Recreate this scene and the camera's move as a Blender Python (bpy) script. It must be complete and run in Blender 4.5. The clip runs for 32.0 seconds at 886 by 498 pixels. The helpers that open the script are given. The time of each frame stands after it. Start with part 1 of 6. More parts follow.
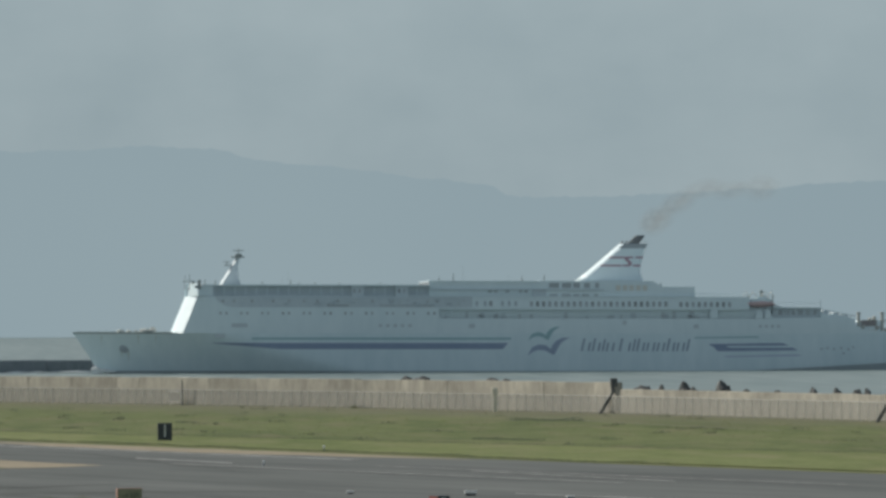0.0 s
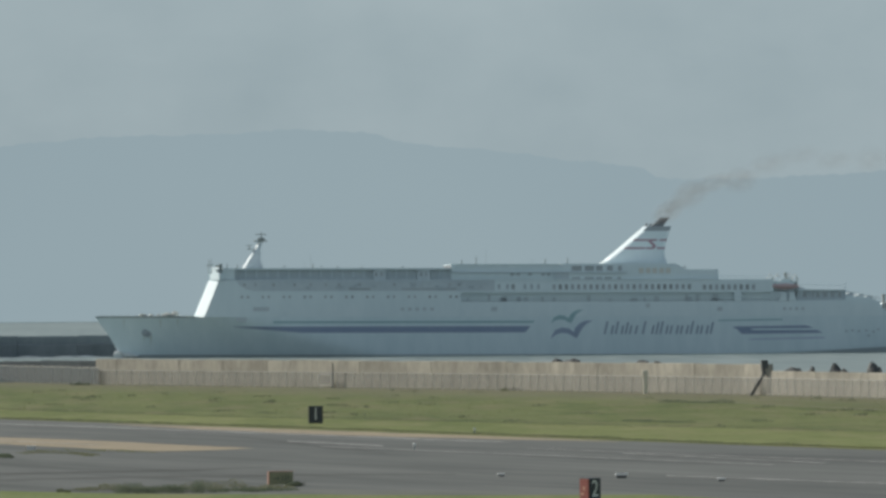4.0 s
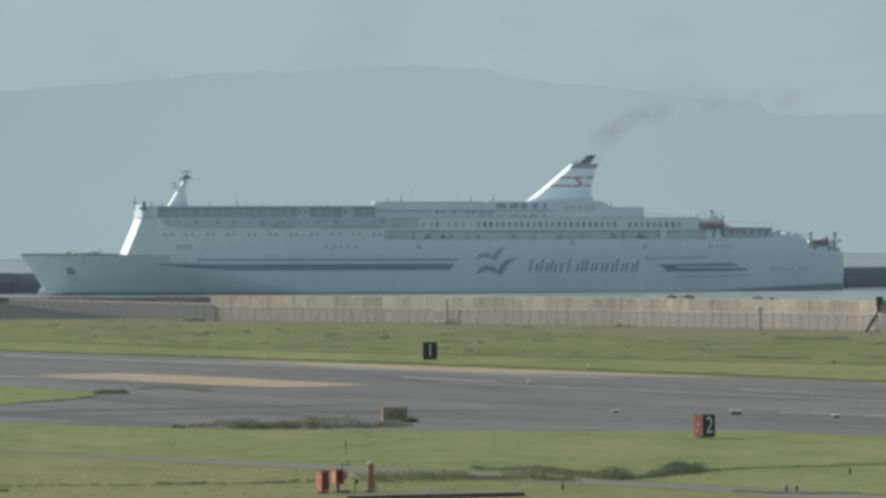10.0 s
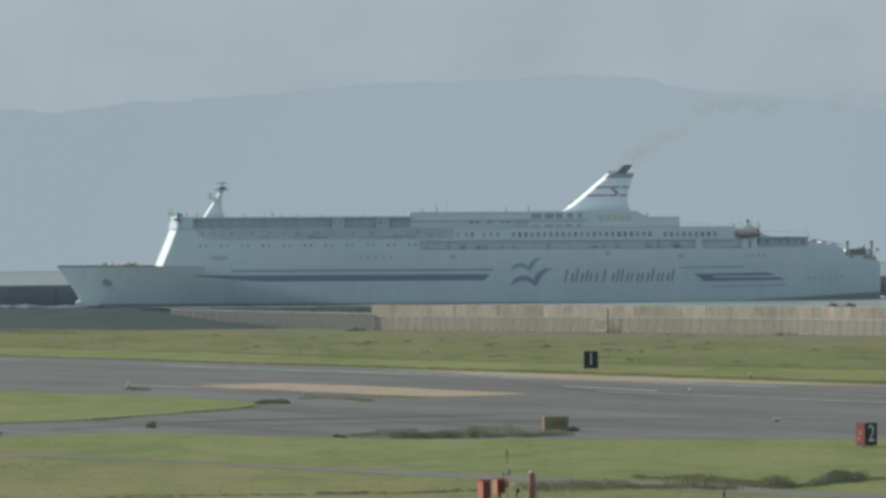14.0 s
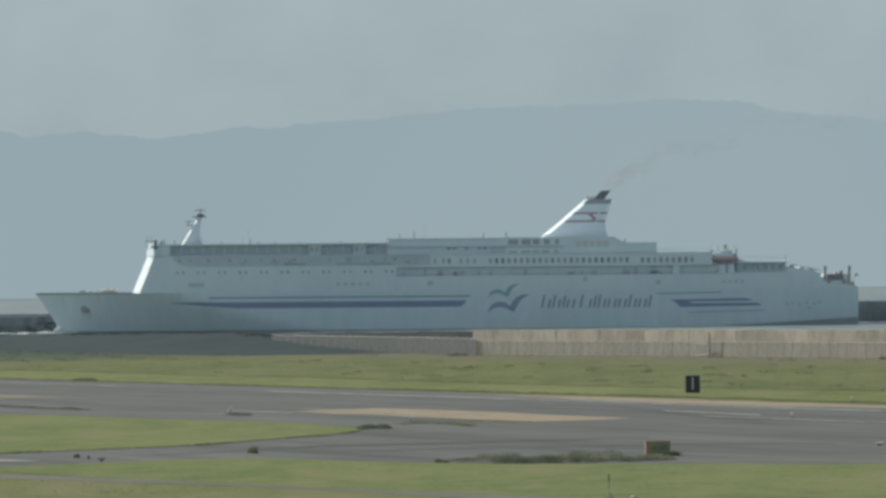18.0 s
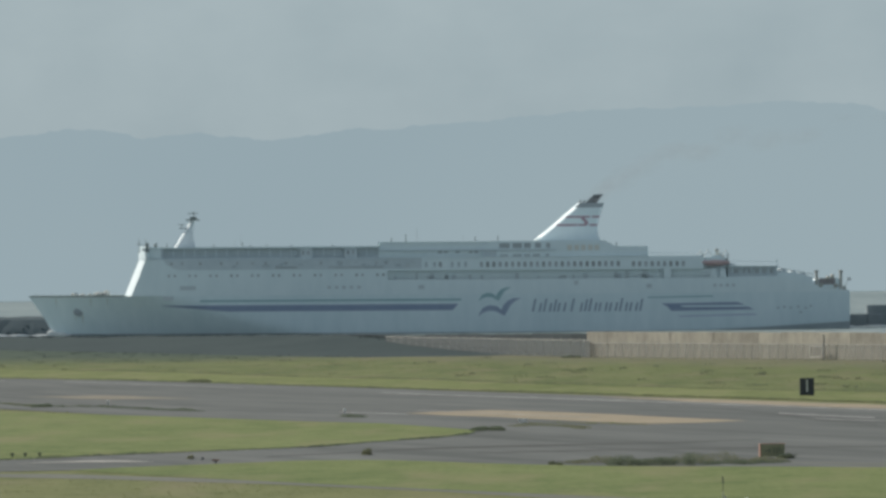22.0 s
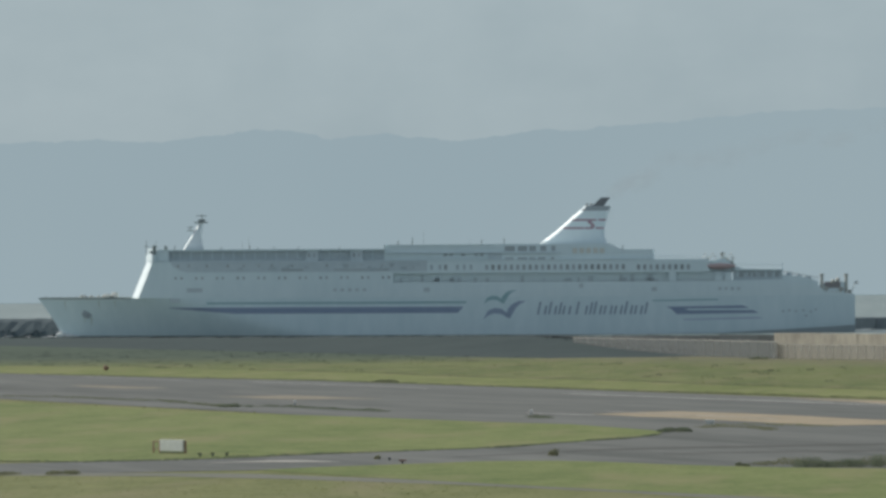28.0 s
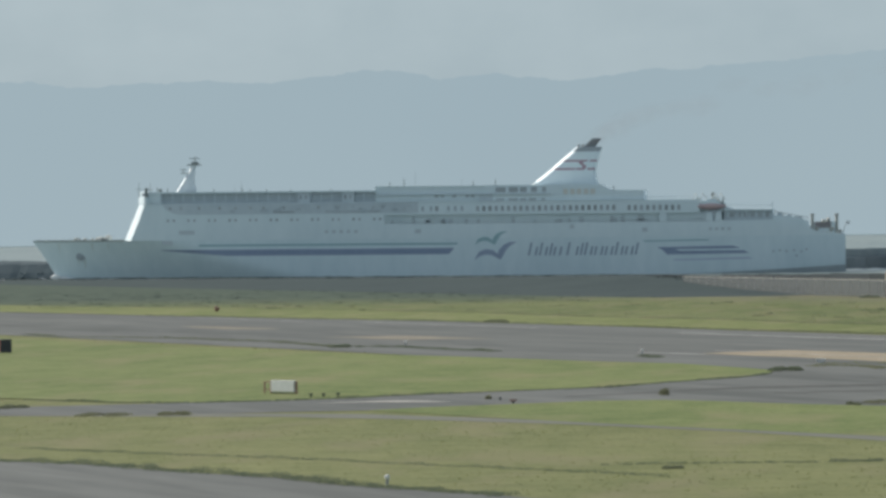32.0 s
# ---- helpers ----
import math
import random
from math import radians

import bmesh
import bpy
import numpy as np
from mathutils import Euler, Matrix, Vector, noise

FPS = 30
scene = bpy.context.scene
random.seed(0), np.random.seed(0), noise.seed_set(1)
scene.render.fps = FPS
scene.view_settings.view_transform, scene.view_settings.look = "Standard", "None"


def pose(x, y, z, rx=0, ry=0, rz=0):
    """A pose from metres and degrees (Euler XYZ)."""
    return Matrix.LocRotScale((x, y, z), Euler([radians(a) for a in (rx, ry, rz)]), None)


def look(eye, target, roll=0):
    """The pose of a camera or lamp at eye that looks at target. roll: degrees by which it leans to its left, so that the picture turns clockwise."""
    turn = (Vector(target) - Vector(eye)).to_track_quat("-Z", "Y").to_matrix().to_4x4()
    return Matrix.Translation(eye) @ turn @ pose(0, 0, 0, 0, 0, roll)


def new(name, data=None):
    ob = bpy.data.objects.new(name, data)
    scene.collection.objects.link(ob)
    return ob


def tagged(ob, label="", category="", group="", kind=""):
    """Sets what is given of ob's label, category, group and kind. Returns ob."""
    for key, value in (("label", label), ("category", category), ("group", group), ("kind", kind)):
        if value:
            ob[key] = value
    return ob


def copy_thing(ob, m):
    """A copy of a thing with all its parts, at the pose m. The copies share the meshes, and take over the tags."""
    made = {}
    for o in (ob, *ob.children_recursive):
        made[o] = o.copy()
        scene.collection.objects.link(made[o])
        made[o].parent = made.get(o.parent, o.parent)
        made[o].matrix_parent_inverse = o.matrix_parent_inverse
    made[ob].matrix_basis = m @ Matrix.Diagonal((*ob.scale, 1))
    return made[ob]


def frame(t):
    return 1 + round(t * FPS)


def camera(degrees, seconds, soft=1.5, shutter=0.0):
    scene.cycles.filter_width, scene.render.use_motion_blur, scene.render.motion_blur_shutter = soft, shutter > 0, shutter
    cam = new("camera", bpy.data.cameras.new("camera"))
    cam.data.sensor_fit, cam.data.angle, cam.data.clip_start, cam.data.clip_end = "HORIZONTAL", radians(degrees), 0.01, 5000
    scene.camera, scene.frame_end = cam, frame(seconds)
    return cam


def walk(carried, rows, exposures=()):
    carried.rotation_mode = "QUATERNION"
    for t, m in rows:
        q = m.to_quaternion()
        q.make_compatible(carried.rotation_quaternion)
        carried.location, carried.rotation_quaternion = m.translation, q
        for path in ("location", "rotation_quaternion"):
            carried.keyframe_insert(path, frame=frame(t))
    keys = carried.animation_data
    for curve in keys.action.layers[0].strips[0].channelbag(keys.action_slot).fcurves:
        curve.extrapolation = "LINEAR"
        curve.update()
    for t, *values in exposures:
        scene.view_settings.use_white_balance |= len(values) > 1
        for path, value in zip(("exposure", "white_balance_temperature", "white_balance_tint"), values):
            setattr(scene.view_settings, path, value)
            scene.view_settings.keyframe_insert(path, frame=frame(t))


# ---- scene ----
# Airfield by the sea: a tripod camera pans after a white ferry.
EYE_Z = 8.2          # eye above the airfield
SEA = -3.7           # sea level below the airfield
cam = camera(9.957, 32.0, soft=3.1)

# seconds, turn to the left, tilt up, lean (degrees)
CAM_ROWS = [
    (0, -5.474, 0.840, -0.279), (0.5, -5.180, 0.881, -0.321), (1, -4.834, 0.912, -0.344), (1.5, -4.612, 0.826, -0.355),
    (2, -4.406, 0.747, -0.355), (2.5, -4.183, 0.705, -0.352), (3, -3.980, 0.767, -0.366), (3.5, -3.844, 0.701, -0.412),
    (4.5, -3.77, 0.645, -0.446), (5.5, -3.857, 0.489, -0.475), (6, -4.029, 0.216, -0.529), (6.5, -3.950, 0.199, -0.522), (7, -3.792, 0.204, -0.525),
    (7.5, -3.628, 0.239, -0.479), (8, -3.507, 0.118, -0.390), (8.5, -3.147, 0.051, -0.366), (9, -2.910, 0.025, -0.375),
    (9.5, -2.652, -0.012, -0.406), (10, -2.489, -0.055, -0.420), (10.5, -2.330, -0.087, -0.425), (11, -2.173, -0.111, -0.444),
    (11.5, -1.975, -0.131, -0.459), (12, -1.751, -0.186, -0.487), (12.5, -0.996, -0.086, -0.529), (13, -0.843, 0.050, -0.528),
    (13.5, -0.758, 0.057, -0.582), (14, -0.682, 0.065, -0.627), (14.5, -0.537, 0.052, -0.673), (16.5, -0.000, 0.077, -0.701),
    (17, 0.146, 0.143, -0.719), (17.5, 0.265, 0.149, -0.750), (18, 0.454, 0.359, -0.798), (18.5, 0.655, 0.470, -0.797),
    (19, 0.763, 0.448, -0.712), (19.5, 0.921, 0.447, -0.618), (20, 1.098, 0.441, -0.582), (20.5, 1.313, 0.458, -0.605),
    (21, 1.467, 0.446, -0.619), (21.5, 1.547, 0.389, -0.660), (22, 1.739, 0.397, -0.700), (22.5, 1.962, 0.368, -0.702),
    (23, 2.196, 0.341, -0.745), (23.5, 2.391, 0.377, -0.725), (24, 2.570, 0.404, -0.702), (24.5, 2.689, 0.387, -0.710),
    (25, 2.765, 0.377, -0.724), (25.5, 2.925, 0.401, -0.693), (26, 3.136, 0.373, -0.643), (26.5, 3.358, 0.435, -0.609),
    (28.5, 4.012, 0.418, -0.580), (29, 4.195, 0.359, -0.588), (29.5, 4.336, 0.271, -0.626), (30, 4.489, 0.114, -0.660),
    (30.5, 4.641, 0.060, -0.728), (31, 4.788, -0.013, -0.782), (31.5, 4.948, -0.033, -0.817), (32, 5.094, -0.233, -0.807),
]


def aim(turn, tilt, lean):
    return pose(0, 0, EYE_Z, 90 + tilt, 0, turn) @ pose(0, 0, 0, 0, 0, lean)


walk(cam, [(t, aim(a, b, c)) for t, a, b, c in CAM_ROWS],
     [(0, -0.25, 6210, 8.0), (3.5, -0.20, 6220, 8.3), (6, -0.08, 6260, 9.0), (7.5, -0.07, 6250, 9.2), (9, 0.0, 6230, 9.5), (12, 0.01, 6230, 9.5), (13, -0.03, 6230, 9.5), (17, -0.09, 6270, 9), (18.5, -0.10, 6270, 9), (20, -0.10, 6260, 9), (23, -0.09, 6260, 9), (24, -0.14, 6260, 9), (26.5, -0.10, 6250, 9), (29, -0.08, 6220, 9.7), (32, 0.08, 6200, 10)])

# ---- world and sun ----
SUN_AZ, SUN_EL = radians(-55), radians(33)    # azimuth from +y, to the left
sun_dir = Vector((math.sin(SUN_AZ) * math.cos(SUN_EL), math.cos(SUN_AZ) * math.cos(SUN_EL), math.sin(SUN_EL)))
sun_data = bpy.data.lights.new("sun", "SUN")
sun_data.energy, sun_data.angle, sun_data.color = 4.6, radians(0.6), (1.0, 0.93, 0.82)
sun = new("sun", sun_data)
sun.matrix_world = look((0, 0, 300), Vector((0, 0, 300)) - sun_dir)

world = bpy.data.worlds.new("sky")
scene.world = world
world.use_nodes = True
wt = world.node_tree
wt.nodes.clear()


def wnode(kind):
    return wt.nodes.new(kind)


sky = wnode("ShaderNodeTexSky")
sky.sky_type, sky.sun_disc, sky.sun_elevation, sky.sun_rotation = "NISHITA", False, SUN_EL, SUN_AZ
sky.air_density, sky.dust_density, sky.ozone_density = 1.0, 2.5, 1.0
sky_gain = wnode("ShaderNodeMixRGB")
sky_gain.blend_type = "MULTIPLY"
sky_gain.inputs[0].default_value = 1.0
sky_gain.inputs[2].default_value = (0.085, 0.085, 0.085, 1)
wco = wnode("ShaderNodeTexCoord")
wmap = wnode("ShaderNodeMapping")
wmap.inputs["Scale"].default_value = (1.0, 1.0, 2.6)
wn1 = wnode("ShaderNodeTexNoise")        # long cloud banks
wn1.inputs["Scale"].default_value = 17.0
wn1.inputs["Detail"].default_value = 5.0
wn1.inputs["Roughness"].default_value = 0.55
wn2 = wnode("ShaderNodeTexNoise")        # puffs
wn2.inputs["Scale"].default_value = 48.0
wn2.inputs["Detail"].default_value = 4.0
wn2.inputs["Roughness"].default_value = 0.5
wramp = wnode("ShaderNodeValToRGB")      # blue-grey haze to pale warm cloud
wramp.color_ramp.elements[0].position, wramp.color_ramp.elements[0].color = 0.12, (0.325, 0.404, 0.432, 1)
wramp.color_ramp.elements[1].position, wramp.color_ramp.elements[1].color = 0.97, (0.441, 0.517, 0.534, 1)
wmix = wnode("ShaderNodeMixRGB")
wsep = wnode("ShaderNodeSeparateXYZ")
wrng = wnode("ShaderNodeMapRange")       # haze and cloud near the horizon, clearer sky above
wrng.inputs["From Min"].default_value, wrng.inputs["From Max"].default_value = 0.06, 0.5
wrng.inputs["To Min"].default_value, wrng.inputs["To Max"].default_value = 0.94, 0.4
wbg = wnode("ShaderNodeBackground")
wout = wnode("ShaderNodeOutputWorld")
wl = wt.links.new
wl(wco.outputs["Generated"], wmap.inputs["Vector"])
wl(wco.outputs["Generated"], wsep.inputs[0])
wl(wsep.outputs["Z"], wrng.inputs["Value"])
wl(wrng.outputs["Result"], wmix.inputs[0])
wl(wmap.outputs["Vector"], wn1.inputs["Vector"])
wl(wco.outputs["Generated"], wn2.inputs["Vector"])
wcover = wnode("ShaderNodeValToRGB")     # cloud by height: a pale bank on the ridge, haze, then broken cloud
CLOUD = ((0.0, 0.55), (0.27, 0.60), (0.34, 0.58), (0.42, 0.56), (0.55, 0.68), (0.68, 0.82), (1.0, 0.98))
while len(wcover.color_ramp.elements) < len(CLOUD):
    wcover.color_ramp.elements.new(0.5)
for el, (at_z, v) in zip(wcover.color_ramp.elements, CLOUD):
    el.position, el.color = at_z, (v, v, v, 1)
wheight = wnode("ShaderNodeMapRange")
wheight.inputs["From Min"].default_value, wheight.inputs["From Max"].default_value = 0.0, 0.1
wl(wsep.outputs["Z"], wheight.inputs["Value"])
wl(wheight.outputs["Result"], wcover.inputs["Fac"])


def wmath(op, a, b):
    m = wnode("ShaderNodeMath")
    m.operation = op
    for i, v in enumerate((a, b)):
        if isinstance(v, (int, float)):
            m.inputs[i].default_value = v
        else:
            wl(v, m.inputs[i])
    return m.outputs[0]


wbank = wmath("MULTIPLY", wmath("SUBTRACT", wn1.outputs["Fac"], 0.5), 0.75)
wpuff = wmath("MULTIPLY", wmath("SUBTRACT", wn2.outputs["Fac"], 0.5), 0.55)
wl(wmath("ADD", wcover.outputs["Color"], wmath("ADD", wbank, wpuff)), wramp.inputs["Fac"])
wl(sky.outputs["Color"], sky_gain.inputs[1])
wl(sky_gain.outputs["Color"], wmix.inputs[1])
wl(wramp.outputs["Color"], wmix.inputs[2])
wl(wmix.outputs["Color"], wbg.inputs["Color"])
wl(wbg.outputs["Background"], wout.inputs["Surface"])


# ---- materials ----
def surface(name, dark, light, rough=0.7, big=0.1, small=2.0, bump=0.15, metal=0.0, space="world", stretch=(1, 1, 1), detail=6, spread=(0.32, 0.7), random_tone=0.0, gloss=0.5, turn=0.0, leaf=0.0):
    """Two-scale noise between two base colours, with fine relief. big, small: features per metre."""
    m = bpy.data.materials.new(name)
    m.use_nodes = True
    nt = m.node_tree
    b = nt.nodes["Principled BSDF"]
    b.inputs["Roughness"].default_value, b.inputs["Metallic"].default_value = rough, metal
    b.inputs["Specular IOR Level"].default_value = gloss
    if space == "world":
        src = nt.nodes.new("ShaderNodeNewGeometry").outputs["Position"]
    else:
        src = nt.nodes.new("ShaderNodeTexCoord").outputs["Object"]
    mp = nt.nodes.new("ShaderNodeMapping")
    mp.inputs["Scale"].default_value = stretch
    if turn:
        tm = nt.nodes.new("ShaderNodeMapping")
        tm.inputs["Rotation"].default_value = (0, 0, turn)
        nt.links.new(src, tm.inputs["Vector"])
        src = tm.outputs["Vector"]
    nt.links.new(src, mp.inputs["Vector"])
    facs = []
    for s in (big, small):
        n = nt.nodes.new("ShaderNodeTexNoise")
        n.inputs["Scale"].default_value, n.inputs["Detail"].default_value = s, detail
        n.inputs["Roughness"].default_value = 0.6
        nt.links.new(mp.outputs["Vector"], n.inputs["Vector"])
        facs.append(n.outputs["Fac"])
    mixf = nt.nodes.new("ShaderNodeMath")
    mixf.operation = "ADD"
    half = nt.nodes.new("ShaderNodeMath")
    half.operation = "MULTIPLY"
    half.inputs[1].default_value = 0.5
    nt.links.new(facs[0], mixf.inputs[0])
    nt.links.new(facs[1], mixf.inputs[1])
    nt.links.new(mixf.outputs[0], half.inputs[0])
    ramp = nt.nodes.new("ShaderNodeValToRGB")
    ramp.color_ramp.elements[0].position, ramp.color_ramp.elements[0].color = spread[0], (*dark, 1)
    ramp.color_ramp.elements[1].position, ramp.color_ramp.elements[1].color = spread[1], (*light, 1)
    nt.links.new(half.outputs[0], ramp.inputs["Fac"])
    col = ramp.outputs["Color"]
    if random_tone:
        info = nt.nodes.new("ShaderNodeObjectInfo")
        rng = nt.nodes.new("ShaderNodeMapRange")
        rng.inputs["To Min"].default_value, rng.inputs["To Max"].default_value = 1 - random_tone, 1 + random_tone
        nt.links.new(info.outputs["Random"], rng.inputs["Value"])
        hsv = nt.nodes.new("ShaderNodeHueSaturation")
        nt.links.new(rng.outputs["Result"], hsv.inputs["Value"])
        nt.links.new(col, hsv.inputs["Color"])
        col = hsv.outputs["Color"]
    nt.links.new(col, b.inputs["Base Color"])
    if leaf:        # thin leaves let part of the light through
        tl = nt.nodes.new("ShaderNodeBsdfTranslucent")
        nt.links.new(col, tl.inputs["Color"])
        mx = nt.nodes.new("ShaderNodeMixShader")
        mx.inputs[0].default_value = leaf
        nt.links.new(b.outputs[0], mx.inputs[1])
        nt.links.new(tl.outputs[0], mx.inputs[2])
        nt.links.new(mx.outputs[0], nt.nodes["Material Output"].inputs["Surface"])
    if bump:
        bp = nt.nodes.new("ShaderNodeBump")
        bp.inputs["Strength"].default_value = bump
        bp.inputs["Distance"].default_value = 0.03
        nt.links.new(facs[1], bp.inputs["Height"])
        nt.links.new(bp.outputs["Normal"], b.inputs["Normal"])
    return m


def turf(name, dark, mid, light, dry, scrub=None, span=0.105):
    """Grass in four scales of patches, with dry spots; scrub: two darker colours taking over towards the shore."""
    m = bpy.data.materials.new(name)
    m.use_nodes = True
    nt = m.node_tree
    b = nt.nodes["Principled BSDF"]
    b.inputs["Roughness"].default_value, b.inputs["Specular IOR Level"].default_value = 0.95, 0.1
    pos = nt.nodes.new("ShaderNodeNewGeometry").outputs["Position"]
    mp = nt.nodes.new("ShaderNodeMapping")
    mp.inputs["Scale"].default_value = (1, 0.3, 1)
    nt.links.new(pos, mp.inputs["Vector"])

    rows = nt.nodes.new("ShaderNodeMapping")
    rows.inputs["Scale"].default_value = (0.38, 0.62, 1)
    rows.inputs["Rotation"].default_value = (0, 0, 0.12)
    nt.links.new(pos, rows.inputs["Vector"])

    def noise_at(scale, detail, rough=0.6, space=mp):
        n = nt.nodes.new("ShaderNodeTexNoise")
        n.inputs["Scale"].default_value, n.inputs["Detail"].default_value, n.inputs["Roughness"].default_value = scale, detail, rough
        nt.links.new(space.outputs["Vector"], n.inputs["Vector"])
        return n.outputs["Fac"]

    def calc(op, a, b2):
        k = nt.nodes.new("ShaderNodeMath")
        k.operation = op
        for i, v in enumerate((a, b2)):
            if isinstance(v, (int, float)):
                k.inputs[i].default_value = v
            else:
                nt.links.new(v, k.inputs[i])
        return k.outputs[0]

    def blend(fac, a, b2):
        k = nt.nodes.new("ShaderNodeMixRGB")
        nt.links.new(fac, k.inputs[0])
        for i, v in ((1, a), (2, b2)):
            if isinstance(v, tuple):
                k.inputs[i].default_value = (*v, 1)
            else:
                nt.links.new(v, k.inputs[i])
        return k.outputs[0]

    def window_of(v, lo, hi):
        k = nt.nodes.new("ShaderNodeMapRange")
        k.inputs["From Min"].default_value, k.inputs["From Max"].default_value = lo, hi
        nt.links.new(v, k.inputs["Value"])
        return k.outputs["Result"]

    patch, tuft, blade = noise_at(0.07, 4), noise_at(0.45, 4), noise_at(3.2, 3, 0.7)
    mown = noise_at(1.0, 4, 0.55, rows)
    f = calc("ADD", calc("ADD", calc("MULTIPLY", patch, 0.28), calc("MULTIPLY", tuft, 0.22)), calc("ADD", calc("MULTIPLY", blade, 0.24), calc("MULTIPLY", mown, 0.26)))
    ramp = nt.nodes.new("ShaderNodeValToRGB")
    ramp.color_ramp.elements.new(0.5)
    for el, (at_f, c) in zip(ramp.color_ramp.elements, ((0.5 - span, dark), (0.5, mid), (0.5 + span, light))):
        el.position, el.color = at_f, (*c, 1)
    nt.links.new(f, ramp.inputs["Fac"])
    col = blend(calc("MULTIPLY", window_of(noise_at(0.21, 5), 0.5, 0.68), 0.75), ramp.outputs["Color"], dry)
    if scrub:
        sep = nt.nodes.new("ShaderNodeSeparateXYZ")
        nt.links.new(pos, sep.inputs[0])
        edge = calc("ADD", 556.0, calc("MULTIPLY", calc("MAXIMUM", calc("ADD", sep.outputs["X"], 44.0), 0.0), 1.75))
        deep = calc("ADD", calc("SUBTRACT", sep.outputs["Y"], edge), calc("MULTIPLY", calc("SUBTRACT", tuft, 0.5), 46.0))
        cover = nt.nodes.new("ShaderNodeMapRange")
        cover.interpolation_type = "SMOOTHSTEP"
        cover.inputs["From Min"].default_value, cover.inputs["From Max"].default_value = -34.0, 64.0
        nt.links.new(deep, cover.inputs["Value"])
        # dry grass towards the fence on the other stretch
        near = calc("SUBTRACT", calc("SUBTRACT", 560.0, calc("MULTIPLY", sep.outputs["X"], 1.772)), sep.outputs["Y"])
        near = calc("ADD", near, calc("MULTIPLY", calc("SUBTRACT", tuft, 0.5), 70.0))
        col = blend(calc("MULTIPLY", window_of(near, 62.0, 8.0), 0.7), col, (0.172, 0.158, 0.112))
        col = blend(cover.outputs["Result"], col, blend(window_of(calc("ADD", calc("MULTIPLY", tuft, 0.6), calc("MULTIPLY", blade, 0.4)), 0.38, 0.62), *scrub))
    nt.links.new(col, b.inputs["Base Color"])
    bp = nt.nodes.new("ShaderNodeBump")
    bp.inputs["Strength"].default_value, bp.inputs["Distance"].default_value = 0.2, 0.03
    nt.links.new(blade, bp.inputs["Height"])
    nt.links.new(bp.outputs["Normal"], b.inputs["Normal"])
    return m


M_GRASS = turf("dry mown grass", (0.112, 0.130, 0.052), (0.161, 0.171, 0.073), (0.201, 0.205, 0.093), (0.202, 0.186, 0.105))
M_LAWN = turf("green mown lawn", (0.101, 0.135, 0.047), (0.150, 0.179, 0.068), (0.196, 0.215, 0.089), (0.210, 0.199, 0.103))
M_STRIP = turf("pale mown verge", (0.114, 0.141, 0.050), (0.161, 0.181, 0.070), (0.197, 0.214, 0.089), (0.218, 0.205, 0.108), None, 0.085)
M_GRASS_DRY = turf("rough grass", (0.072, 0.097, 0.037), (0.127, 0.148, 0.059), (0.179, 0.191, 0.083), (0.185, 0.165, 0.095), ((0.050, 0.070, 0.054), (0.082, 0.106, 0.076)), 0.095)
M_BLADE = surface("grass blades", (0.15, 0.172, 0.07), (0.24, 0.25, 0.11), 0.9, 0.12, 1.5, 0, gloss=0.15, leaf=0.5)
M_SCRUB = surface("coastal scrub", (0.037, 0.053, 0.056), (0.059, 0.078, 0.077), 0.95, 0.08, 1.2, 0.4, gloss=0.1)
M_WEED = surface("weed leaves", (0.125, 0.145, 0.095), (0.215, 0.23, 0.15), 0.85, 0.8, 5, 0, gloss=0.2, leaf=0.5)
M_ASPHALT = surface("weathered asphalt", (0.068, 0.073, 0.069), (0.166, 0.171, 0.160), 0.92, 0.07, 0.5, 0.15, gloss=0.2, turn=1.104, stretch=(0.12, 1, 1), spread=(0.34, 0.68))
M_ROAD = surface("weedy service road asphalt", (0.118, 0.124, 0.098), (0.185, 0.183, 0.152), 0.92, 0.2, 2.0, 0.2, gloss=0.2)
M_ROAD_PALE = surface("pale worn concrete", (0.29, 0.275, 0.25), (0.48, 0.455, 0.415), 0.9, 0.5, 2.0, 0.1, gloss=0.2)
M_SAND = surface("dry sand", (0.235, 0.198, 0.142), (0.385, 0.326, 0.236), 0.95, 0.25, 1.6, 0.2, gloss=0.1)
M_SAND_THIN = surface("thin scattered sand", (0.16, 0.148, 0.122), (0.30, 0.265, 0.205), 0.95, 0.25, 1.6, 0.2, gloss=0.1)
M_TRAIL = surface("bare trodden dirt", (0.15, 0.14, 0.10), (0.24, 0.215, 0.155), 0.95, 0.3, 2.0, 0.2, gloss=0.1)
M_TYRE = surface("tyre-darkened asphalt", (0.06, 0.061, 0.057), (0.105, 0.105, 0.098), 0.9, 0.1, 0.8, 0.1, gloss=0.2, stretch=(0.3, 1, 1))
M_PAINT_LINE = surface("worn white marking", (0.16, 0.155, 0.15), (0.42, 0.41, 0.39), 0.8, 0.4, 2.5, 0, spread=(0.42, 0.6))
M_CONCRETE = surface("stained concrete", (0.238, 0.222, 0.19), (0.465, 0.432, 0.362), 0.9, 0.3, 1.3, 0.3, stretch=(1, 1, 0.45), random_tone=0.1, gloss=0.2, spread=(0.36, 0.64))
# Dark tone for the left stretch of the sea wall.
M_CONCRETE_DARK = surface("wet dark concrete", (0.037, 0.049, 0.054), (0.066, 0.079, 0.083), 0.9, 0.3, 1.8, 0.3, stretch=(1, 1, 0.3), random_tone=0.15, gloss=0.2)
# Breakwater greys: distance haze painted in as a bluish, lifted tone.
M_BLOCK = surface("dark armour block", (0.092, 0.119, 0.130), (0.110, 0.138, 0.149), 0.95, 0.4, 2.0, 0.1, random_tone=0.1, gloss=0.1)
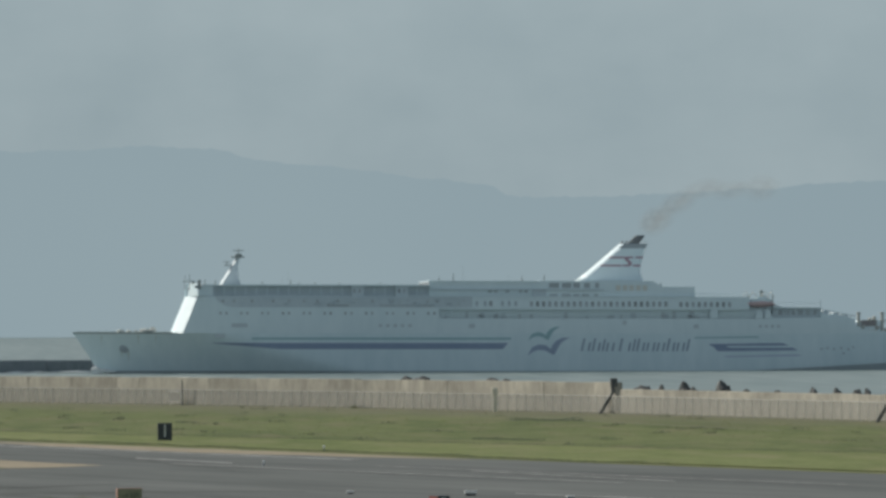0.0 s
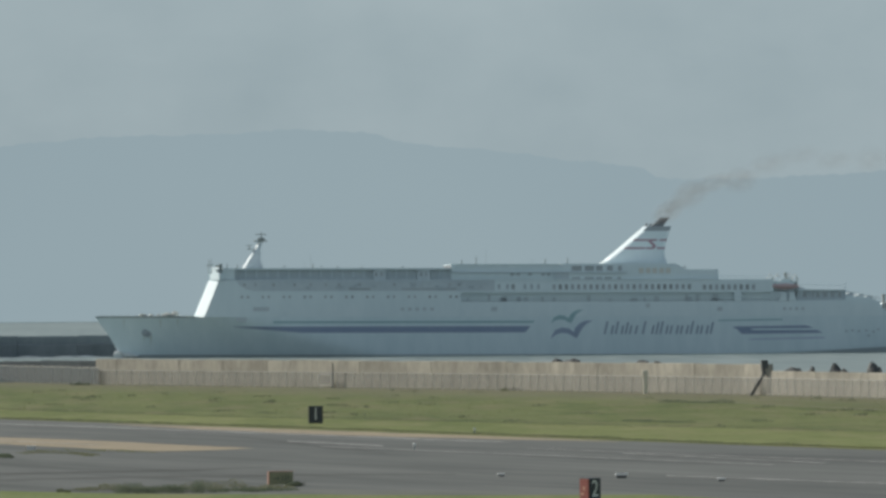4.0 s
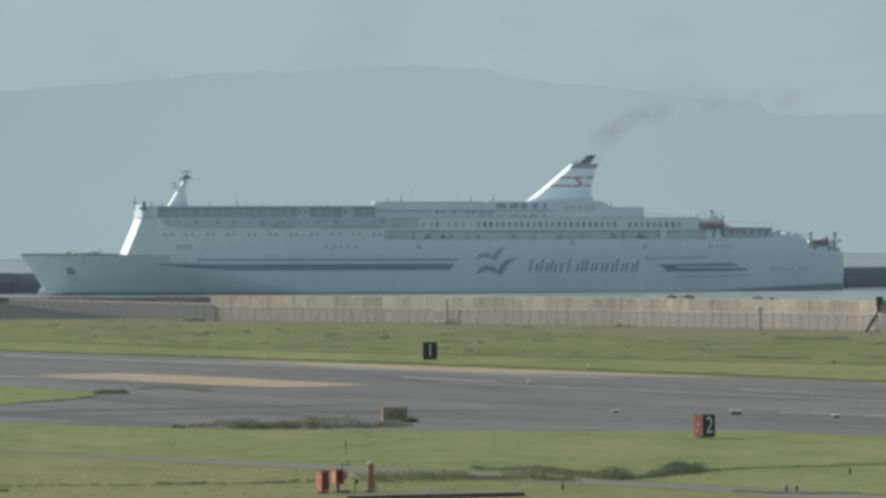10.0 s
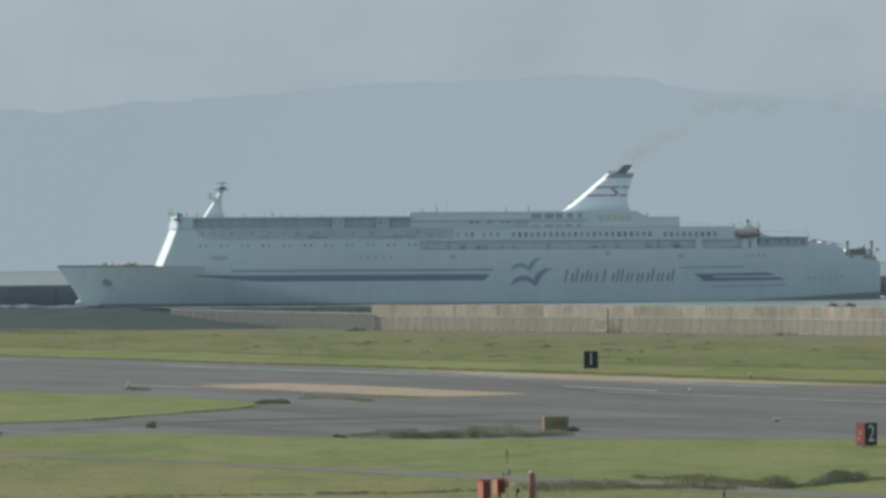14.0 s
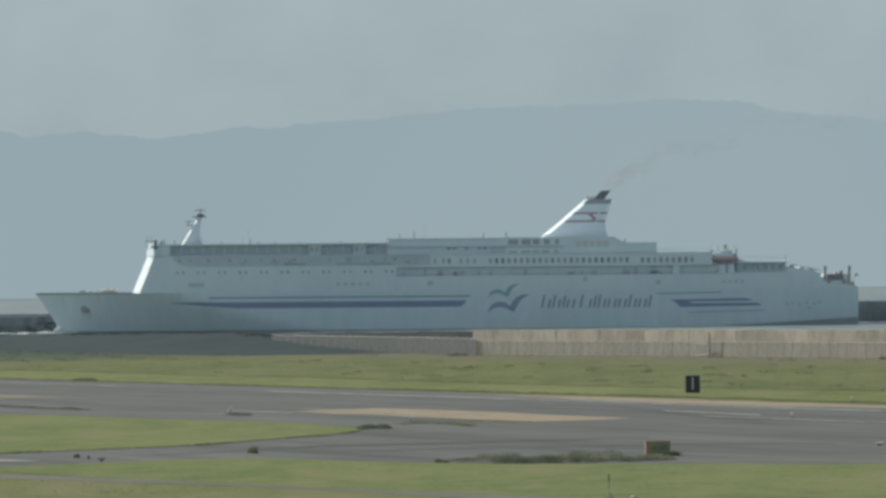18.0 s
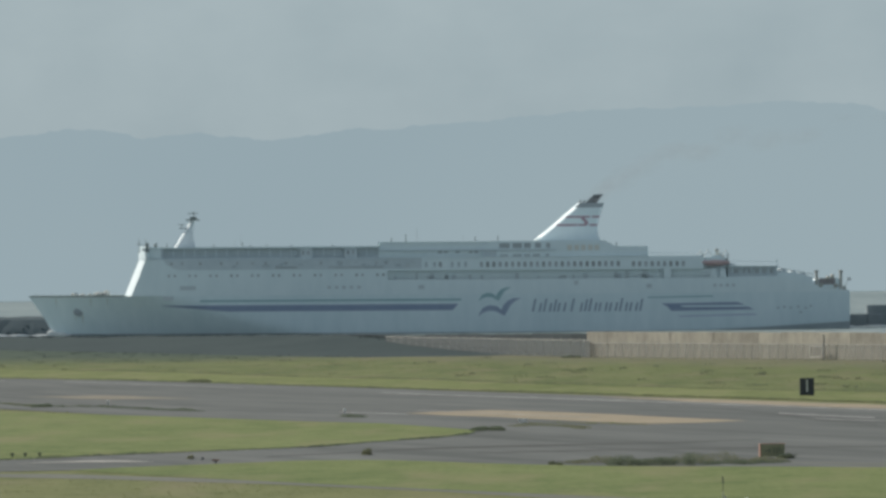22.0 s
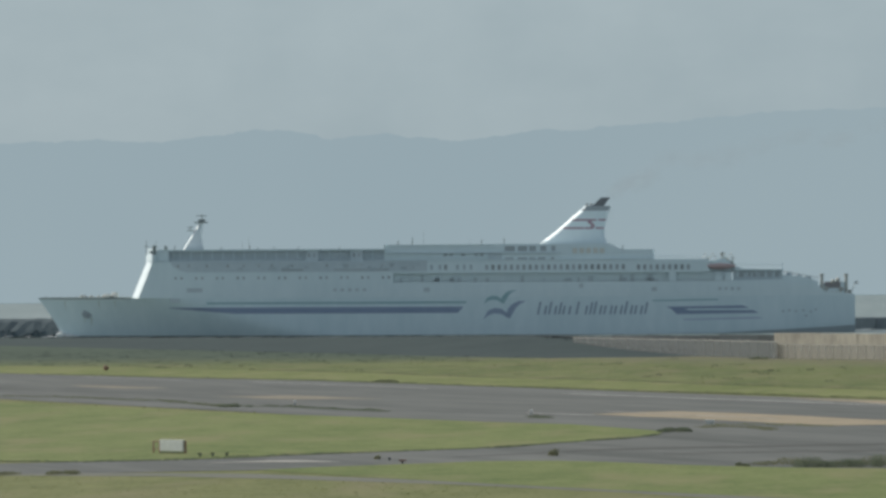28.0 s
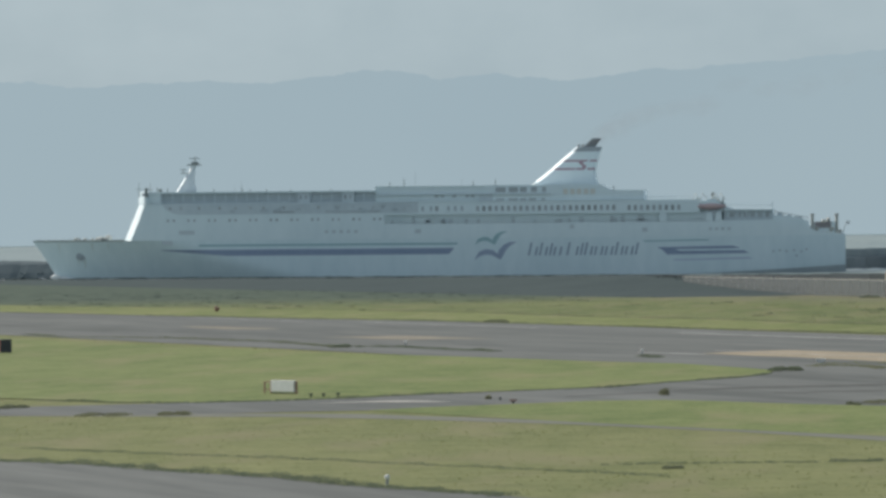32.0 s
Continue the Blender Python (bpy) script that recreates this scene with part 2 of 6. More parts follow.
M_BREAKWATER = surface("sea-worn caisson concrete", (0.14, 0.165, 0.18), (0.225, 0.25, 0.265), 0.9, 0.15, 0.9, 0.2, stretch=(1, 1, 0.4), random_tone=0.1, gloss=0.2)
M_CROWN = surface("dry caisson crown concrete", (0.21, 0.245, 0.258), (0.285, 0.32, 0.332), 0.9, 0.15, 0.9, 0.2, stretch=(1, 1, 0.4), random_tone=0.08, gloss=0.2)
M_ROCK = surface("wet rock", (0.055, 0.058, 0.058), (0.12, 0.116, 0.108), 0.8, 0.8, 3.0, 0.5, random_tone=0.2)
# Ship paints and glass: sea haze is mixed in, base colours lifted and blued.
M_WHITE = surface("ship white paint", (0.675, 0.775, 0.805), (0.765, 0.853, 0.876), 0.45, 0.06, 0.5, 0.04, space="object", stretch=(1, 1, 0.35))
M_HULL = surface("hull white paint", (0.64, 0.75, 0.785), (0.75, 0.845, 0.872), 0.6, 0.05, 0.4, 0.05, space="object", stretch=(1, 1, 0.3), gloss=0.3)
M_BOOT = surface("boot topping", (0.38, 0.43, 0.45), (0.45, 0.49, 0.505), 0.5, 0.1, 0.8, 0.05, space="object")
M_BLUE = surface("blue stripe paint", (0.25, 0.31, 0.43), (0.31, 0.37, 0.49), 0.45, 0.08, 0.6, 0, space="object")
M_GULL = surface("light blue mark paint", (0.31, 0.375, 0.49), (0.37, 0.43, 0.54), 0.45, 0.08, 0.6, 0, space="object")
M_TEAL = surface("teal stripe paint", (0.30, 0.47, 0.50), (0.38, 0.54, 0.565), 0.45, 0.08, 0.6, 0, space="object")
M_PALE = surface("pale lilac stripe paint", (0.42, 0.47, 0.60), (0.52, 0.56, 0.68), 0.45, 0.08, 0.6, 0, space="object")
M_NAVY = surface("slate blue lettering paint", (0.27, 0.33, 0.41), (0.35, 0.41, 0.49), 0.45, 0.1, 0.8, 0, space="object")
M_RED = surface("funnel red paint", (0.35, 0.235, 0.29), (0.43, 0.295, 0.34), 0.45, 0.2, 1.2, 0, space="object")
M_GEAR = surface("weathered deck gear", (0.40, 0.405, 0.38), (0.52, 0.52, 0.475), 0.7, 0.5, 2.0, 0.1, space="object")
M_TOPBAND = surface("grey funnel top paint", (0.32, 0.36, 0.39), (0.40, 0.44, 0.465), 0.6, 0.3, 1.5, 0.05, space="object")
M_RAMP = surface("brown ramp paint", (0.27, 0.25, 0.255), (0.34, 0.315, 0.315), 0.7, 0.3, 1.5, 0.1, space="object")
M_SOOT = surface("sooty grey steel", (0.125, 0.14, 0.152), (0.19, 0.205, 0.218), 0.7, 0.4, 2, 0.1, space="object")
M_DECK = surface("deck steel", (0.21, 0.24, 0.235), (0.31, 0.34, 0.325), 0.7, 0.2, 1.2, 0.1, space="object")
# White paint greyed so the decks' shade sits in its colour.
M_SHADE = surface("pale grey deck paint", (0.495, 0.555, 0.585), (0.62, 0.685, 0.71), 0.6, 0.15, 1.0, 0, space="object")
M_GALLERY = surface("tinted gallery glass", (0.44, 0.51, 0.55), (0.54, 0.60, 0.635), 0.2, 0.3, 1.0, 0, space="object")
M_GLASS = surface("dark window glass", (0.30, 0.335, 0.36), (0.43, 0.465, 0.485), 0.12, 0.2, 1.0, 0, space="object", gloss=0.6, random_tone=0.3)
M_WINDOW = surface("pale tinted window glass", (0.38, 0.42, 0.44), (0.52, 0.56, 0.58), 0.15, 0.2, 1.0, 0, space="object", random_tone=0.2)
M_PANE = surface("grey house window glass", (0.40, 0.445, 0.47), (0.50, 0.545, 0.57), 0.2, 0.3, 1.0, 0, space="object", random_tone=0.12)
# The same white with a lighter deck shade put into the colour.
M_SHADE_LIGHT = surface("greyed boat deck paint", (0.515, 0.59, 0.63), (0.635, 0.70, 0.73), 0.5, 0.2, 0.9, 0.05, space="object")
M_LOUVRE = surface("tan louvre paint", (0.64, 0.645, 0.60), (0.72, 0.72, 0.67), 0.6, 0.4, 2.0, 0, space="object")
M_BOAT = surface("dull red lifeboat shell", (0.50, 0.36, 0.36), (0.58, 0.43, 0.42), 0.5, 0.5, 2, 0, space="object")
M_STEEL = surface("galvanised steel", (0.28, 0.29, 0.30), (0.45, 0.46, 0.46), 0.5, 1.0, 5, 0.05, metal=0.4, space="object")
M_PALERAIL = surface("pale fence rail", (0.44, 0.43, 0.40), (0.66, 0.64, 0.58), 0.7, 0.3, 2.0, 0)
M_DIMRAIL = surface("weathered fence rail", (0.18, 0.18, 0.17), (0.30, 0.295, 0.28), 0.7, 0.3, 2.0, 0)
M_RUSTRAIL = surface("rusted fence rail", (0.072, 0.079, 0.08), (0.115, 0.121, 0.12), 0.7, 1.0, 5, 0.05)
M_DARKSTEEL = surface("dark painted steel", (0.035, 0.038, 0.042), (0.08, 0.082, 0.088), 0.6, 1.0, 5, 0.05, space="object")
M_SIGNBLACK = surface("black sign face", (0.03, 0.034, 0.042), (0.06, 0.065, 0.075), 0.5, 1.5, 6, 0.02, space="object")
M_SIGNWHITE = surface("white sign paint", (0.66, 0.66, 0.64), (0.82, 0.82, 0.80), 0.55, 1.5, 6, 0.02, space="object")
M_SIGNRED = surface("red sign face", (0.18, 0.042, 0.036), (0.27, 0.08, 0.065), 0.5, 1.5, 6, 0.02, space="object")
M_SIGNYELLOW = surface("faded yellow sign face", (0.265, 0.255, 0.145), (0.345, 0.33, 0.19), 0.6, 1.5, 6, 0.02, space="object")
M_ORANGE = surface("orange-red cabinet paint", (0.50, 0.195, 0.14), (0.63, 0.28, 0.20), 0.5, 1.5, 6, 0.03, space="object")
M_CREAM = surface("weathered cream paint", (0.56, 0.53, 0.42), (0.74, 0.70, 0.58), 0.6, 1.5, 6, 0.03, space="object")
M_KERB = surface("damp dark kerb concrete", (0.095, 0.105, 0.085), (0.145, 0.155, 0.128), 0.9, 0.6, 3.0, 0.1)
M_FADED = surface("faded sign marks", (0.14, 0.142, 0.09), (0.20, 0.20, 0.125), 0.7, 1.5, 6, 0.02, space="object")
M_STAIN = surface("faint rust stain", (0.50, 0.53, 0.49), (0.60, 0.65, 0.62), 0.7, 0.5, 2.0, 0, space="object")
M_DRUM = surface("faded red drum paint", (0.29, 0.145, 0.11), (0.42, 0.225, 0.17), 0.5, 1.5, 6, 0.02, space="object")
M_RUST = surface("dull brown-orange paint", (0.26, 0.15, 0.11), (0.38, 0.23, 0.17), 0.7, 1.5, 6, 0.03, space="object")
M_DRYWEED = surface("dry tan weeds", (0.155, 0.17, 0.102), (0.235, 0.235, 0.15), 0.9, 0.8, 5, 0, gloss=0.15, leaf=0.5)
M_BUSH = surface("grey-green bush leaves", (0.115, 0.144, 0.099), (0.19, 0.215, 0.15), 0.9, 0.8, 4, 0, gloss=0.15, leaf=0.5)
M_SIGNEDGE = surface("rusty pink sign edge", (0.34, 0.19, 0.14), (0.48, 0.29, 0.21), 0.7, 1.5, 6, 0.02, space="object")
M_FOAM = surface("sea foam", (0.55, 0.58, 0.58), (0.85, 0.86, 0.85), 0.9, 0.4, 2.0, 0.3)


def water_material():
    m = bpy.data.materials.new("sea water")
    m.use_nodes = True
    nt = m.node_tree
    b = nt.nodes["Principled BSDF"]
    b.inputs["Roughness"].default_value = 0.4
    geo = nt.nodes.new("ShaderNodeNewGeometry")
    mp = nt.nodes.new("ShaderNodeMapping")
    mp.inputs["Scale"].default_value = (0.6, 0.05, 1.0)
    nt.links.new(geo.outputs["Position"], mp.inputs["Vector"])
    n1 = nt.nodes.new("ShaderNodeTexNoise")
    n1.inputs["Scale"].default_value, n1.inputs["Detail"].default_value = 0.30, 6
    n2 = nt.nodes.new("ShaderNodeTexNoise")
    n2.inputs["Scale"].default_value, n2.inputs["Detail"].default_value = 0.02, 4
    for n in (n1, n2):
        nt.links.new(mp.outputs["Vector"], n.inputs["Vector"])
    ramp = nt.nodes.new("ShaderNodeValToRGB")
    ramp.color_ramp.elements[0].position, ramp.color_ramp.elements[0].color = 0.36, (0.125, 0.165, 0.158, 1)
    ramp.color_ramp.elements[1].position, ramp.color_ramp.elements[1].color = 0.66, (0.26, 0.30, 0.28, 1)
    both = nt.nodes.new("ShaderNodeMixRGB")      # long slicks and short ripples
    both.inputs[0].default_value = 0.6
    nt.links.new(n2.outputs["Fac"], both.inputs[1])
    nt.links.new(n1.outputs["Fac"], both.inputs[2])
    nt.links.new(both.outputs["Color"], ramp.inputs["Fac"])
    nt.links.new(ramp.outputs["Color"], b.inputs["Base Color"])
    bp = nt.nodes.new("ShaderNodeBump")
    bp.inputs["Strength"].default_value, bp.inputs["Distance"].default_value = 0.9, 0.6
    nt.links.new(n1.outputs["Fac"], bp.inputs["Height"])
    nt.links.new(bp.outputs["Normal"], b.inputs["Normal"])
    return m


def veil(name, color, cover, scale, space="object", contrast=(0.35, 0.75)):
    """A thin broken layer: some of it lets the light through."""
    m = bpy.data.materials.new(name)
    m.use_nodes = True
    nt = m.node_tree
    nt.nodes.clear()
    co = nt.nodes.new("ShaderNodeTexCoord")
    n = nt.nodes.new("ShaderNodeTexNoise")
    n.inputs["Scale"].default_value, n.inputs["Detail"].default_value = scale, 4
    rng = nt.nodes.new("ShaderNodeMapRange")
    rng.inputs["From Min"].default_value, rng.inputs["From Max"].default_value = contrast
    rng.inputs["To Min"].default_value, rng.inputs["To Max"].default_value = 0.0 if cover < 0.5 else cover * 0.6, cover
    tr = nt.nodes.new("ShaderNodeBsdfTransparent")
    df = nt.nodes.new("ShaderNodeBsdfDiffuse")
    df.inputs["Color"].default_value = (*color, 1)
    mx = nt.nodes.new("ShaderNodeMixShader")
    out = nt.nodes.new("ShaderNodeOutputMaterial")
    nt.links.new(co.outputs["Object"], n.inputs["Vector"])
    nt.links.new(n.outputs["Fac"], rng.inputs["Value"])
    nt.links.new(rng.outputs["Result"], mx.inputs[0])
    nt.links.new(tr.outputs[0], mx.inputs[1])
    nt.links.new(df.outputs[0], mx.inputs[2])
    nt.links.new(mx.outputs[0], out.inputs["Surface"])
    return m


def smoke_material(name, color, cover):
    """Thin smoke, densest along the middle of a puff and gone at its rim."""
    m = bpy.data.materials.new(name)
    m.use_nodes = True
    nt = m.node_tree
    nt.nodes.clear()
    co = nt.nodes.new("ShaderNodeTexCoord")
    flat = nt.nodes.new("ShaderNodeVectorMath")
    flat.operation = "MULTIPLY"
    flat.inputs[1].default_value = (1, 0, 1)
    size = nt.nodes.new("ShaderNodeVectorMath")
    size.operation = "LENGTH"
    fall = nt.nodes.new("ShaderNodeMapRange")
    fall.interpolation_type = "SMOOTHSTEP"
    fall.inputs["From Min"].default_value, fall.inputs["From Max"].default_value = 0.93, 0.0
    n = nt.nodes.new("ShaderNodeTexNoise")
    n.inputs["Scale"].default_value, n.inputs["Detail"].default_value = 2.3, 5
    dens = nt.nodes.new("ShaderNodeMapRange")
    dens.inputs["From Min"].default_value, dens.inputs["From Max"].default_value = 0.36, 0.66
    dens.inputs["To Min"].default_value, dens.inputs["To Max"].default_value = cover * 0.3, cover
    mul = nt.nodes.new("ShaderNodeMath")
    mul.operation = "MULTIPLY"
    tr = nt.nodes.new("ShaderNodeBsdfTransparent")
    face = nt.nodes.new("ShaderNodeBsdfDiffuse")
    through_it = nt.nodes.new("ShaderNodeBsdfTranslucent")
    face.inputs["Color"].default_value = through_it.inputs["Color"].default_value = (*color, 1)
    df = nt.nodes.new("ShaderNodeMixShader")
    nt.links.new(face.outputs[0], df.inputs[1])
    nt.links.new(through_it.outputs[0], df.inputs[2])
    mx = nt.nodes.new("ShaderNodeMixShader")
    out = nt.nodes.new("ShaderNodeOutputMaterial")
    nt.links.new(co.outputs["Object"], flat.inputs[0])
    nt.links.new(flat.outputs["Vector"], size.inputs[0])
    nt.links.new(size.outputs["Value"], fall.inputs["Value"])
    nt.links.new(co.outputs["Object"], n.inputs["Vector"])
    nt.links.new(n.outputs["Fac"], dens.inputs["Value"])
    nt.links.new(fall.outputs["Result"], mul.inputs[0])
    nt.links.new(dens.outputs["Result"], mul.inputs[1])
    geo = nt.nodes.new("ShaderNodeNewGeometry")      # it thins out as it rises
    sep = nt.nodes.new("ShaderNodeSeparateXYZ")
    rise = nt.nodes.new("ShaderNodeMapRange")
    rise.inputs["From Min"].default_value, rise.inputs["From Max"].default_value = SEA + 36.0, SEA + 53.0
    rise.inputs["To Min"].default_value, rise.inputs["To Max"].default_value = 1.0, 0.0
    thin = nt.nodes.new("ShaderNodeMath")
    thin.operation = "MULTIPLY"
    nt.links.new(geo.outputs["Position"], sep.inputs[0])
    nt.links.new(sep.outputs["Z"], rise.inputs["Value"])
    nt.links.new(mul.outputs[0], thin.inputs[0])
    nt.links.new(rise.outputs["Result"], thin.inputs[1])
    nt.links.new(thin.outputs[0], mx.inputs[0])
    nt.links.new(tr.outputs[0], mx.inputs[1])
    nt.links.new(df.outputs[0], mx.inputs[2])
    nt.links.new(mx.outputs[0], out.inputs["Surface"])
    return m


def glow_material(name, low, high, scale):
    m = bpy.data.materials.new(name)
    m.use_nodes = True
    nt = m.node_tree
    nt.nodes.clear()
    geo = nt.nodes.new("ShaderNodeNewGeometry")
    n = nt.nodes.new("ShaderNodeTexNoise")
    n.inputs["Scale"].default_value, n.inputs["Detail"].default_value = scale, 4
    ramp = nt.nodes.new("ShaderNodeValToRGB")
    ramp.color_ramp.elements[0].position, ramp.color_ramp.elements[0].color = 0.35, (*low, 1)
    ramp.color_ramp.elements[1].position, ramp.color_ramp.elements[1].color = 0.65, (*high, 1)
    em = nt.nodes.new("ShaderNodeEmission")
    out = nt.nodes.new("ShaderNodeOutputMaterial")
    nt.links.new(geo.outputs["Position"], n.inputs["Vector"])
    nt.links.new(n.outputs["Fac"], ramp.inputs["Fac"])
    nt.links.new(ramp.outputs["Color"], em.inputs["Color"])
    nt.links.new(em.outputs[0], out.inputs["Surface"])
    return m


M_WATER = water_material()
M_MESH_BROWN = veil("weathered wire mesh", (0.205, 0.218, 0.216), 0.66, 0.4)
M_MESH = veil("fence wire mesh", (0.345, 0.335, 0.305), 0.6, 0.4)
M_SMOKE = smoke_material("funnel smoke", (0.40, 0.35, 0.305), 0.42)
M_SMOKE_THIN = smoke_material("thin funnel smoke", (0.45, 0.39, 0.34), 0.19)
M_SMOKE_FAINT = smoke_material("faint funnel smoke", (0.43, 0.37, 0.33), 0.10)
# The ridge glows in an even haze colour; no light shades it.
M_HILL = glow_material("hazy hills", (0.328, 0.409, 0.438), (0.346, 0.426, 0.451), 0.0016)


# ---- mesh helpers ----
def mesh_from(name, bm, material):
    bmesh.ops.recalc_face_normals(bm, faces=bm.faces)
    me = bpy.data.meshes.new(name)
    bm.to_mesh(me)
    bm.free()
    if material:
        me.materials.append(material)
    return me


def thing(name, bm, material, label="", category="", group="", kind="", at=None):
    ob = new(name, mesh_from(name, bm, material))
    if at is not None:
        ob.matrix_world = at
    return tagged(ob, label, category, group, kind)


def holder(name, label, category, at=None, group="", kind=""):
    ob = new(name)
    if at is not None:
        ob.matrix_world = at
    return tagged(ob, label, category, group, kind)


def part(name, bm, material, parent, label="", at=None):
    ob = new(name, mesh_from(name, bm, material))
    ob.parent = parent
    if at is not None:
        ob.matrix_basis = at
    if label:
        ob["label"] = label
    return ob


def again(ob, at):
    """The same part once more, on the same mesh."""
    o = new(ob.name.split(".")[0], ob.data)
    o.parent, o.matrix_basis = ob.parent, at
    if "label" in ob:
        o["label"] = ob["label"]
    return o


def box(bm, x0, x1, y0, y1, z0, z1, bevel=0.0):
    m = Matrix.Translation(((x0 + x1) / 2, (y0 + y1) / 2, (z0 + z1) / 2)) @ Matrix.Diagonal((abs(x1 - x0), abs(y1 - y0), abs(z1 - z0), 1))
    r = bmesh.ops.create_cube(bm, size=1, matrix=m)
    if bevel:
        es = {e for v in r["verts"] for e in v.link_edges}
        bmesh.ops.bevel(bm, geom=list(es), offset=bevel, segments=2, affect="EDGES", profile=0.7)
    return bm


def boxes(*list_of):
    bm = bmesh.new()
    for b in list_of:
        box(bm, *b)
    return bm


def prism(outline, a, b, axis="y", bm=None):
    """An outline swept from a to b along an axis. y: outline in x, z; z: outline in x, y."""
    bm = bm or bmesh.new()
    rows = []
    for c in (a, b):
        rows.append([bm.verts.new((p[0], c, p[1]) if axis == "y" else (p[0], p[1], c)) for p in outline])
    n = len(outline)
    bm.faces.new(rows[0])
    bm.faces.new(rows[1][::-1])
    for i in range(n):
        bm.faces.new((rows[0][i], rows[0][(i + 1) % n], rows[1][(i + 1) % n], rows[1][i]))
    return bm


def rod(bm, p, q, r0, r1=None, n=8):
    p, q = Vector(p), Vector(q)
    d = q - p
    m = Matrix.Translation((p + q) / 2) @ d.to_track_quat("Z", "Y").to_matrix().to_4x4()
    bmesh.ops.create_cone(bm, cap_ends=True, segments=n, radius1=r0, radius2=r0 if r1 is None else r1, depth=d.length, matrix=m)
    return bm


def sheet(name, outline, z, material, label, category, kind="structure", parent=None):
    bm = bmesh.new()
    f = bm.faces.new([bm.verts.new((x, y, z)) for x, y in outline])
    if f.normal.z < 0:
        f.normal_flip()
    bmesh.ops.triangulate(bm, faces=bm.faces[:])
    ob = new(name, mesh_from(name, bm, material))
    return tagged(ob, label, category, kind=kind)


def lump(bm, centre, size, seed, rough=0.25, sub=2, freq=1.3):
    """A rough stone or clump."""
    r = bmesh.ops.create_icosphere(bm, subdivisions=sub, radius=1.0)
    off = Vector((seed * 7.3, seed * 3.1, seed * 1.7))
    for v in r["verts"]:
        k = 1 + rough * noise.noise(v.co * freq + off) * 2
        v.co = Vector((v.co.x * size[0] * k, v.co.y * size[1] * k, v.co.z * size[2] * k)) + Vector(centre)
    return bm


# ---- ground, sea and hills ----
# the shore runs from the far left towards the right foreground
SHORE = [(-900, 940), (-180, 905), (-130, 845), (-67, 712), (-26, 632), (0, 566), (22, 532), (40, 504), (58.5, 468), (75, 424), (100, 350), (180, 150), (400, -400)]


def shore_y(x, pts=SHORE):
    for (x0, y0), (x1, y1) in zip(pts, pts[1:]):
        if x0 <= x <= x1:
            return y0 + (y1 - y0) * (x - x0) / (x1 - x0)
    return pts[-1][1]


bm = bmesh.new()
top, low = [], []
for x, y in SHORE:
    top.append(bm.verts.new((x, y + 6, 0)))
    low.append(bm.verts.new((x, -420, 0)))
for i in range(len(top) - 1):
    bm.faces.new((low[i], low[i + 1], top[i + 1], top[i]))
skirt = [bm.verts.new((v.co.x, v.co.y, SEA - 2)) for v in top]
for i in range(len(top) - 1):
    bm.faces.new((top[i], top[i + 1], skirt[i + 1], skirt[i]))
thing("ground", bm, M_GRASS, "mown green airfield grass with dry patches", "ground", kind="structure")

bm = bmesh.new()
ring = [bm.verts.new((4985 * math.sin(a), 4985 * math.cos(a), SEA)) for a in (2 * math.pi * i / 256 for i in range(256))]
bm.faces.new(ring)
thing("water", bm, M_WATER, "calm grey-green sea with small ripples", "sea", kind="structure")


def ridge(az):
    """Height of the hills, in degrees, at an azimuth to the left."""
    marks = [(-30, 1.1), (-14, 1.7), (-10, 1.57), (-9, 1.50), (-8.1, 1.46), (-7.1, 1.41), (-6.3, 1.43), (-5.9, 1.58), (-5.3, 1.64), (-4.6, 1.73), (-4.1, 1.78), (-3.4, 1.85), (-2.8, 1.98), (-2.2, 2.01),
             (-1.1, 1.96), (0, 1.94), (0.6, 1.90), (1.3, 1.83), (2.0, 1.79), (2.3, 1.74), (2.75, 1.76), (3.2, 1.69), (3.7, 1.65), (4.1, 1.68), (4.45, 1.725), (4.8, 1.70), (5.1, 1.68), (5.35, 1.75), (5.6, 1.79), (5.95, 1.785),
             (6.4, 1.73), (7.2, 1.66), (7.7, 1.69), (8.5, 1.67), (9.2, 1.63), (9.8, 1.71), (10.8, 1.68), (16, 1.3), (30, 0.9)]
    for (a0, e0), (a1, e1) in zip(marks, marks[1:]):
        if a0 <= az <= a1:
            k = (az - a0) / (a1 - a0)
            k = k * k * (3 - 2 * k)
            return e0 + (e1 - e0) * k
    return 0.9


bm = bmesh.new()
rows_a, rows_b, rows_c = [], [], []
for i in range(1201):
    az = -30 + 60 * i / 1200
    e = ridge(az) + 0.018 * noise.noise((az * 3.1, 3.3, 0)) + 0.02 * noise.noise((az * 9, 1.2, 0)) + 0.012 * noise.noise((az * 22, 4.2, 0))
    a = radians(az)
    for rows_x, dist, z in ((rows_a, 4960, SEA + 0.2), (rows_b, 4965, EYE_Z + 4965 * math.tan(radians(e))), (rows_c, 4984, SEA + 0.2)):
        rows_x.append(bm.verts.new((-dist * math.sin(a), dist * math.cos(a), z)))
for i in range(1200):
    bm.faces.new((rows_a[i], rows_a[i + 1], rows_b[i + 1], rows_b[i]))
    bm.faces.new((rows_b[i], rows_b[i + 1], rows_c[i + 1], rows_c[i]))
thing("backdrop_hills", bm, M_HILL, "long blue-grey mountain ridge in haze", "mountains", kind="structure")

# runway and paving
U = Vector((0.45, -0.893, 0)).normalized()     # along the runway, to the near right
N = Vector((0.893, 0.45, 0)).normalized()      # across it, to the far side
NEAR_EDGE, FAR_EDGE = 119.5, 165.5


def on_runway(s, c):
    p = U * s + N * c
    return (p.x, p.y)


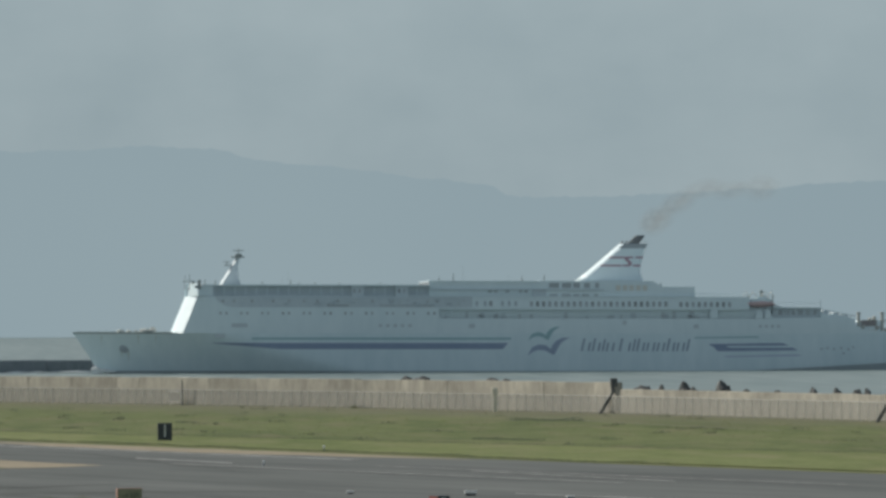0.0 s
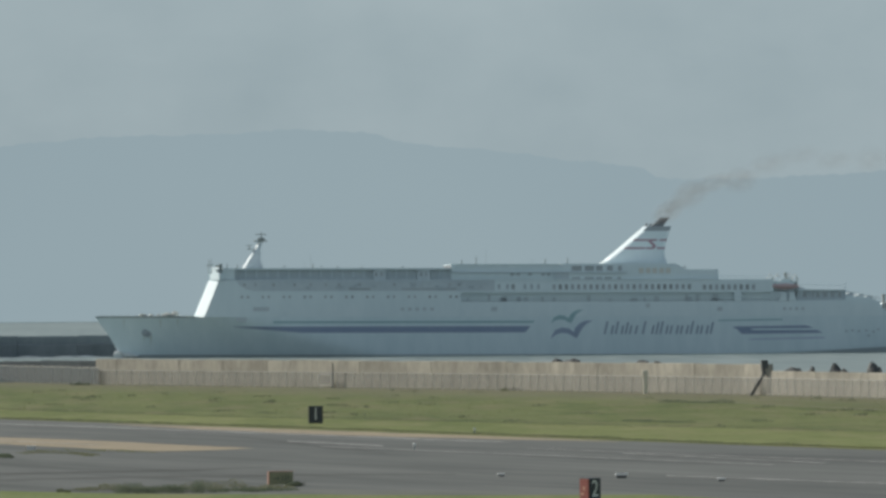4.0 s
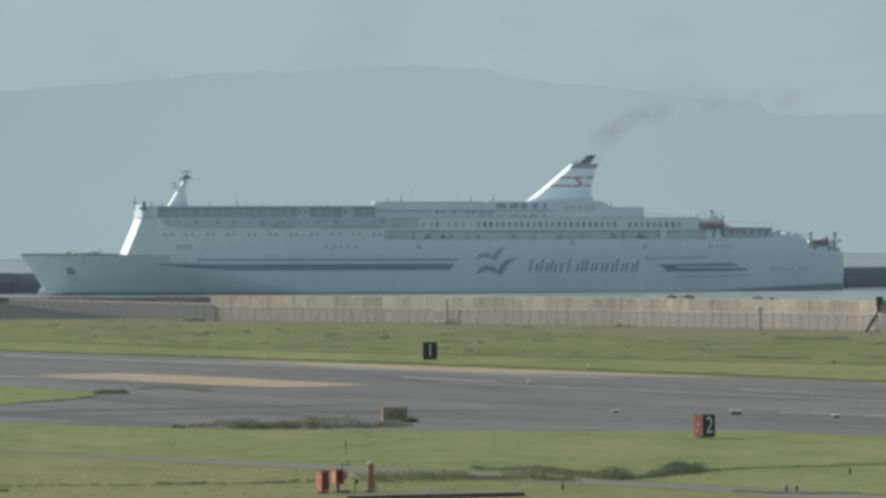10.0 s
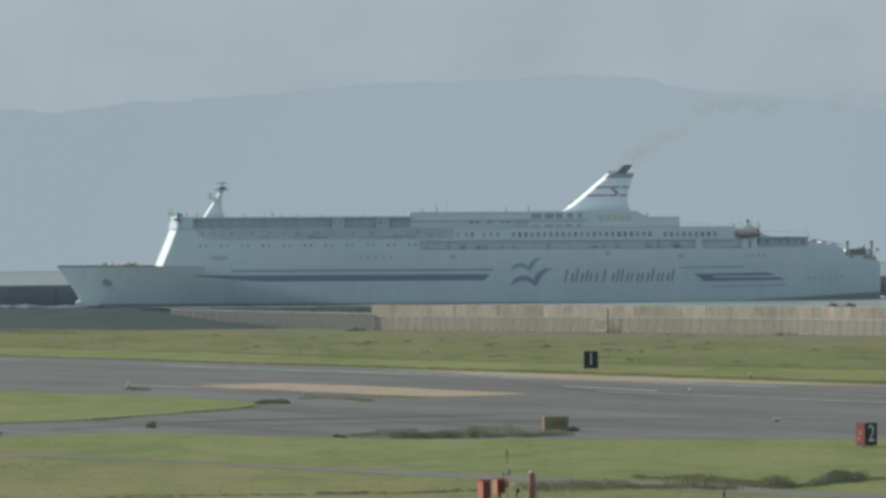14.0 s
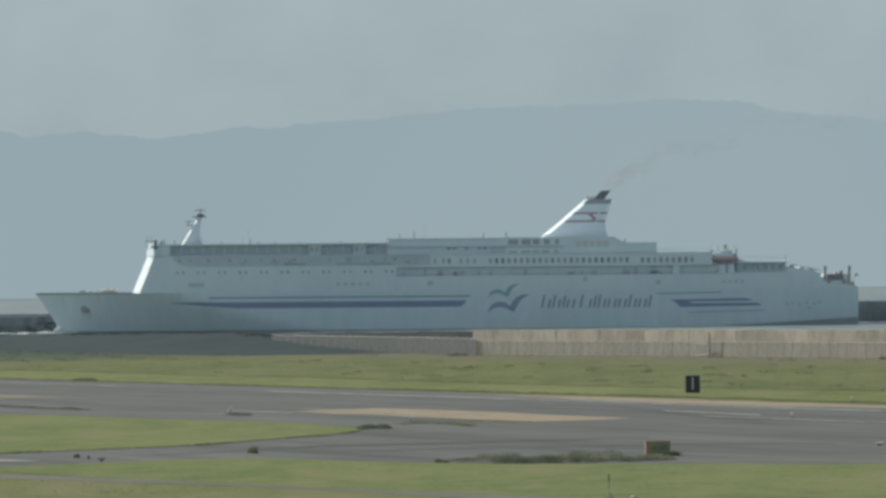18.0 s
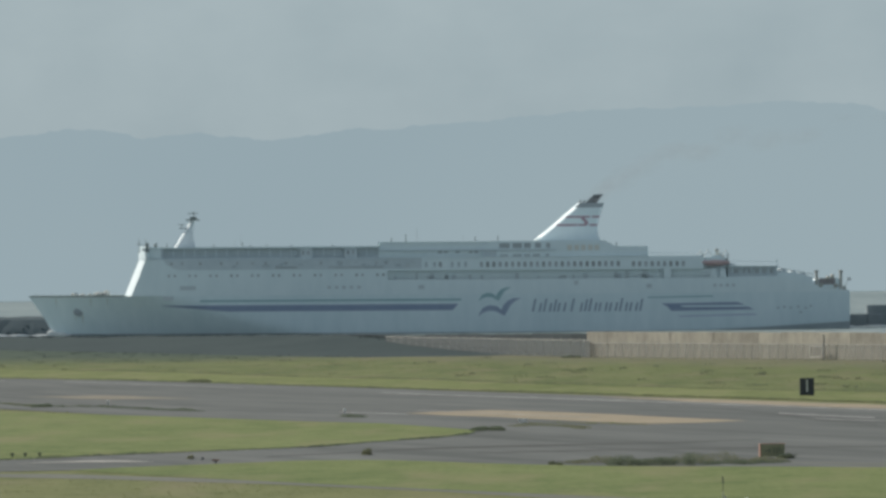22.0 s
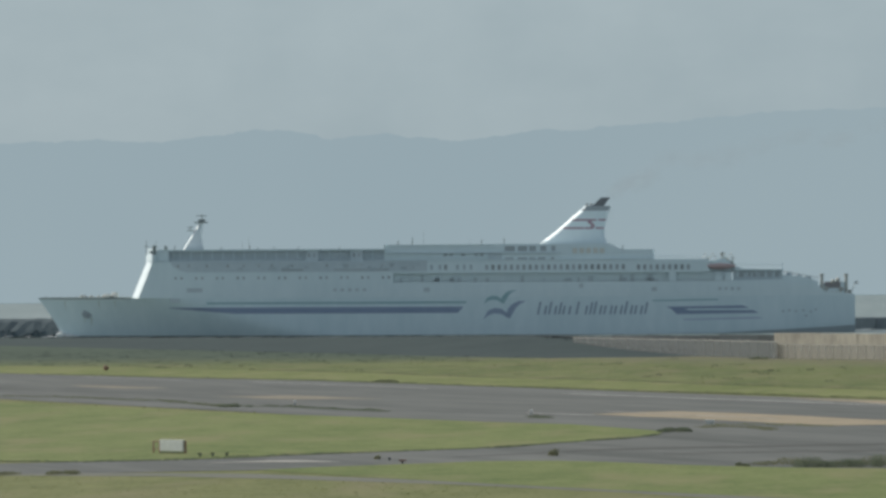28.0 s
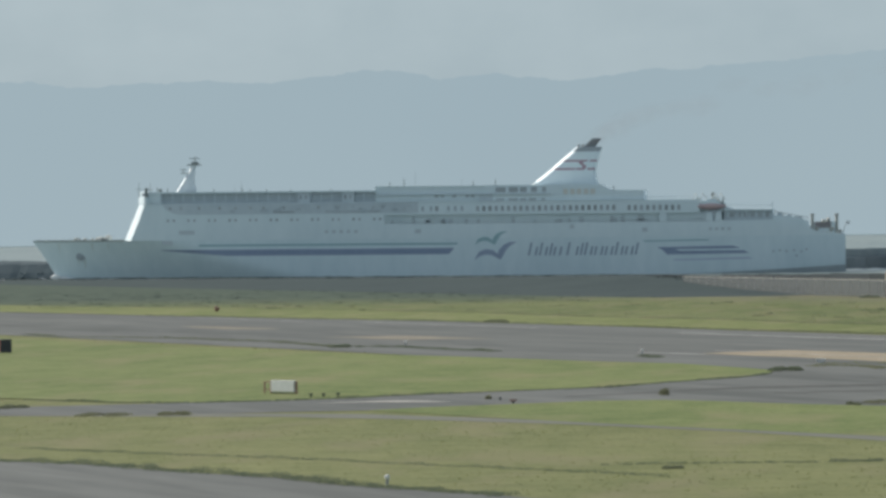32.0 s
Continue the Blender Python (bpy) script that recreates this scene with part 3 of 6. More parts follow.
RUNWAY = [on_runway(-900, NEAR_EDGE), on_runway(300, NEAR_EDGE), on_runway(300, FAR_EDGE), on_runway(-900, FAR_EDGE)]
sheet("runway", RUNWAY, 0.02, M_ASPHALT, "grey weathered asphalt runway with worn markings", "runway")
# taxiway that leaves the runway between two lawns
TAXI_LOW = [(-23.9, 228.8), (-21.7, 231.9), (-18.6, 234.4), (-14.3, 238.2), (-10.9, 238.2), (-8.4, 236), (-5.6, 232.3), (-2.4, 229), (0.5, 226.6), (4.3, 225), (8, 223.8), (11.5, 222), (16.3, 220.2), (21, 219.4), (27, 218.6), (36, 206)]
TAXI = [(-7.0, 279.5), (-11.5, 266.5), (-16.8, 257.5), (-24.5, 248.5), (-32.2, 242.5), (-42.4, 238), (-90, 215), (-90, 205), (-40.5, 227.5), (-32.5, 226.5)] + TAXI_LOW + [(55, 165), (85, 100), (150, -40), on_runway(230, NEAR_EDGE + 1), (25, 240), (2, 270)]
sheet("taxiway", TAXI, 0.014, M_ASPHALT, "grey asphalt taxiway turning off the runway", "taxiway")
# service road
PATH_FAR = [(-60, 246), (-40, 230.5), (-23.8, 224.7), (-16.6, 217), (-8.9, 206.2), (-0.5, 195.2), (3.8, 190.0), (5.6, 186.6), (7.9, 183.8), (11, 180.4), (14.1, 174.5), (16.8, 169.8), (19.4, 165.4), (30, 149), (60, 108)]
PATH_NEAR = [(-60, 236), (-40, 226.5), (-27, 222), (-21.6, 218), (-13.8, 210.6), (-6.5, 201.2), (-0.5, 191.2), (3.7, 185.2), (5.5, 182), (7.7, 178.9), (10.6, 174), (13.8, 170.4), (16.4, 165.6), (18.8, 159.6), (28, 145), (58, 102)]
sheet("service_road", PATH_FAR + PATH_NEAR[::-1], 0.010, M_ROAD, "narrow pale grey service road across the grass", "road")
APRON = [(-90, 240), (-32.1, 181.5), (-28.7, 178.6), (-24.6, 172.3), (-20.5, 167.4), (-17.9, 162.4), (-11.8, 154.4), (-4, 143), (10, 122), (40, 80), (60, -50), (-200, -50), (-200, 240)]
sheet("apron", APRON, 0.012, M_ASPHALT, "grey asphalt apron edge with weeds", "apron")


def blob_outline(pts, wobble=0.6, seed=1, steps=6):
    """A worn outline through a few corners."""
    out = []
    n = len(pts)
    for i in range(n):
        a, b = Vector(pts[i]), Vector(pts[(i + 1) % n])
        for k in range(steps):
            p = a.lerp(b, k / steps)
            w = wobble * noise.noise((p.x * 0.35, p.y * 0.12, seed))
            out.append((p.x + w * 0.5, p.y + w * 2.0))
    return out


sheet("sand_patch", blob_outline([(-12.5, 322.7), (-10.9, 325.5), (-9.1, 328.3), (-7.0, 328.8), (-2.2, 320.9), (1.4, 313.9), (4.7, 305.2), (8.5, 296.8), (5.8, 294.3), (2.9, 292.6), (-0.0, 296.7), (-3.8, 306.3), (-7.3, 313.0), (-10.7, 319.1)], 0.4, 1, 3), 0.030, M_SAND, "pale dry sand patch blown on the runway", "sand")
sheet("sand_patch", blob_outline([(-43.5, 384.5), (-38.3, 388), (-29.5, 373.9), (-36.1, 372.8)], 0.8, 2), 0.030, M_SAND_THIN, "thin pale sand patch on the runway", "sand")
sheet("sand_patch", blob_outline([(-62, 436), (-58, 434), (-51, 420), (-55, 420)], 0.8, 3), 0.030, M_SAND_THIN, "thin pale sand patch on the runway", "sand")
sheet("sand_strip", blob_outline([on_runway(-325, 163.5), on_runway(-310, 165.2), on_runway(-264, 165.2), on_runway(-257, 164.6), on_runway(-272, 161.5), on_runway(-290, 159.5)], 0.5, 4, 12), 0.030, M_SAND, "sand strip along the far runway edge", "sand")

sheet("pale_patch", blob_outline([(-27.5, 238.6), (-24.8, 240.4), (-22.6, 240.6), (-20.8, 239.4), (-23.6, 238.2)], 0.9, 6), 0.026, M_ROAD_PALE, "pale worn concrete patch on the taxiway", "patch")

# dark tyre tracks turning along the taxiway, pale edges
def streak(name, pts, deep, z, material, label, category, seed):
    """A worn band along a line, thinning to its ends."""
    n = len(pts)
    wid = [deep * (0.25 + 0.75 * math.sin(math.pi * (i + 0.5) / n)) for i in range(n)]
    far = [(x, y + w / 2) for (x, y), w in zip(pts, wid)]
    near = [(x, y - w / 2) for (x, y), w in zip(pts, wid)]
    sheet(name, blob_outline(far + near[::-1], 0.3, seed, 4), z, material, label, category)


streak("tyre_track", [(-16, 244), (-10.6, 251.2), (-8.2, 254.4), (-4.3, 255.6), (-0.5, 257.0), (4.4, 258.6), (8.4, 262.6)], 2.6, 0.024, M_TYRE, "dark tyre track turning along the taxiway", "tyre track", 3)
streak("tyre_track", [(-6, 246), (0, 248.2), (5, 248.8), (11, 249.0), (17, 248.4)], 2.2, 0.024, M_TYRE, "faint dark tyre track on the taxiway", "tyre track", 5)
streak("tyre_track", [(4.4, 334), (8.8, 322.5), (11, 309), (13.1, 296), (15.5, 285)], 2.6, 0.026, M_TYRE, "dark tyre track along the runway", "tyre track", 7)
streak("pale_patch", [(8.6, 228.2), (10.5, 226.6), (12.5, 225.4), (15, 224.6), (18, 223.6)], 2.0, 0.023, M_ROAD, "pale worn taxiway edge beside the weeds", "patch", 9)

# worn runway markings
for a, b, w in (((28.4, 280.2), (36.8, 259.4), 0.7), ((26.7, 242.6), (35.7, 228.5), 0.6), ((11.0, 312.6), (16.2, 300.0), 1.1), ((-16.7, 327.5), (-12.1, 320.9), 0.8)):
    sheet("runway_marking", [(a[0], a[1] - w), (b[0], b[1] - w), (b[0], b[1] + w), (a[0], a[1] + w)], 0.038, M_PAINT_LINE, "worn white paint line on the asphalt", "marking")
for s0, s1, c, w in ((-352, -262, 158.8, 0.9), (-262, -215, 146.2, 0.5), (-330, -290, 160.6, 0.4), (-420, -380, 159, 0.6), (-250, -205, 153.0, 0.5), (-300, -275, 138, 0.4), (-460, -430, 157, 0.5)):
    sheet("runway_marking", [on_runway(s0, c - w / 2), on_runway(s1, c - w / 2), on_runway(s1, c + w / 2), on_runway(s0, c + w / 2)], 0.036, M_PAINT_LINE, "worn white paint line on the asphalt", "marking")

# rough grass strip behind the runway, darker along the shore
VERGE_TOP = [(-140, 640), (-92, 562), (-70, 532), (-53.1, 508), (-40, 486.3), (-27.4, 457.8), (-14, 435), (-7, 417), (1, 402), (8, 386), (14, 377), (23.3, 364), (33.5, 346), (41, 335), (46.3, 325.5), (57.4, 311.7), (75, 290)]
VERGE_LOW = [(-140, 600), (-90.3, 524), (-73.6, 496.8), (-57.6, 471.7), (-41, 447.9), (-23.3, 414), (-13.9, 397), (-4.6, 380), (3.2, 366), (10.7, 352.9), (17.9, 339), (24.5, 325.3), (30.4, 313.4), (36, 299), (41, 291.8), (50.3, 273.2), (70, 236)]
ROUGH = VERGE_TOP + [(100, 320), (92, 360)] + [(x, shore_y(x) - 3) for x in (75, 58.5, 40, 22, 0, -26, -67, -130)] + [(-240, 895), (-400, 880), (-300, 720)]
sheet("rough_grass", ROUGH, 0.005, M_GRASS_DRY, "rough dry grass before the sea wall, darker towards the left shore", "grass")
sheet("mown_verge", VERGE_LOW + VERGE_TOP[::-1], 0.044, M_STRIP, "pale green mown verge along the runway", "grass")
LAWN = [(-120, 480), (-67.2, 389.7), (-52.3, 362.7), (-39.2, 337.8), (-27.2, 321.2), (-18.4, 307.1), (-12.7, 299.8), (-8.6, 289), (-6.8, 283.8), (-7.1, 277.6), (-8.7, 271.2), (-12.1, 264.7), (-14.1, 258.6), (-18.2, 254.6), (-21.3, 251.6),
        (-24.7, 248.2), (-27, 245), (-29.6, 243), (-33.4, 241.6), (-37.9, 243.2), (-43.1, 249.2), (-90, 300)]
sheet("lawn", LAWN, 0.041, M_LAWN, "green mown lawn between the runway and the taxiway", "lawn")
WEDGE = TAXI_LOW + [(55, 164.8), (62, 120)] + PATH_FAR[-3:2:-1]
sheet("lawn", WEDGE, 0.016, M_LAWN, "green mown lawn between the taxiway and the service road", "lawn")

# ---- sea wall ----


def along(pts, step):
    """Points and directions every so many metres along a line."""
    out, rest = [], 0.0
    for (x0, y0), (x1, y1) in zip(pts, pts[1:]):
        d = Vector((x1 - x0, y1 - y0, 0))
        length = d.length
        d.normalize()
        s = rest
        while s < length:
            out.append((Vector((x0, y0, 0)) + d * s, d))
            s += step
        rest = s - length
    return out


sea_wall = holder("wall_sea", "long weathered concrete sea wall, stained and streaked", "sea wall", kind="structure")


def wall_run(pts, height, step, material, thick, back, sink=lambda x: 0.0):
    first = None
    total = sum(math.dist(a, b) for a, b in zip(pts, pts[1:]))
    step = total / round(total / step) + 1e-6
    for i, (p, d) in enumerate(along(pts, step)):
        a = math.atan2(d.y, d.x)
        if first is None:
            bm = bmesh.new()
            box(bm, 0.005, step - 0.01, 0, thick, 0, height, 0.03)
            box(bm, -0.03, step + 0.03, 0.06, thick - 0.05, 0, height - 0.06)
            first = part("panel", bm, material, sea_wall, at=Matrix.Translation(p) @ Matrix.Rotation(a, 4, "Z") @ pose(0, back, -0.02 - sink(p.x)))
        else:
            jig = random.uniform(-0.02, 0.02)
            again(first, Matrix.Translation(p) @ Matrix.Rotation(a, 4, "Z") @ pose(0, back + jig, -0.02 - sink(p.x) + random.uniform(-0.04, 0.04)))


wall_run([(-1.3, 568.0), (22, 532), (40, 504), (58.5, 468), (60.2, 463.5)], 2.72, 4.2, M_CONCRETE, 0.8, 0)
wall_run([(60.6, 462.6), (75, 424), (100, 350)], 2.12, 4.2, M_CONCRETE, 0.8, 0)
wall_run([(-34, 647.6), (-26, 632), (-0.9, 568)], 2.6, 6.0, M_CONCRETE_DARK, 0.8, 0, lambda x: 0.6 * min(1.0, max(0.0, -x / 26)))

# low bank overgrown with scrub, where the wall runs out
bm = bmesh.new()
BANK = [(-5, 579, 0.0), (-13, 599, 0.5), (-20, 616, 1.1), (-27, 633, 1.75), (-34, 648, 1.95), (-40, 659, 1.9), (-54, 687, 1.65), (-67, 712, 1.43), (-98, 778, 0.95), (-130, 845, 0.45), (-180, 905, 0.2), (-260, 930, 0.2)]
rows_bank = []
for (x0, y0, z0), (x1, y1, z1) in zip(BANK, BANK[1:]):
    d = Vector((x1 - x0, y1 - y0, 0))
    out = Vector((-d.y, d.x, 0)).normalized()          # towards the airfield
    steps = max(2, int(d.length / 2.5))
    for k in range(steps):
        c = Vector((x0, y0, 0)).lerp(Vector((x1, y1, 0)), k / steps)
        h = z0 + (z1 - z0) * k / steps + 0.10 * noise.noise((c.x * 0.21, c.y * 0.21, 0)) + 0.07 * noise.noise((c.x * 0.9, c.y * 0.9, 4))
        row = []
        for off, hh in ((26, -0.04), (14, 0.28 * h), (6, 0.72 * h), (1.5, h), (-2, h * 0.97), (-6, SEA - 1)):
            q = c + out * off
            row.append(bm.verts.new((q.x, q.y, hh + (0.06 * noise.noise((q.x * 0.5, q.y * 0.2, 9)) if 0 < off < 20 else 0))))
        rows_bank.append(row)
for r0, r1 in zip(rows_bank, rows_bank[1:]):
    for k in range(5):
        bm.faces.new((r0[k], r1[k], r1[k + 1], r0[k + 1])).smooth = True
thing("scrub_bank", bm, M_SCRUB, "low shore bank overgrown with dark grey-green scrub", "bank", kind="structure")

# pillar at the step of the wall, with a steel stair against it
bm = boxes((-0.05, 0.55, -0.1, 0.7, 2.3, 3.1), (0.0, 0.5, -0.05, 0.65, 2.0, 2.3))
part("pillar", bm, M_RUSTRAIL, sea_wall, "dark steel gate box at the step of the wall", Matrix.Translation((59.9, 463.6, 0)))


def stair(at):
    st = holder("wall_stair", "grey steel stair leaning on the concrete sea wall", "stair", at)
    for y in (0, 0.6):
        bm = bmesh.new()
        prism([(-1.3, 0), (-1.06, 0), (0.24, 2.15), (0.0, 2.15)], y, y + 0.08, "y", bm)
        part("stringer", bm, M_RUSTRAIL, st)
    step0 = None
    for k in range(8):
        z = 0.15 + 0.27 * k
        m = pose(-1.14 + z * 0.58, 0.34, z)
        if step0 is None:
            step0 = part("tread", boxes((-0.13, 0.13, -0.26, 0.26, -0.02, 0.02)), M_RUSTRAIL, st, at=m)
        else:
            again(step0, m)
    return st


first_stair = stair(pose(58.9, 454.4, 0))
copy_thing(first_stair, pose(75.7, 408.0, 0))
bm = boxes((-0.18, 0.18, -0.14, 0.14, 0, 1.7), (-0.28, 0.26, -0.19, 0.19, 1.55, 2.2), (-0.08, 0.27, -0.15, 0.15, 0.8, 1.2))
bmesh.ops.bevel(bm, geom=bm.edges[:], offset=0.04, segments=1, affect="EDGES")
thing("marker_post", bm, M_CREAM, "cream marker post before the concrete sea wall", "post", at=pose(49.7, 469.0, 0))

# ---- perimeter fence ----
FLINE = [(-176, 893), (-128, 834), (-66, 703), (-26, 622), (-1.5, 556), (20.5, 523), (38.5, 495), (57, 459), (73.5, 415), (98, 343)]


def fence_run(pts, rail, mesh, label, STEP=3.0, tall=1.66):
    fence = holder("perimeter_fence", label, "fence")
    made = None
    for p, d in along(pts, STEP):
        if p.x < -72 or p.x > 88:
            continue
        m = Matrix.Translation(p) @ Matrix.Rotation(math.atan2(d.y, d.x), 4, "Z")
        if made is None:
            bm = bmesh.new()
            rod(bm, (0, 0, 0), (0, 0, tall), 0.024, n=6)
            rod(bm, (0, 0, tall), (0, -0.14, tall + 0.2), 0.02, n=5)
            made = [part("post", bm, M_PALERAIL if mesh is M_MESH else M_DIMRAIL, fence, at=m)]
            made.append(part("rail", boxes((0.03, STEP - 0.03, -0.025, 0.025, tall - 0.06, tall - 0.01)), rail, fence, at=m))
            made.append(part("wire_mesh", boxes((0.04, STEP - 0.04, -0.012, 0.012, 0.03, tall - 0.07)), mesh, fence, at=m))
        else:
            for o in made:
                again(o, m)


fence_run(FLINE[3:5], M_PALERAIL, M_MESH_BROWN, "rusty brown wire mesh fence with a pale top rail", tall=1.92)
fence_run(FLINE[4:], M_PALERAIL, M_MESH, "grey wire mesh perimeter fence with a pale top rail", 1.5)

# gate in the fence
st = holder("fence_gate", "pale framed gate beside a tall dark post in the fence", "gate", pose(22.9, 518.2, 0, rz=-57))
bm = bmesh.new()
rod(bm, (0, 0, 0), (0, 0, 2.45), 0.075, n=8)
rod(bm, (0, 0, 2.45), (0.0, -0.2, 2.62), 0.04, n=6)
part("gate_post", bm, M_DIMRAIL, st, "tall dark gate post")
part("gate_frame", boxes((-2.5, -0.15, -0.03, 0.03, 1.40, 1.46), (-2.5, -0.15, -0.03, 0.03, 0.28, 0.34), (-2.5, -2.44, -0.03, 0.03, 0.28, 1.46), (-0.21, -0.15, -0.03, 0.03, 0.28, 1.46)), M_PALERAIL, st, "pale gate frame")
part("gate_mesh", boxes((-2.4, -0.25, -0.01, 0.01, 0.38, 1.36)), M_MESH, st)

# ---- outer breakwater ----
breakwater = holder("breakwater", "dark concrete caisson breakwater standing in the sea", "breakwater", kind="structure")
bx = -112.5
cais = crown = None
while bx < 500:
    m = pose(bx, 1278 + random.uniform(-0.3, 0.3), SEA - 1.0 + random.uniform(-0.08, 0.08))
    if cais is None:
        bm = boxes((0.02, 14.98, 0, 9, 0, 4.2))
        bmesh.ops.bevel(bm, geom=bm.edges[:], offset=0.12, segments=1, affect="EDGES")
        cais = part("caisson", bm, M_BREAKWATER, breakwater, at=m)
        bm = boxes((3.2, 15.0, 2.5, 6, 3.9, 6.4))
        bmesh.ops.bevel(bm, geom=bm.edges[:], offset=0.1, segments=1, affect="EDGES")
        part("crown_wall", bm, M_CROWN, breakwater, at=m)
    else:
        again(cais, m)
        if crown is None:
            bm = boxes((0.0, 15.0, 2.5, 6, 3.9, 6.4))
            bmesh.ops.bevel(bm, geom=bm.edges[:], offset=0.1, segments=1, affect="EDGES")
            crown = part("crown_wall", bm, M_CROWN, breakwater, at=m)
        elif bx < -5 or bx > 66:
            again(crown, m)
    bx += 15.0


def tetrapod_bm():
    bm = bmesh.new()
    for d in (Vector((0, 0, 1)), Vector((0.94, 0, -0.33)), Vector((-0.47, 0.82, -0.33)), Vector((-0.47, -0.82, -0.33))):
        rod(bm, (0, 0, 0), d * 1.5, 0.62, 0.42, 7)
    return bm


mound = holder("tetrapod_mound", "dark heaped tetrapod mound ending the breakwater", "tetrapods", kind="structure")
tet_mesh = mesh_from("tetrapod", tetrapod_bm(), M_BLOCK)
rnd = random.Random(5)
for i in range(420):
    x = rnd.uniform(-315, -98) if i < 250 else rnd.uniform(-200, -97)
    y = rnd.uniform(1272.5, 1286)
    slope = min(1.0, (y - 1271.5) / 11.5)
    z = SEA - 1.15 + 4.9 * slope ** 0.8 * (min(1.0, (-95 - x) / 9) ** 0.6) + rnd.uniform(-0.25, 0.2)
    o = new("tetrapod", tet_mesh)
    o.parent = mound
    o.matrix_basis = Matrix.Translation((x, y, z)) @ Euler((rnd.uniform(0, 6), rnd.uniform(0, 6), rnd.uniform(0, 6))).to_matrix().to_4x4()
    o.scale = [rnd.uniform(0.55, 0.8)] * 3
bm = bmesh.new()
rows_core = []
for i in range(116):
    x = -330 + i * 2.0
    end = min(1.0, (-97 - x) / 9) ** 0.6 if x < -97 else 0.0
    row = []
    for y, z in ((1272, -1.5), (1276.5, 2.0), (1280, 4.2), (1283, 4.9), (1291, 4.9), (1298, -1.5)):
        hz = z * end if z > 0 else z
        row.append(bm.verts.new((x, y, SEA + hz + (0.35 * noise.noise((x * 0.45, y * 0.4, 2)) + 0.2 * noise.noise((x * 1.3, y, 5)) if z > 0 else 0))))
    rows_core.append(row)
for r0, r1 in zip(rows_core, rows_core[1:]):
    for k in range(5):
        bm.faces.new((r0[k], r1[k], r1[k + 1], r0[k + 1]))
part("core", bm, M_BLOCK, mound)
bm = bmesh.new()
for i in range(170):
    x = -330 + i * 5
    lump(bm, (x, 1271.2 if x < -97 else 1276.3, SEA), (3.8, 0.9, rnd.uniform(0.5, 0.62) if x < -97 else rnd.uniform(0.15, 0.55)), i + 400, 0.4, 1)
thing("breakwater_foam", bm, M_FOAM, "thin white surf along the breakwater foot", "foam", kind="stuff")

# rocks in the water behind the wall
for i, (x, y, w, h) in enumerate(((113.5, 838, 2.9, 1.36), (115.4, 830, 1.7, 1.35), (120.2, 836, 2.1, 1.8), (121.2, 832, 1.3, 1.16), (127.1, 838, 2.0, 1.92), (127.3, 815, 1.0, 1.0), (130.9, 806, 0.9, 1.05), (135.2, 797, 1.1, 1.4), (137.8, 790, 1.1, 1.38), (139.9, 784, 1.6, 1.36), (140.8, 780, 0.9, 1.4),
                                  (90.5, 1023, 2.3, 1.22), (93.4, 1020, 2.6, 1.40), (104.6, 993, 2.6, 1.22), (107.3, 992, 1.8, 1.11))):
    bm = bmesh.new()
    lump(bm, (0, 0, -0.6), (w * 0.66, w * 0.8, h + 0.4), i, 0.22, 3, 1.5)
    thing("shore_rock", bm, M_ROCK, "dark wet rock standing out of the shallow sea", "rock", "rocks behind the sea wall", at=pose(x, y, SEA + 0.2))


# ---- the ferry ----
# own space: bow towards -x, the seen side towards -y, z from the waterline
ferry = holder("ferry", "long white passenger ferry with blue stripes and one funnel", "ship")
BEAM = 12.6
BOW_X, STERN_X = -89.2, 105.9


def stem_x(z):
    return BOW_X - 6.0 * max(0.0, min(1.1, z / 9.7)) ** 1.25 + (1.5 if z < 0 else 0)


def half_beam(x, z):
    """Half breadth of the hull at a place and height."""
    k = max(0.0, min(1.0, z / 9.7))
    entry = 64 - 31 * k ** 0.9
    d = max(0.0, x - stem_x(z))
    b = BEAM * (1 - (1 - min(1.0, d / entry)) ** 1.35)
    if x > 60:      # run towards the stern: the lower hull draws in
        cut = 2.6 * ((x - 60) / 45.6) ** 1.2
        b -= 0.25 * (x - 60) / 45
        if z < cut:
            b -= 0.5 * min(1.0, (cut - z) / 2.2)
    return max(b, 0.03)


def sheer(x):
    return 9.65


bm = bmesh.new()
LEVELS = [-3.0, -1.2, 0.0, 0.7, 1.4, 2.1, 2.8, 4.0, 5.5, 7.0, 8.5, 1.0]
NS = 72
grid = {}
for side in (-1, 1):
    for i in range(NS + 1):
        u = (i / NS) ** 1.25
        for j, lv in enumerate(LEVELS):
            z = lv if j < 11 else None
            if z is None:
                z = sheer(stem_x(9.65) + u * (STERN_X - stem_x(9.65)))
            x = stem_x(z) + u * (STERN_X - stem_x(z))
            grid[side, i, j] = bm.verts.new((x, side * half_beam(x, z), z))
for side in (-1, 1):
    for i in range(NS):
        for j in range(11):
            f = bm.faces.new((grid[side, i, j], grid[side, i + 1, j], grid[side, i + 1, j + 1], grid[side, i, j + 1]))
            f.smooth = True
            c = f.calc_center_median()
            if c.z < 0.0:
                f.material_index = 1
for j in range(11):
    bm.faces.new([bm.verts.new(grid[k].co) for k in ((-1, NS, j), (-1, NS, j + 1), (1, NS, j + 1), (1, NS, j))])
    bm.faces.new([bm.verts.new(grid[k].co) for k in ((-1, 0, j), (-1, 0, j + 1), (1, 0, j + 1), (1, 0, j))])
for i in range(NS):
    bm.faces.new([bm.verts.new(grid[k].co + Vector((0, 0, -0.02))) for k in ((-1, i, 11), (-1, i + 1, 11), (1, i + 1, 11), (1, i, 11))])
hull = part("hull", bm, M_HULL, ferry)
hull.data.materials.append(M_BOOT)

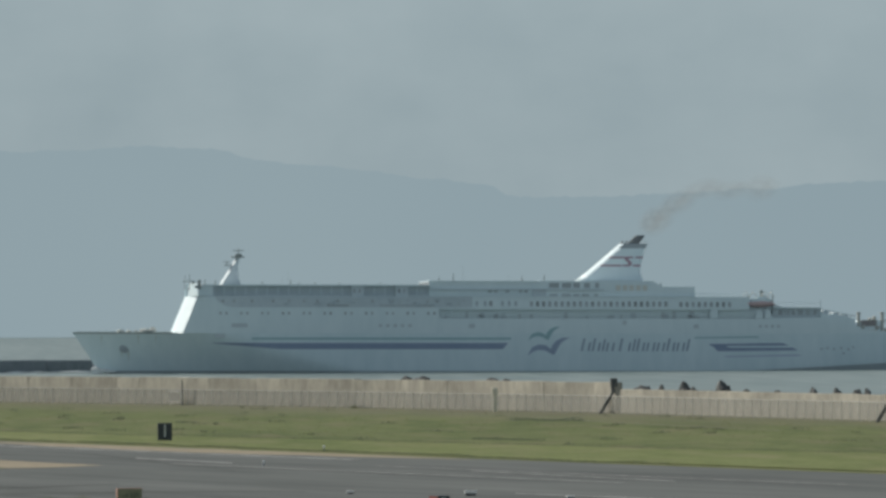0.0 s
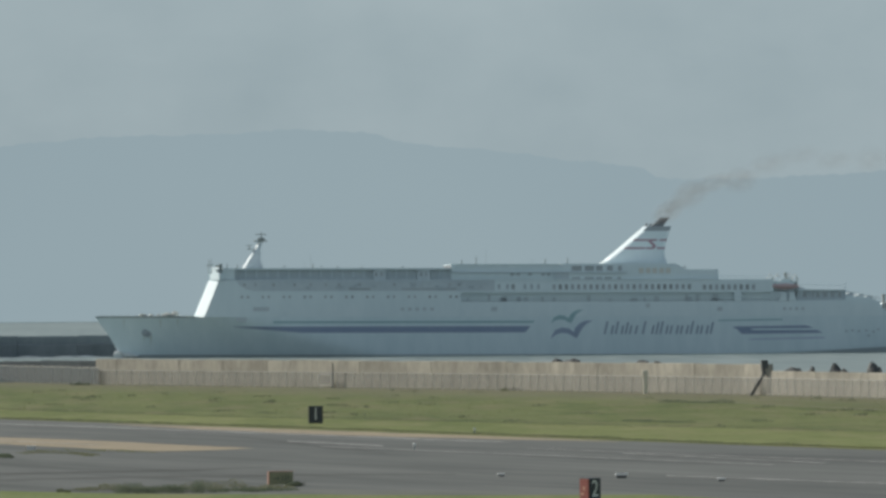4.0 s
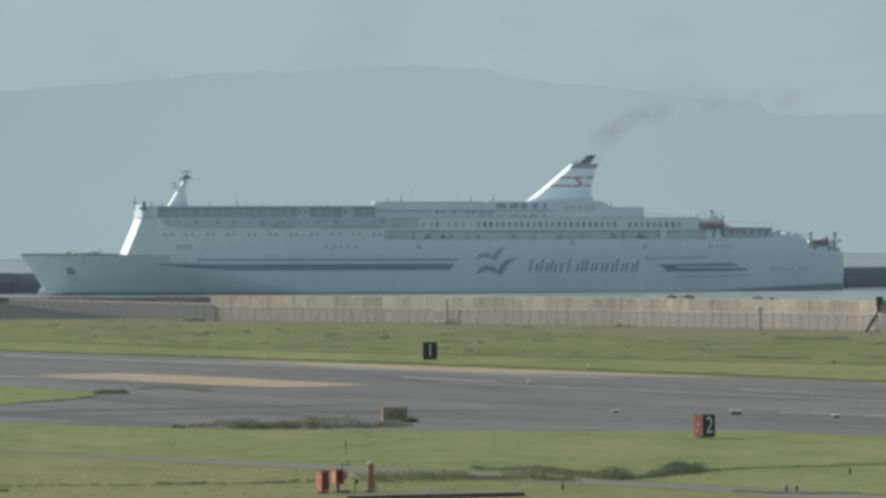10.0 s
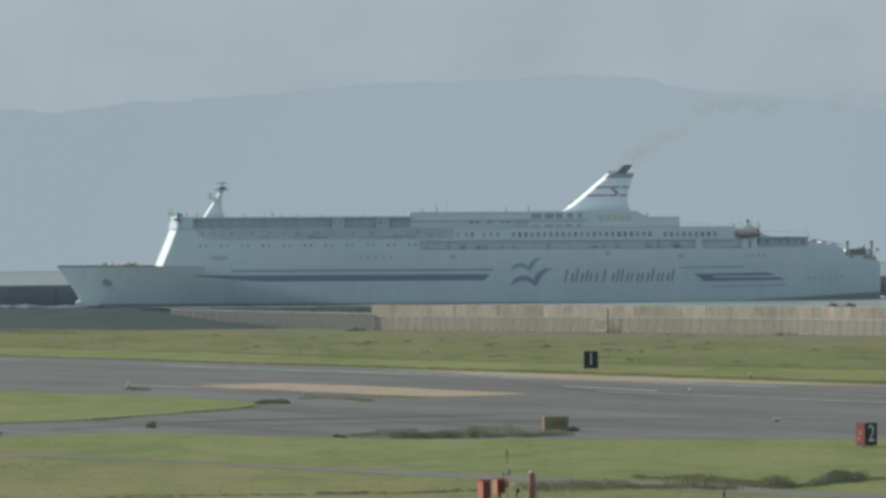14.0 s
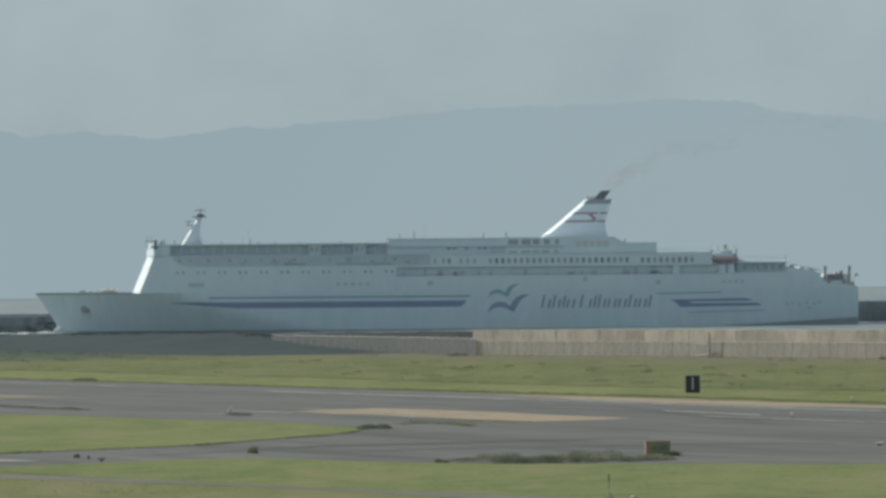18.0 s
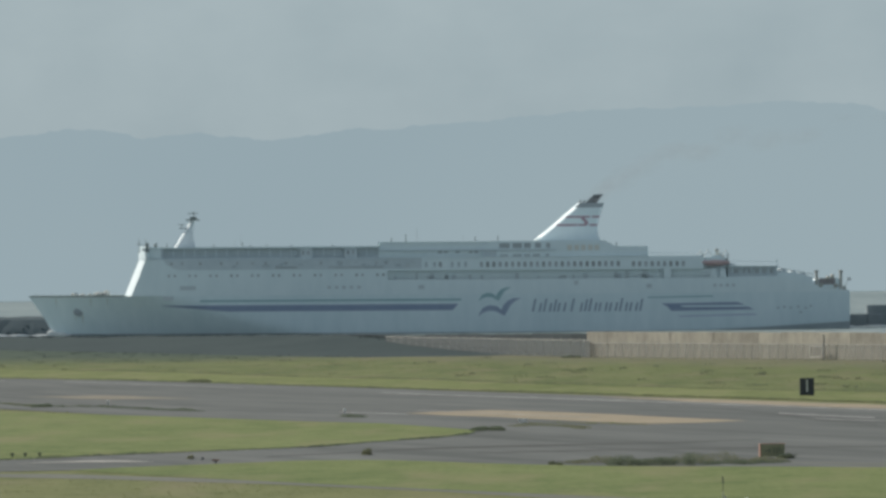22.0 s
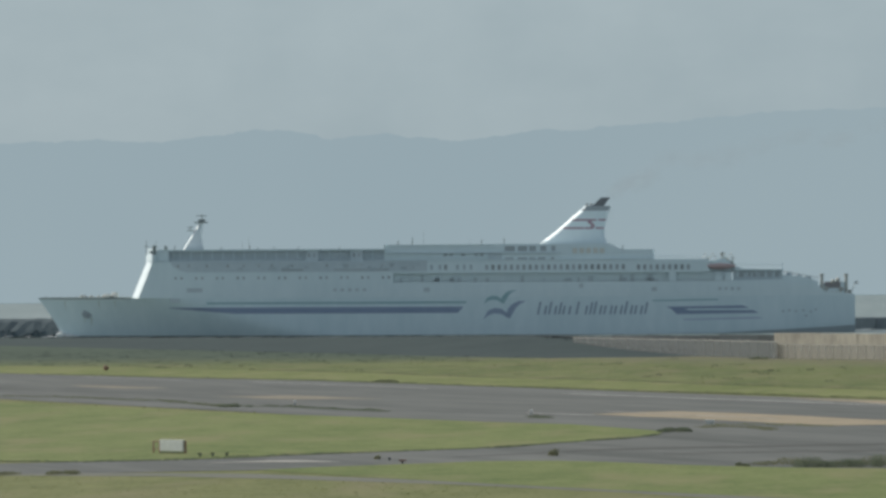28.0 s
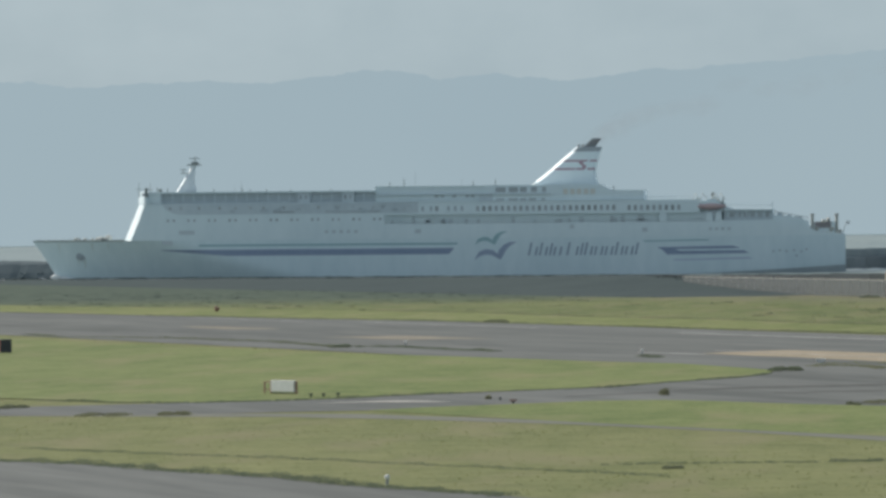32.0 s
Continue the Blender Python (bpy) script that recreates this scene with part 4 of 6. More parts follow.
for s in (-1, 1):
    bm = bmesh.new()
    prev = None
    for i in range(194):
        xw = STERN_X + 0.02 - i
        # Thin dark strip forward paints in the water's dark reflection under the hull.
        top_z = max(0.32, 2.3 * ((xw - 62) / 43.5) ** 1.15 if xw > 62 else 0.32)
        col = [bm.verts.new((xw, s * (half_beam(min(xw, STERN_X), zz) + 0.05), zz)) for zz in (-0.7, 0.05, top_z * 0.5, top_z)]
        if prev:
            for a in range(3):
                bm.faces.new((prev[a], col[a], col[a + 1], prev[a + 1]))
        prev = col
    part("boot_topping", bm, M_BOOT, ferry, "dark slate boot topping rising to the stern")
B = BEAM


def plan(x0, x1, b, chamf=0.0, aft=0.0):
    """A plan outline with cut front and rear corners."""
    o = []
    o += [(x0, -b + chamf * 1.6), (x0 + chamf, -b)] if chamf else [(x0, -b)]
    o += [(x1 - aft, -b), (x1, -b + aft)] if aft else [(x1, -b)]
    o += [(x1, b - aft), (x1 - aft, b)] if aft else [(x1, b)]
    o += [(x0 + chamf, b), (x0, b - chamf * 1.6)] if chamf else [(x0, b)]
    return o


def raked(x0a, x0b, x1, b, za, zb, chamf):
    """A block whose front leans aft as it rises."""
    bm = bmesh.new()
    lo = [bm.verts.new((x, y, za)) for x, y in plan(x0a, x1, b, chamf)]
    hi = [bm.verts.new((x, y, zb)) for x, y in plan(x0b, x1, b, chamf)]
    n = len(lo)
    bm.faces.new(lo[::-1])
    bm.faces.new(hi)
    for i in range(n):
        bm.faces.new((lo[i], lo[(i + 1) % n], hi[(i + 1) % n], hi[i]))
    return bm


# main side plating up to the promenade deck, then deck by deck
part("side_plating", raked(-70.7, -69.2, 76.2, B + 0.02, 9.5, 13.15, 1.9), M_WHITE, ferry)
part("side_plating", raked(-69.2, -68.3, -6.3, B + 0.02, 13.15, 15.3, 1.9), M_WHITE, ferry)
part("side_plating", raked(-68.3, -67.0, 70.5, B + 0.03, 15.3, 18.45, 1.8), M_WHITE, ferry)
bm = prism([(76.2, 9.5), (105.7, 9.5), (105.7, 9.9), (99.0, 10.5), (97.2, 11.6), (95.6, 12.3), (92.5, 13.0), (88.5, 13.45), (76.2, 13.3)], -1, 1)
for v in bm.verts:
    v.co.y *= half_beam(v.co.x, 9.6) + 0.004
part("stern_plating", bm, M_WHITE, ferry)
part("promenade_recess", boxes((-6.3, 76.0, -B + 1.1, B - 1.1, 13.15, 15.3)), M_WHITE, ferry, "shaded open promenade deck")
rgear = random.Random(31)
for k in range(26):
    x = rgear.uniform(-5.5, 58)
    w, h = rgear.uniform(0.3, 1.4), rgear.uniform(0.5, 1.7)
    part("deck_locker", boxes((x, x + w, -B + 0.75, -B + 1.09, 13.2, 13.2 + h)), rgear.choice((M_SHADE_LIGHT, M_SHADE)), ferry)
part("promenade_deck", boxes((-6.3, 76.0, -B + 0.1, B - 0.1, 13.151, 13.2)), M_DECK, ferry)
for s in (-1, 1):
    part("bulwark_rail", boxes((-6.3, 76.0, s * (B - 0.1) - 0.04, s * (B - 0.1) + 0.04, 14.1, 14.2)), M_WHITE, ferry)
col0 = None
for x in [-3 + 8.1 * i for i in range(10)]:
    for s in (-1, 1):
        m = pose(x, s * (B - 0.25), 13.15)
        if col0 is None:
            col0 = part("pillar", boxes((-0.12, 0.12, -0.09, 0.09, 0, 2.15)), M_WHITE, ferry, at=m)
        else:
            again(col0, m)
for x0, x1, lean in ((60.8, 62.6, 0.0), (71.9, 73.9, 0.55), (74.2, 76.2, 0.55)):
    for s in (-1, 1):
        bm = prism([(x0, 13.2), (x1, 13.2), (x1 - lean, 15.3), (x0 + lean, 15.3)], s * B - 0.15, s * B + 0.15)
        part("side_panel", bm, M_WHITE, ferry, at=pose(0, -s * 0.2, 0))

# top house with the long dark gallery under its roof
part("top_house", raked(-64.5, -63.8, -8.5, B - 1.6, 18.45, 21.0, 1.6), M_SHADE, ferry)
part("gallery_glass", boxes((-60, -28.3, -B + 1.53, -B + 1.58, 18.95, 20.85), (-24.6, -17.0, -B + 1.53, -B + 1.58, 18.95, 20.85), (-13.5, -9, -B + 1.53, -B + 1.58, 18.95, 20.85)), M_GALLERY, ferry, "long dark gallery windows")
part("house_roof", raked(-66.2, -66.0, -8.0, B - 0.2, 21.0, 21.35, 1.8), M_WHITE, ferry)
for x, w in ((-61.5, 0.4), (-26.1, 1.5), (-15.25, 1.55)):
    for s in (-1, 1):
        part("roof_pillar", boxes((x - w, x + w, s * (B - 1.05) - 0.45, s * (B - 1.05) + 0.45, 18.45, 21.0)), M_SHADE_LIGHT, ferry)
for x in (-26.9, -25.6, -15.9, -14.7):
    part("pillar_window", boxes((x - 0.25, x + 0.25, -B + 0.56, -B + 0.62, 19.4, 20.3)), M_GLASS, ferry)
bar0 = None
for k in range(19):
    m = pose(-58.6 + 2.62 * k, -B + 1.45, 0)
    if bar0 is None:
        bar0 = part("mullion", boxes((-0.16, 0.16, -0.05, 0.1, 18.9, 20.95)), M_SHADE_LIGHT, ferry, at=m)
    else:
        again(bar0, m)
# boat deck side: flat panel toned darker for the recess shade, with davit gear
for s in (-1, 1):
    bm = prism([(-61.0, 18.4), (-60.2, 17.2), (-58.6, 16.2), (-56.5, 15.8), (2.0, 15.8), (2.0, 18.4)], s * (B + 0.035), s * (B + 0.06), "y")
    part("boat_deck_side", bm, M_SHADE_LIGHT, ferry)
    for x0, x1 in ((-33.6, -28.4), (-20.8, -12.2), (-10.5, -7.5)):
        part("davit_gear", boxes((x0, x1, s * (B + 0.1) - 0.1, s * (B + 0.1) + 0.1, 16.1, 16.45)), M_PANE, ferry)
    for x0 in (37.4, 39.1, 40.7, 42.4, 44.0):
        part("louvre", boxes((x0, x0 + 1.2, s * (B - 0.38) - 0.03, s * (B - 0.38) + 0.03, 20.0, 21.3)), M_LOUVRE, ferry)
for k in range(44):
    x = rgear.uniform(-46, -6) if k < 34 else rgear.uniform(-5, 0.5)
    w, h, z = rgear.uniform(0.25, 1.5), rgear.uniform(0.15, 0.6), rgear.uniform(15.9, 17.5)
    part("davit_fitting", boxes((x, x + w, -B - 0.16, -B - 0.05, z, z + h)), rgear.choice((M_GALLERY, M_SHADE_LIGHT, M_SHADE, M_GALLERY)), ferry)
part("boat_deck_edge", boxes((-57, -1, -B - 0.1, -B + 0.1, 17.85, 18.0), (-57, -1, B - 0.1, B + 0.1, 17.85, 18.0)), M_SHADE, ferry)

part("upper_house", boxes((-8.5, 18.5, -B + 0.9, B - 0.9, 18.45, 22.1)), M_WHITE, ferry)
part("upper_house", boxes((18.5, 45.5, -B + 0.4, B - 0.4, 18.45, 22.35)), M_WHITE, ferry)
part("upper_house", prism([(45.5, 18.45), (57.0, 18.45), (57.0, 20.9), (49.3, 20.9), (48.5, 21.3), (46.5, 22.35), (45.5, 22.35)], -B + 0.6, B - 0.6), M_WHITE, ferry)
# Added dark panel that keeps the sunlit house front from showing bright.
part("front_screen", boxes((-8.62, -8.52, -B + 0.92, B - 0.92, 21.36, 22.08)), M_SOOT, ferry, "added grey panel dulling the sunlit house front")
for s in (-1, 1):
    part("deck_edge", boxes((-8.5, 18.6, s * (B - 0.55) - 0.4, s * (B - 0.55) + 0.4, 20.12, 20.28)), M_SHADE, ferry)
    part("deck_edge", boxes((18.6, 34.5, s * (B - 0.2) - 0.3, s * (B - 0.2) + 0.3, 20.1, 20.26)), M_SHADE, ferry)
    part("deck_edge", boxes((-8.4, 57.0, s * (B - 0.1) - 0.35, s * (B - 0.1) + 0.35, 18.46, 18.58)), M_WHITE, ferry)
    # Proud panel in the shade tone stands for a dark recess.
    part("side_vestibule", boxes((16.9, 20.2, s * (B - 0.62) - 0.3, s * (B - 0.62) + 0.3, 18.58, 20.1)), M_SHADE_LIGHT, ferry)
part("roof_edge", boxes((-8.65, 18.4, -B + 0.6, B - 0.6, 22.1, 22.28)), M_WHITE, ferry)

# bridge with its wings
part("bridge", raked(-66.3, -66.1, -61.5, B - 0.4, 18.55, 21.25, 1.4), M_WHITE, ferry)
part("bridge_windows", boxes((-66.42, -66.15, -B + 2.2, B - 2.2, 19.7, 20.6)), M_GLASS, ferry, "dark bridge windows")
for s in (-1, 1):
    bm = prism([(-67.2, s * (B - 3.2)), (-65.2, s * (B + 1.3)), (-64.5, s * (B + 1.3)), (-64.5, s * (B - 3.2))], 18.5, 20.2, "z")
    part("bridge_wing", bm, M_WHITE, ferry)
    bm = prism([(-66.8, s * (B - 3.2)), (-65.3, s * (B + 0.6)), (-64.9, s * (B + 0.6)), (-64.9, s * (B - 3.2))], 20.2, 21.6, "z")
    part("wing_house", bm, M_WHITE, ferry)
    part("wing_window", boxes((-65.9, -65.25, s * (B + 0.1), s * (B + 0.7), 20.45, 21.1)), M_GLASS, ferry)
    bm = bmesh.new()
    rod(bm, (-64.8, s * (B + 0.4), 20.1), (-64.8, s * (B + 0.4), 22.4), 0.4)
    part("wing_post", bm, M_DECK, ferry)
    bm = bmesh.new()
    rod(bm, (-67.0, s * (B - 2.4), 20.1), (-67.0, s * (B - 2.4), 23.8), 0.1, 0.05)
    rod(bm, (-67.6, s * (B - 2.4), 22.2), (-66.4, s * (B - 2.4), 22.2), 0.08)
    part("wing_post", bm, M_DECK, ferry)

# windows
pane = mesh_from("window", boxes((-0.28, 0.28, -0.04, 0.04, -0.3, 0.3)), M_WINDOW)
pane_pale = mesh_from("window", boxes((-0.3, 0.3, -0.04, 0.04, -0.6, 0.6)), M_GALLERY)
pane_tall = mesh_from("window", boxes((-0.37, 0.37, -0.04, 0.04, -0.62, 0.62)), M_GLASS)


def window(mesh, x, z, y=B + 0.05):
    for s in (-1, 1):
        o = new("window", mesh)
        o.parent, o.matrix_basis = ferry, pose(x, s * y, z)


for i in range(11):
    x = -59.6 + 5.08 * i
    for dx in (0, 1.45):
        window(pane, x + dx, 14.35)
for x in (-59.0, -56.3, -51.9, -46.8, -42.9, -39.2, -36.0, -31.0, -22.5, -17.5, -9.0, -6.7):
    window(pane, x, 17.3, B + 0.09)
for i in range(23):
    window(pane_tall, 16.53 + 1.51 * i, 16.68)
for i in range(9):
    window(pane_tall, 53.47 + 1.51 * i, 16.58)
for x in (3.07, 5.13, 9.39, 11.04, 12.69):
    window(pane_pale, x, 16.75)
window(pane_tall, 6.5, 16.75)
for x0, x1 in ((20.9, 23.4), (24.1, 26.4), (26.9, 28.5), (29.6, 31.0), (32.3, 33.2)):
    for s in (-1, 1):
        part("house_window", boxes((x0, x1, s * (B - 0.42), s * (B - 0.36), 20.62, 21.85)), M_PANE, ferry)
for x0, x1, z0, z1 in ((21.0, 23.0, 18.6, 19.1), (24.1, 26.3, 18.6, 19.1), (26.9, 28.4, 18.6, 19.1), (29.0, 30.8, 18.6, 19.1), (32.1, 33.0, 18.6, 19.1),
                       (5.9, 6.9, 19.5, 20.0), (7.3, 8.3, 19.5, 20.0), (10.2, 11.2, 19.5, 20.0), (13.5, 14.4, 19.5, 20.0), (14.8, 15.7, 19.5, 20.0)):
    for s in (-1, 1):
        y = B - 0.42 if x0 > 18.5 else B - 0.92
        part("house_window", boxes((x0, x1, s * y, s * (y + 0.07), z0, z1)), M_PANE, ferry)
# Plain patches; the one from x -56.9 stands for faint lettering.
for x0, x1, z in ((1.1, 2.6, 11.3), (56.6, 57.9, 11.2), (39.0, 40, 12.1), (-56.9, -53, 11.4), (-61, -58.5, 8.9)):
    for s in (-1, 1):
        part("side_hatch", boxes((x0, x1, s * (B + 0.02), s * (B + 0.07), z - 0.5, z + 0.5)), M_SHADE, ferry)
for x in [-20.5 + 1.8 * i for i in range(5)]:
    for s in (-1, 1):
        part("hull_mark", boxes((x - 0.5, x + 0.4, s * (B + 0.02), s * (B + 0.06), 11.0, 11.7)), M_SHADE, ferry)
for x, z in ((88.5, 5.7), (90.0, 5.9), (91.6, 5.7), (93.4, 5.9), (95.2, 5.6), (96.4, 6.1), (94.0, 4.6)):
    for s in (-1, 1):
        part("hull_mark", boxes((x - 0.3, x + 0.3, s * (B - 0.3), s * (B + 0.0), z - 0.2, z + 0.2)), M_GALLERY, ferry)
for x in [73.2 + 1.5 * i for i in range(4)]:
    for s in (-1, 1):
        part("hull_mark", boxes((x - 0.4, x + 0.4, s * (B + 0.02), s * (B + 0.06), 10.9, 11.6)), M_SHADE, ferry)


# painted stripes and marks, a thin coat proud of the plating
def coat(outline, material, name, label=""):
    """A painted shape on both sides, bent to the hull."""
    for s in (-1, 1):
        bm = bmesh.new()
        vs = []
        for x, z in outline:
            b = half_beam(x, z) if z < 9.5 else B
            vs.append(bm.verts.new((x, s * (b + 0.05), z)))
        bm.faces.new(vs)
        r = bmesh.ops.extrude_face_region(bm, geom=bm.faces[:])
        for v in r["geom"]:
            if isinstance(v, bmesh.types.BMVert):
                v.co.y -= s * 0.09
        part(name, bm, material, ferry, label)


def band(x0, x1, z0, z1, material, name, label="", lead=0.0, tail=0.0, n=24, nose=0.0):
    """A stripe; lead and tail slant its ends."""
    low = [(x0 + (x1 - x0) * i / n, z0 + nose * (1 - i / n)) for i in range(n + 1)]
    high = [(x0 + lead + (x1 + tail - x0 - lead) * i / n, z1) for i in range(n + 1)]
    for s in (-1, 1):
        bm = bmesh.new()
        rows = []
        for pts in (low, high):
            rows.append([bm.verts.new((x, s * (half_beam(x, z) + 0.06), z)) for x, z in pts])
        back = [[bm.verts.new((v.co.x, v.co.y - s * 0.12, v.co.z)) for v in row] for row in rows]
        for i in range(n):
            bm.faces.new((rows[0][i], rows[0][i + 1], rows[1][i + 1], rows[1][i]))
            bm.faces.new((rows[1][i], rows[1][i + 1], back[1][i + 1], back[1][i]))
            bm.faces.new((rows[0][i], rows[0][i + 1], back[0][i + 1], back[0][i]))
        part(name, bm, material, ferry, label)


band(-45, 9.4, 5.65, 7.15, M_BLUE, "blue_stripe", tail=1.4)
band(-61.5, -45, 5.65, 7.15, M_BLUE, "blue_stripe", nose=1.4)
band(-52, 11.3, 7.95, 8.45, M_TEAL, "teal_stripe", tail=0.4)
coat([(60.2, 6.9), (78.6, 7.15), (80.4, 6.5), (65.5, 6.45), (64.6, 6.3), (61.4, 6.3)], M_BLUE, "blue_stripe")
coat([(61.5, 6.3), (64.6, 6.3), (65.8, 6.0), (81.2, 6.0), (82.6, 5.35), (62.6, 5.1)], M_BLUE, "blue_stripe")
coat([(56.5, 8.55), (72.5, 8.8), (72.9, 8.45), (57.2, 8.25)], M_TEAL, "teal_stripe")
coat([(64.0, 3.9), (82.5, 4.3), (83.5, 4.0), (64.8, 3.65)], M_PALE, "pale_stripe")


def gull(cx, cz, k, material, label):
    """A flying sea bird: two curved wings."""
    left = [(-5.0, -2.1), (-3.6, -1.0), (-2.0, -0.55), (-0.4, -0.75), (1.2, -1.6), (1.9, -1.9), (1.5, -0.7), (-0.2, 0.6), (-2.0, 0.85), (-3.8, 0.1)]
    right = [(1.9, -1.9), (2.7, -0.5), (3.5, 0.9), (4.6, 1.9), (6.2, 2.6), (4.2, 2.6), (2.6, 1.9), (1.4, 0.6), (1.0, -0.8)]
    for shape in (left, right):
        coat([(cx + x * k, cz + z * k) for x, z in shape], material, "bird_mark", label)


gull(20.3, 6.0, 0.94, M_GULL, "blue gull mark")
gull(19.3, 9.2, 0.72, M_TEAL, "pale teal gull mark")

# the line's name as plain slanted strokes
x = 28.7
SLANT, STROKE, LOW_Z = 0.22, 0.46, 5.15
for w, h in ((2.3, 3.1), (2.1, 3.1), (0.7, 2.9), (2.1, 2.1), (0.5, 0), (2.9, 3.1), (0.7, 2.9), (2.1, 3.1), (2.2, 2.1), (2.1, 2.1), (2.1, 3.1), (2.1, 2.1), (0.7, 2.9)):
    if h:
        low = min(h, 2.1)
        coat([(x, LOW_Z), (x + STROKE, LOW_Z), (x + STROKE + h * SLANT, LOW_Z + h), (x + h * SLANT, LOW_Z + h)], M_NAVY, "name_stroke")
        if w > 1:
            r = x + w - STROKE - 0.2
            coat([(r, LOW_Z), (r + STROKE, LOW_Z), (r + STROKE + low * SLANT, LOW_Z + low), (r + low * SLANT, LOW_Z + low)], M_NAVY, "name_stroke")
    x += w * 1.045 + 0.26

# bow gear
bm = bmesh.new()
lump(bm, (-82.3, -half_beam(-82.3, 5.6) - 0.05, 5.8), (1.4, 0.35, 1.0), 3, 0.3, 2)
box(bm, -82.5, -82.0, -half_beam(-82.3, 5) - 0.5, -half_beam(-82.3, 5) + 0.3, 4.6, 6.0)
part("anchor", bm, M_TOPBAND, ferry, "dark anchor in its pocket")
for x, z0, z1, w in ((-81.7, 2.4, 4.9, 0.40), (-83.3, 3.4, 5.0, 0.26), (-88.2, 6.2, 8.9, 0.24), (-79.4, 6.6, 8.9, 0.30), (-75.2, 6.9, 8.9, 0.26)):
    coat([(x, z1), (x + w, z1), (x + w * 0.72, (z0 + z1) / 2), (x + w * 0.5, z0), (x + w * 0.3, (z0 + z1) / 2)], M_STAIN, "rust_streak", "faint brown rust streak on the bow plating")
# White coats paint in the sunlight seen through slots of the bulwark.
for x0, x1 in ((-88.5, -85), (-83.2, -80.6), (-77.5, -72.5)):
    coat([(x0 + (x1 - x0) * k / 4, 8.98) for k in range(5)] + [(x1 + (x0 - x1) * k / 4, 9.22) for k in range(5)], M_WHITE, "bulwark_opening", "white coat standing for sunlight through a bulwark slot")
for s in (-1, 1):
    bm = bmesh.new()
    prev = None
    for k in range(25):
        x = -94.9 + k
        b = half_beam(x, 9.6) + 0.04
        col = [bm.verts.new((x, s * (b - dy), z)) for dy, z in ((0.0, 9.38), (0.0, 9.7), (0.25, 9.7), (0.25, 9.38))]
        if prev:
            for a in range(4):
                bm.faces.new((prev[a], col[a], col[(a + 1) % 4], prev[(a + 1) % 4]))
        prev = col
    part("bulwark_cap", bm, M_DECK, ferry, "dark worn bulwark cap rail")
bm = boxes((-94.2, -70.4, -0.2, 0.2, 9.7, 9.8))
for x, r, h in ((-83.5, 0.9, 0.6), (-81.5, 0.6, 0.45), (-77.5, 1.3, 0.8), (-75.6, 1.0, 1.0), (-79.6, 0.4, 0.5)):
    lump(bm, (x, -3.5, 9.7 + h * 0.45), (r, r, h * 0.8), int(x), 0.25, 2)
part("windlass", bm, M_GEAR, ferry)
for x in [-93 + 2.0 * i for i in range(11)]:
    b = half_beam(x, 9.6) - 0.15
    bm = bmesh.new()
    rod(bm, (x, -b, 9.6), (x, -b, 10.3), 0.04, n=4)
    part("rail_post", bm, M_STEEL, ferry)

# mast
bm = bmesh.new()
rings = []
for z, xa, xb, hb in ((21.3, -59.2, -53.9, 1.5), (23.2, -58.0, -54.5, 1.3), (25.2, -56.7, -54.6, 1.15), (27.2, -55.6, -54.3, 1.0), (28.1, -55.1, -53.9, 0.9)):
    rings.append([bm.verts.new(c) for c in ((xa, -0.2, z), (xa + 0.5, -hb, z), (xb, -hb, z), (xb, hb, z), (xa + 0.5, hb, z), (xa, 0.2, z))])
for r0, r1 in zip(rings, rings[1:]):
    for i in range(6):
        bm.faces.new((r0[i], r0[(i + 1) % 6], r1[(i + 1) % 6], r1[i]))
bm.faces.new(rings[-1])
bm.faces.new(rings[0][::-1])
mast = part("mast", bm, M_SHADE, ferry, "raked white mast")
part("mast_platform", boxes((-56.2, -53.0, -1.6, 1.6, 28.0, 28.3), (-55.2, -53.6, -0.7, 0.7, 28.25, 28.9)), M_DECK, mast)
part("mast_platform", boxes((-58.0, -56.2, -0.6, 0.6, 26.0, 26.2)), M_DECK, mast)
bm = boxes((-55.8, -53.2, -0.15, 0.15, 29.65, 29.85))
bm2 = boxes((-58.2, -56.5, -0.12, 0.12, 26.9, 27.05))
rod(bm, (-54.4, 0, 28.8), (-54.4, 0, 30.2), 0.12)
rod(bm2, (-57.3, 0, 26.1), (-57.3, 0, 27.2), 0.10)
part("radar", bm, M_DECK, mast, "dark radar scanner")
part("radar", bm2, M_DECK, mast, "smaller dark radar scanner")

# funnel
bm = bmesh.new()
fz = [(22.3, 28.3, 45.2, 3.6), (24.0, 30.5, 44.5, 3.5), (26.0, 33.0, 44.4, 3.4), (28.6, 36.0, 45.1, 3.3), (30.2, 37.9, 45.6, 3.2), (31.6, 39.5, 46.1, 3.1)]
rings = []
for z, xa, xb, hb in fz:
    nose = [(xa + 1.9 * (1 - math.cos(a)), hb * math.sin(a)) for a in (math.pi / 2 * k / 6 for k in range(7))]
    ring = [(x, -y) for x, y in nose] + [(xb - 0.6, -hb), (xb, -hb + 0.8), (xb, hb - 0.8), (xb - 0.6, hb)] + nose[:0:-1]
    rings.append([bm.verts.new((x, y, z)) for x, y in ring])
for r0, r1 in zip(rings, rings[1:]):
    n = len(r0)
    for i in range(n):
        f = bm.faces.new((r0[i], r0[(i + 1) % n], r1[(i + 1) % n], r1[i]))
        f.smooth = i < 6 or i >= n - 6
bm.faces.new(rings[-1])
bm.faces.new(rings[0][::-1])
funnel = part("funnel", bm, M_WHITE, ferry, "swept-back white funnel", pose(0.45, 0, 0))


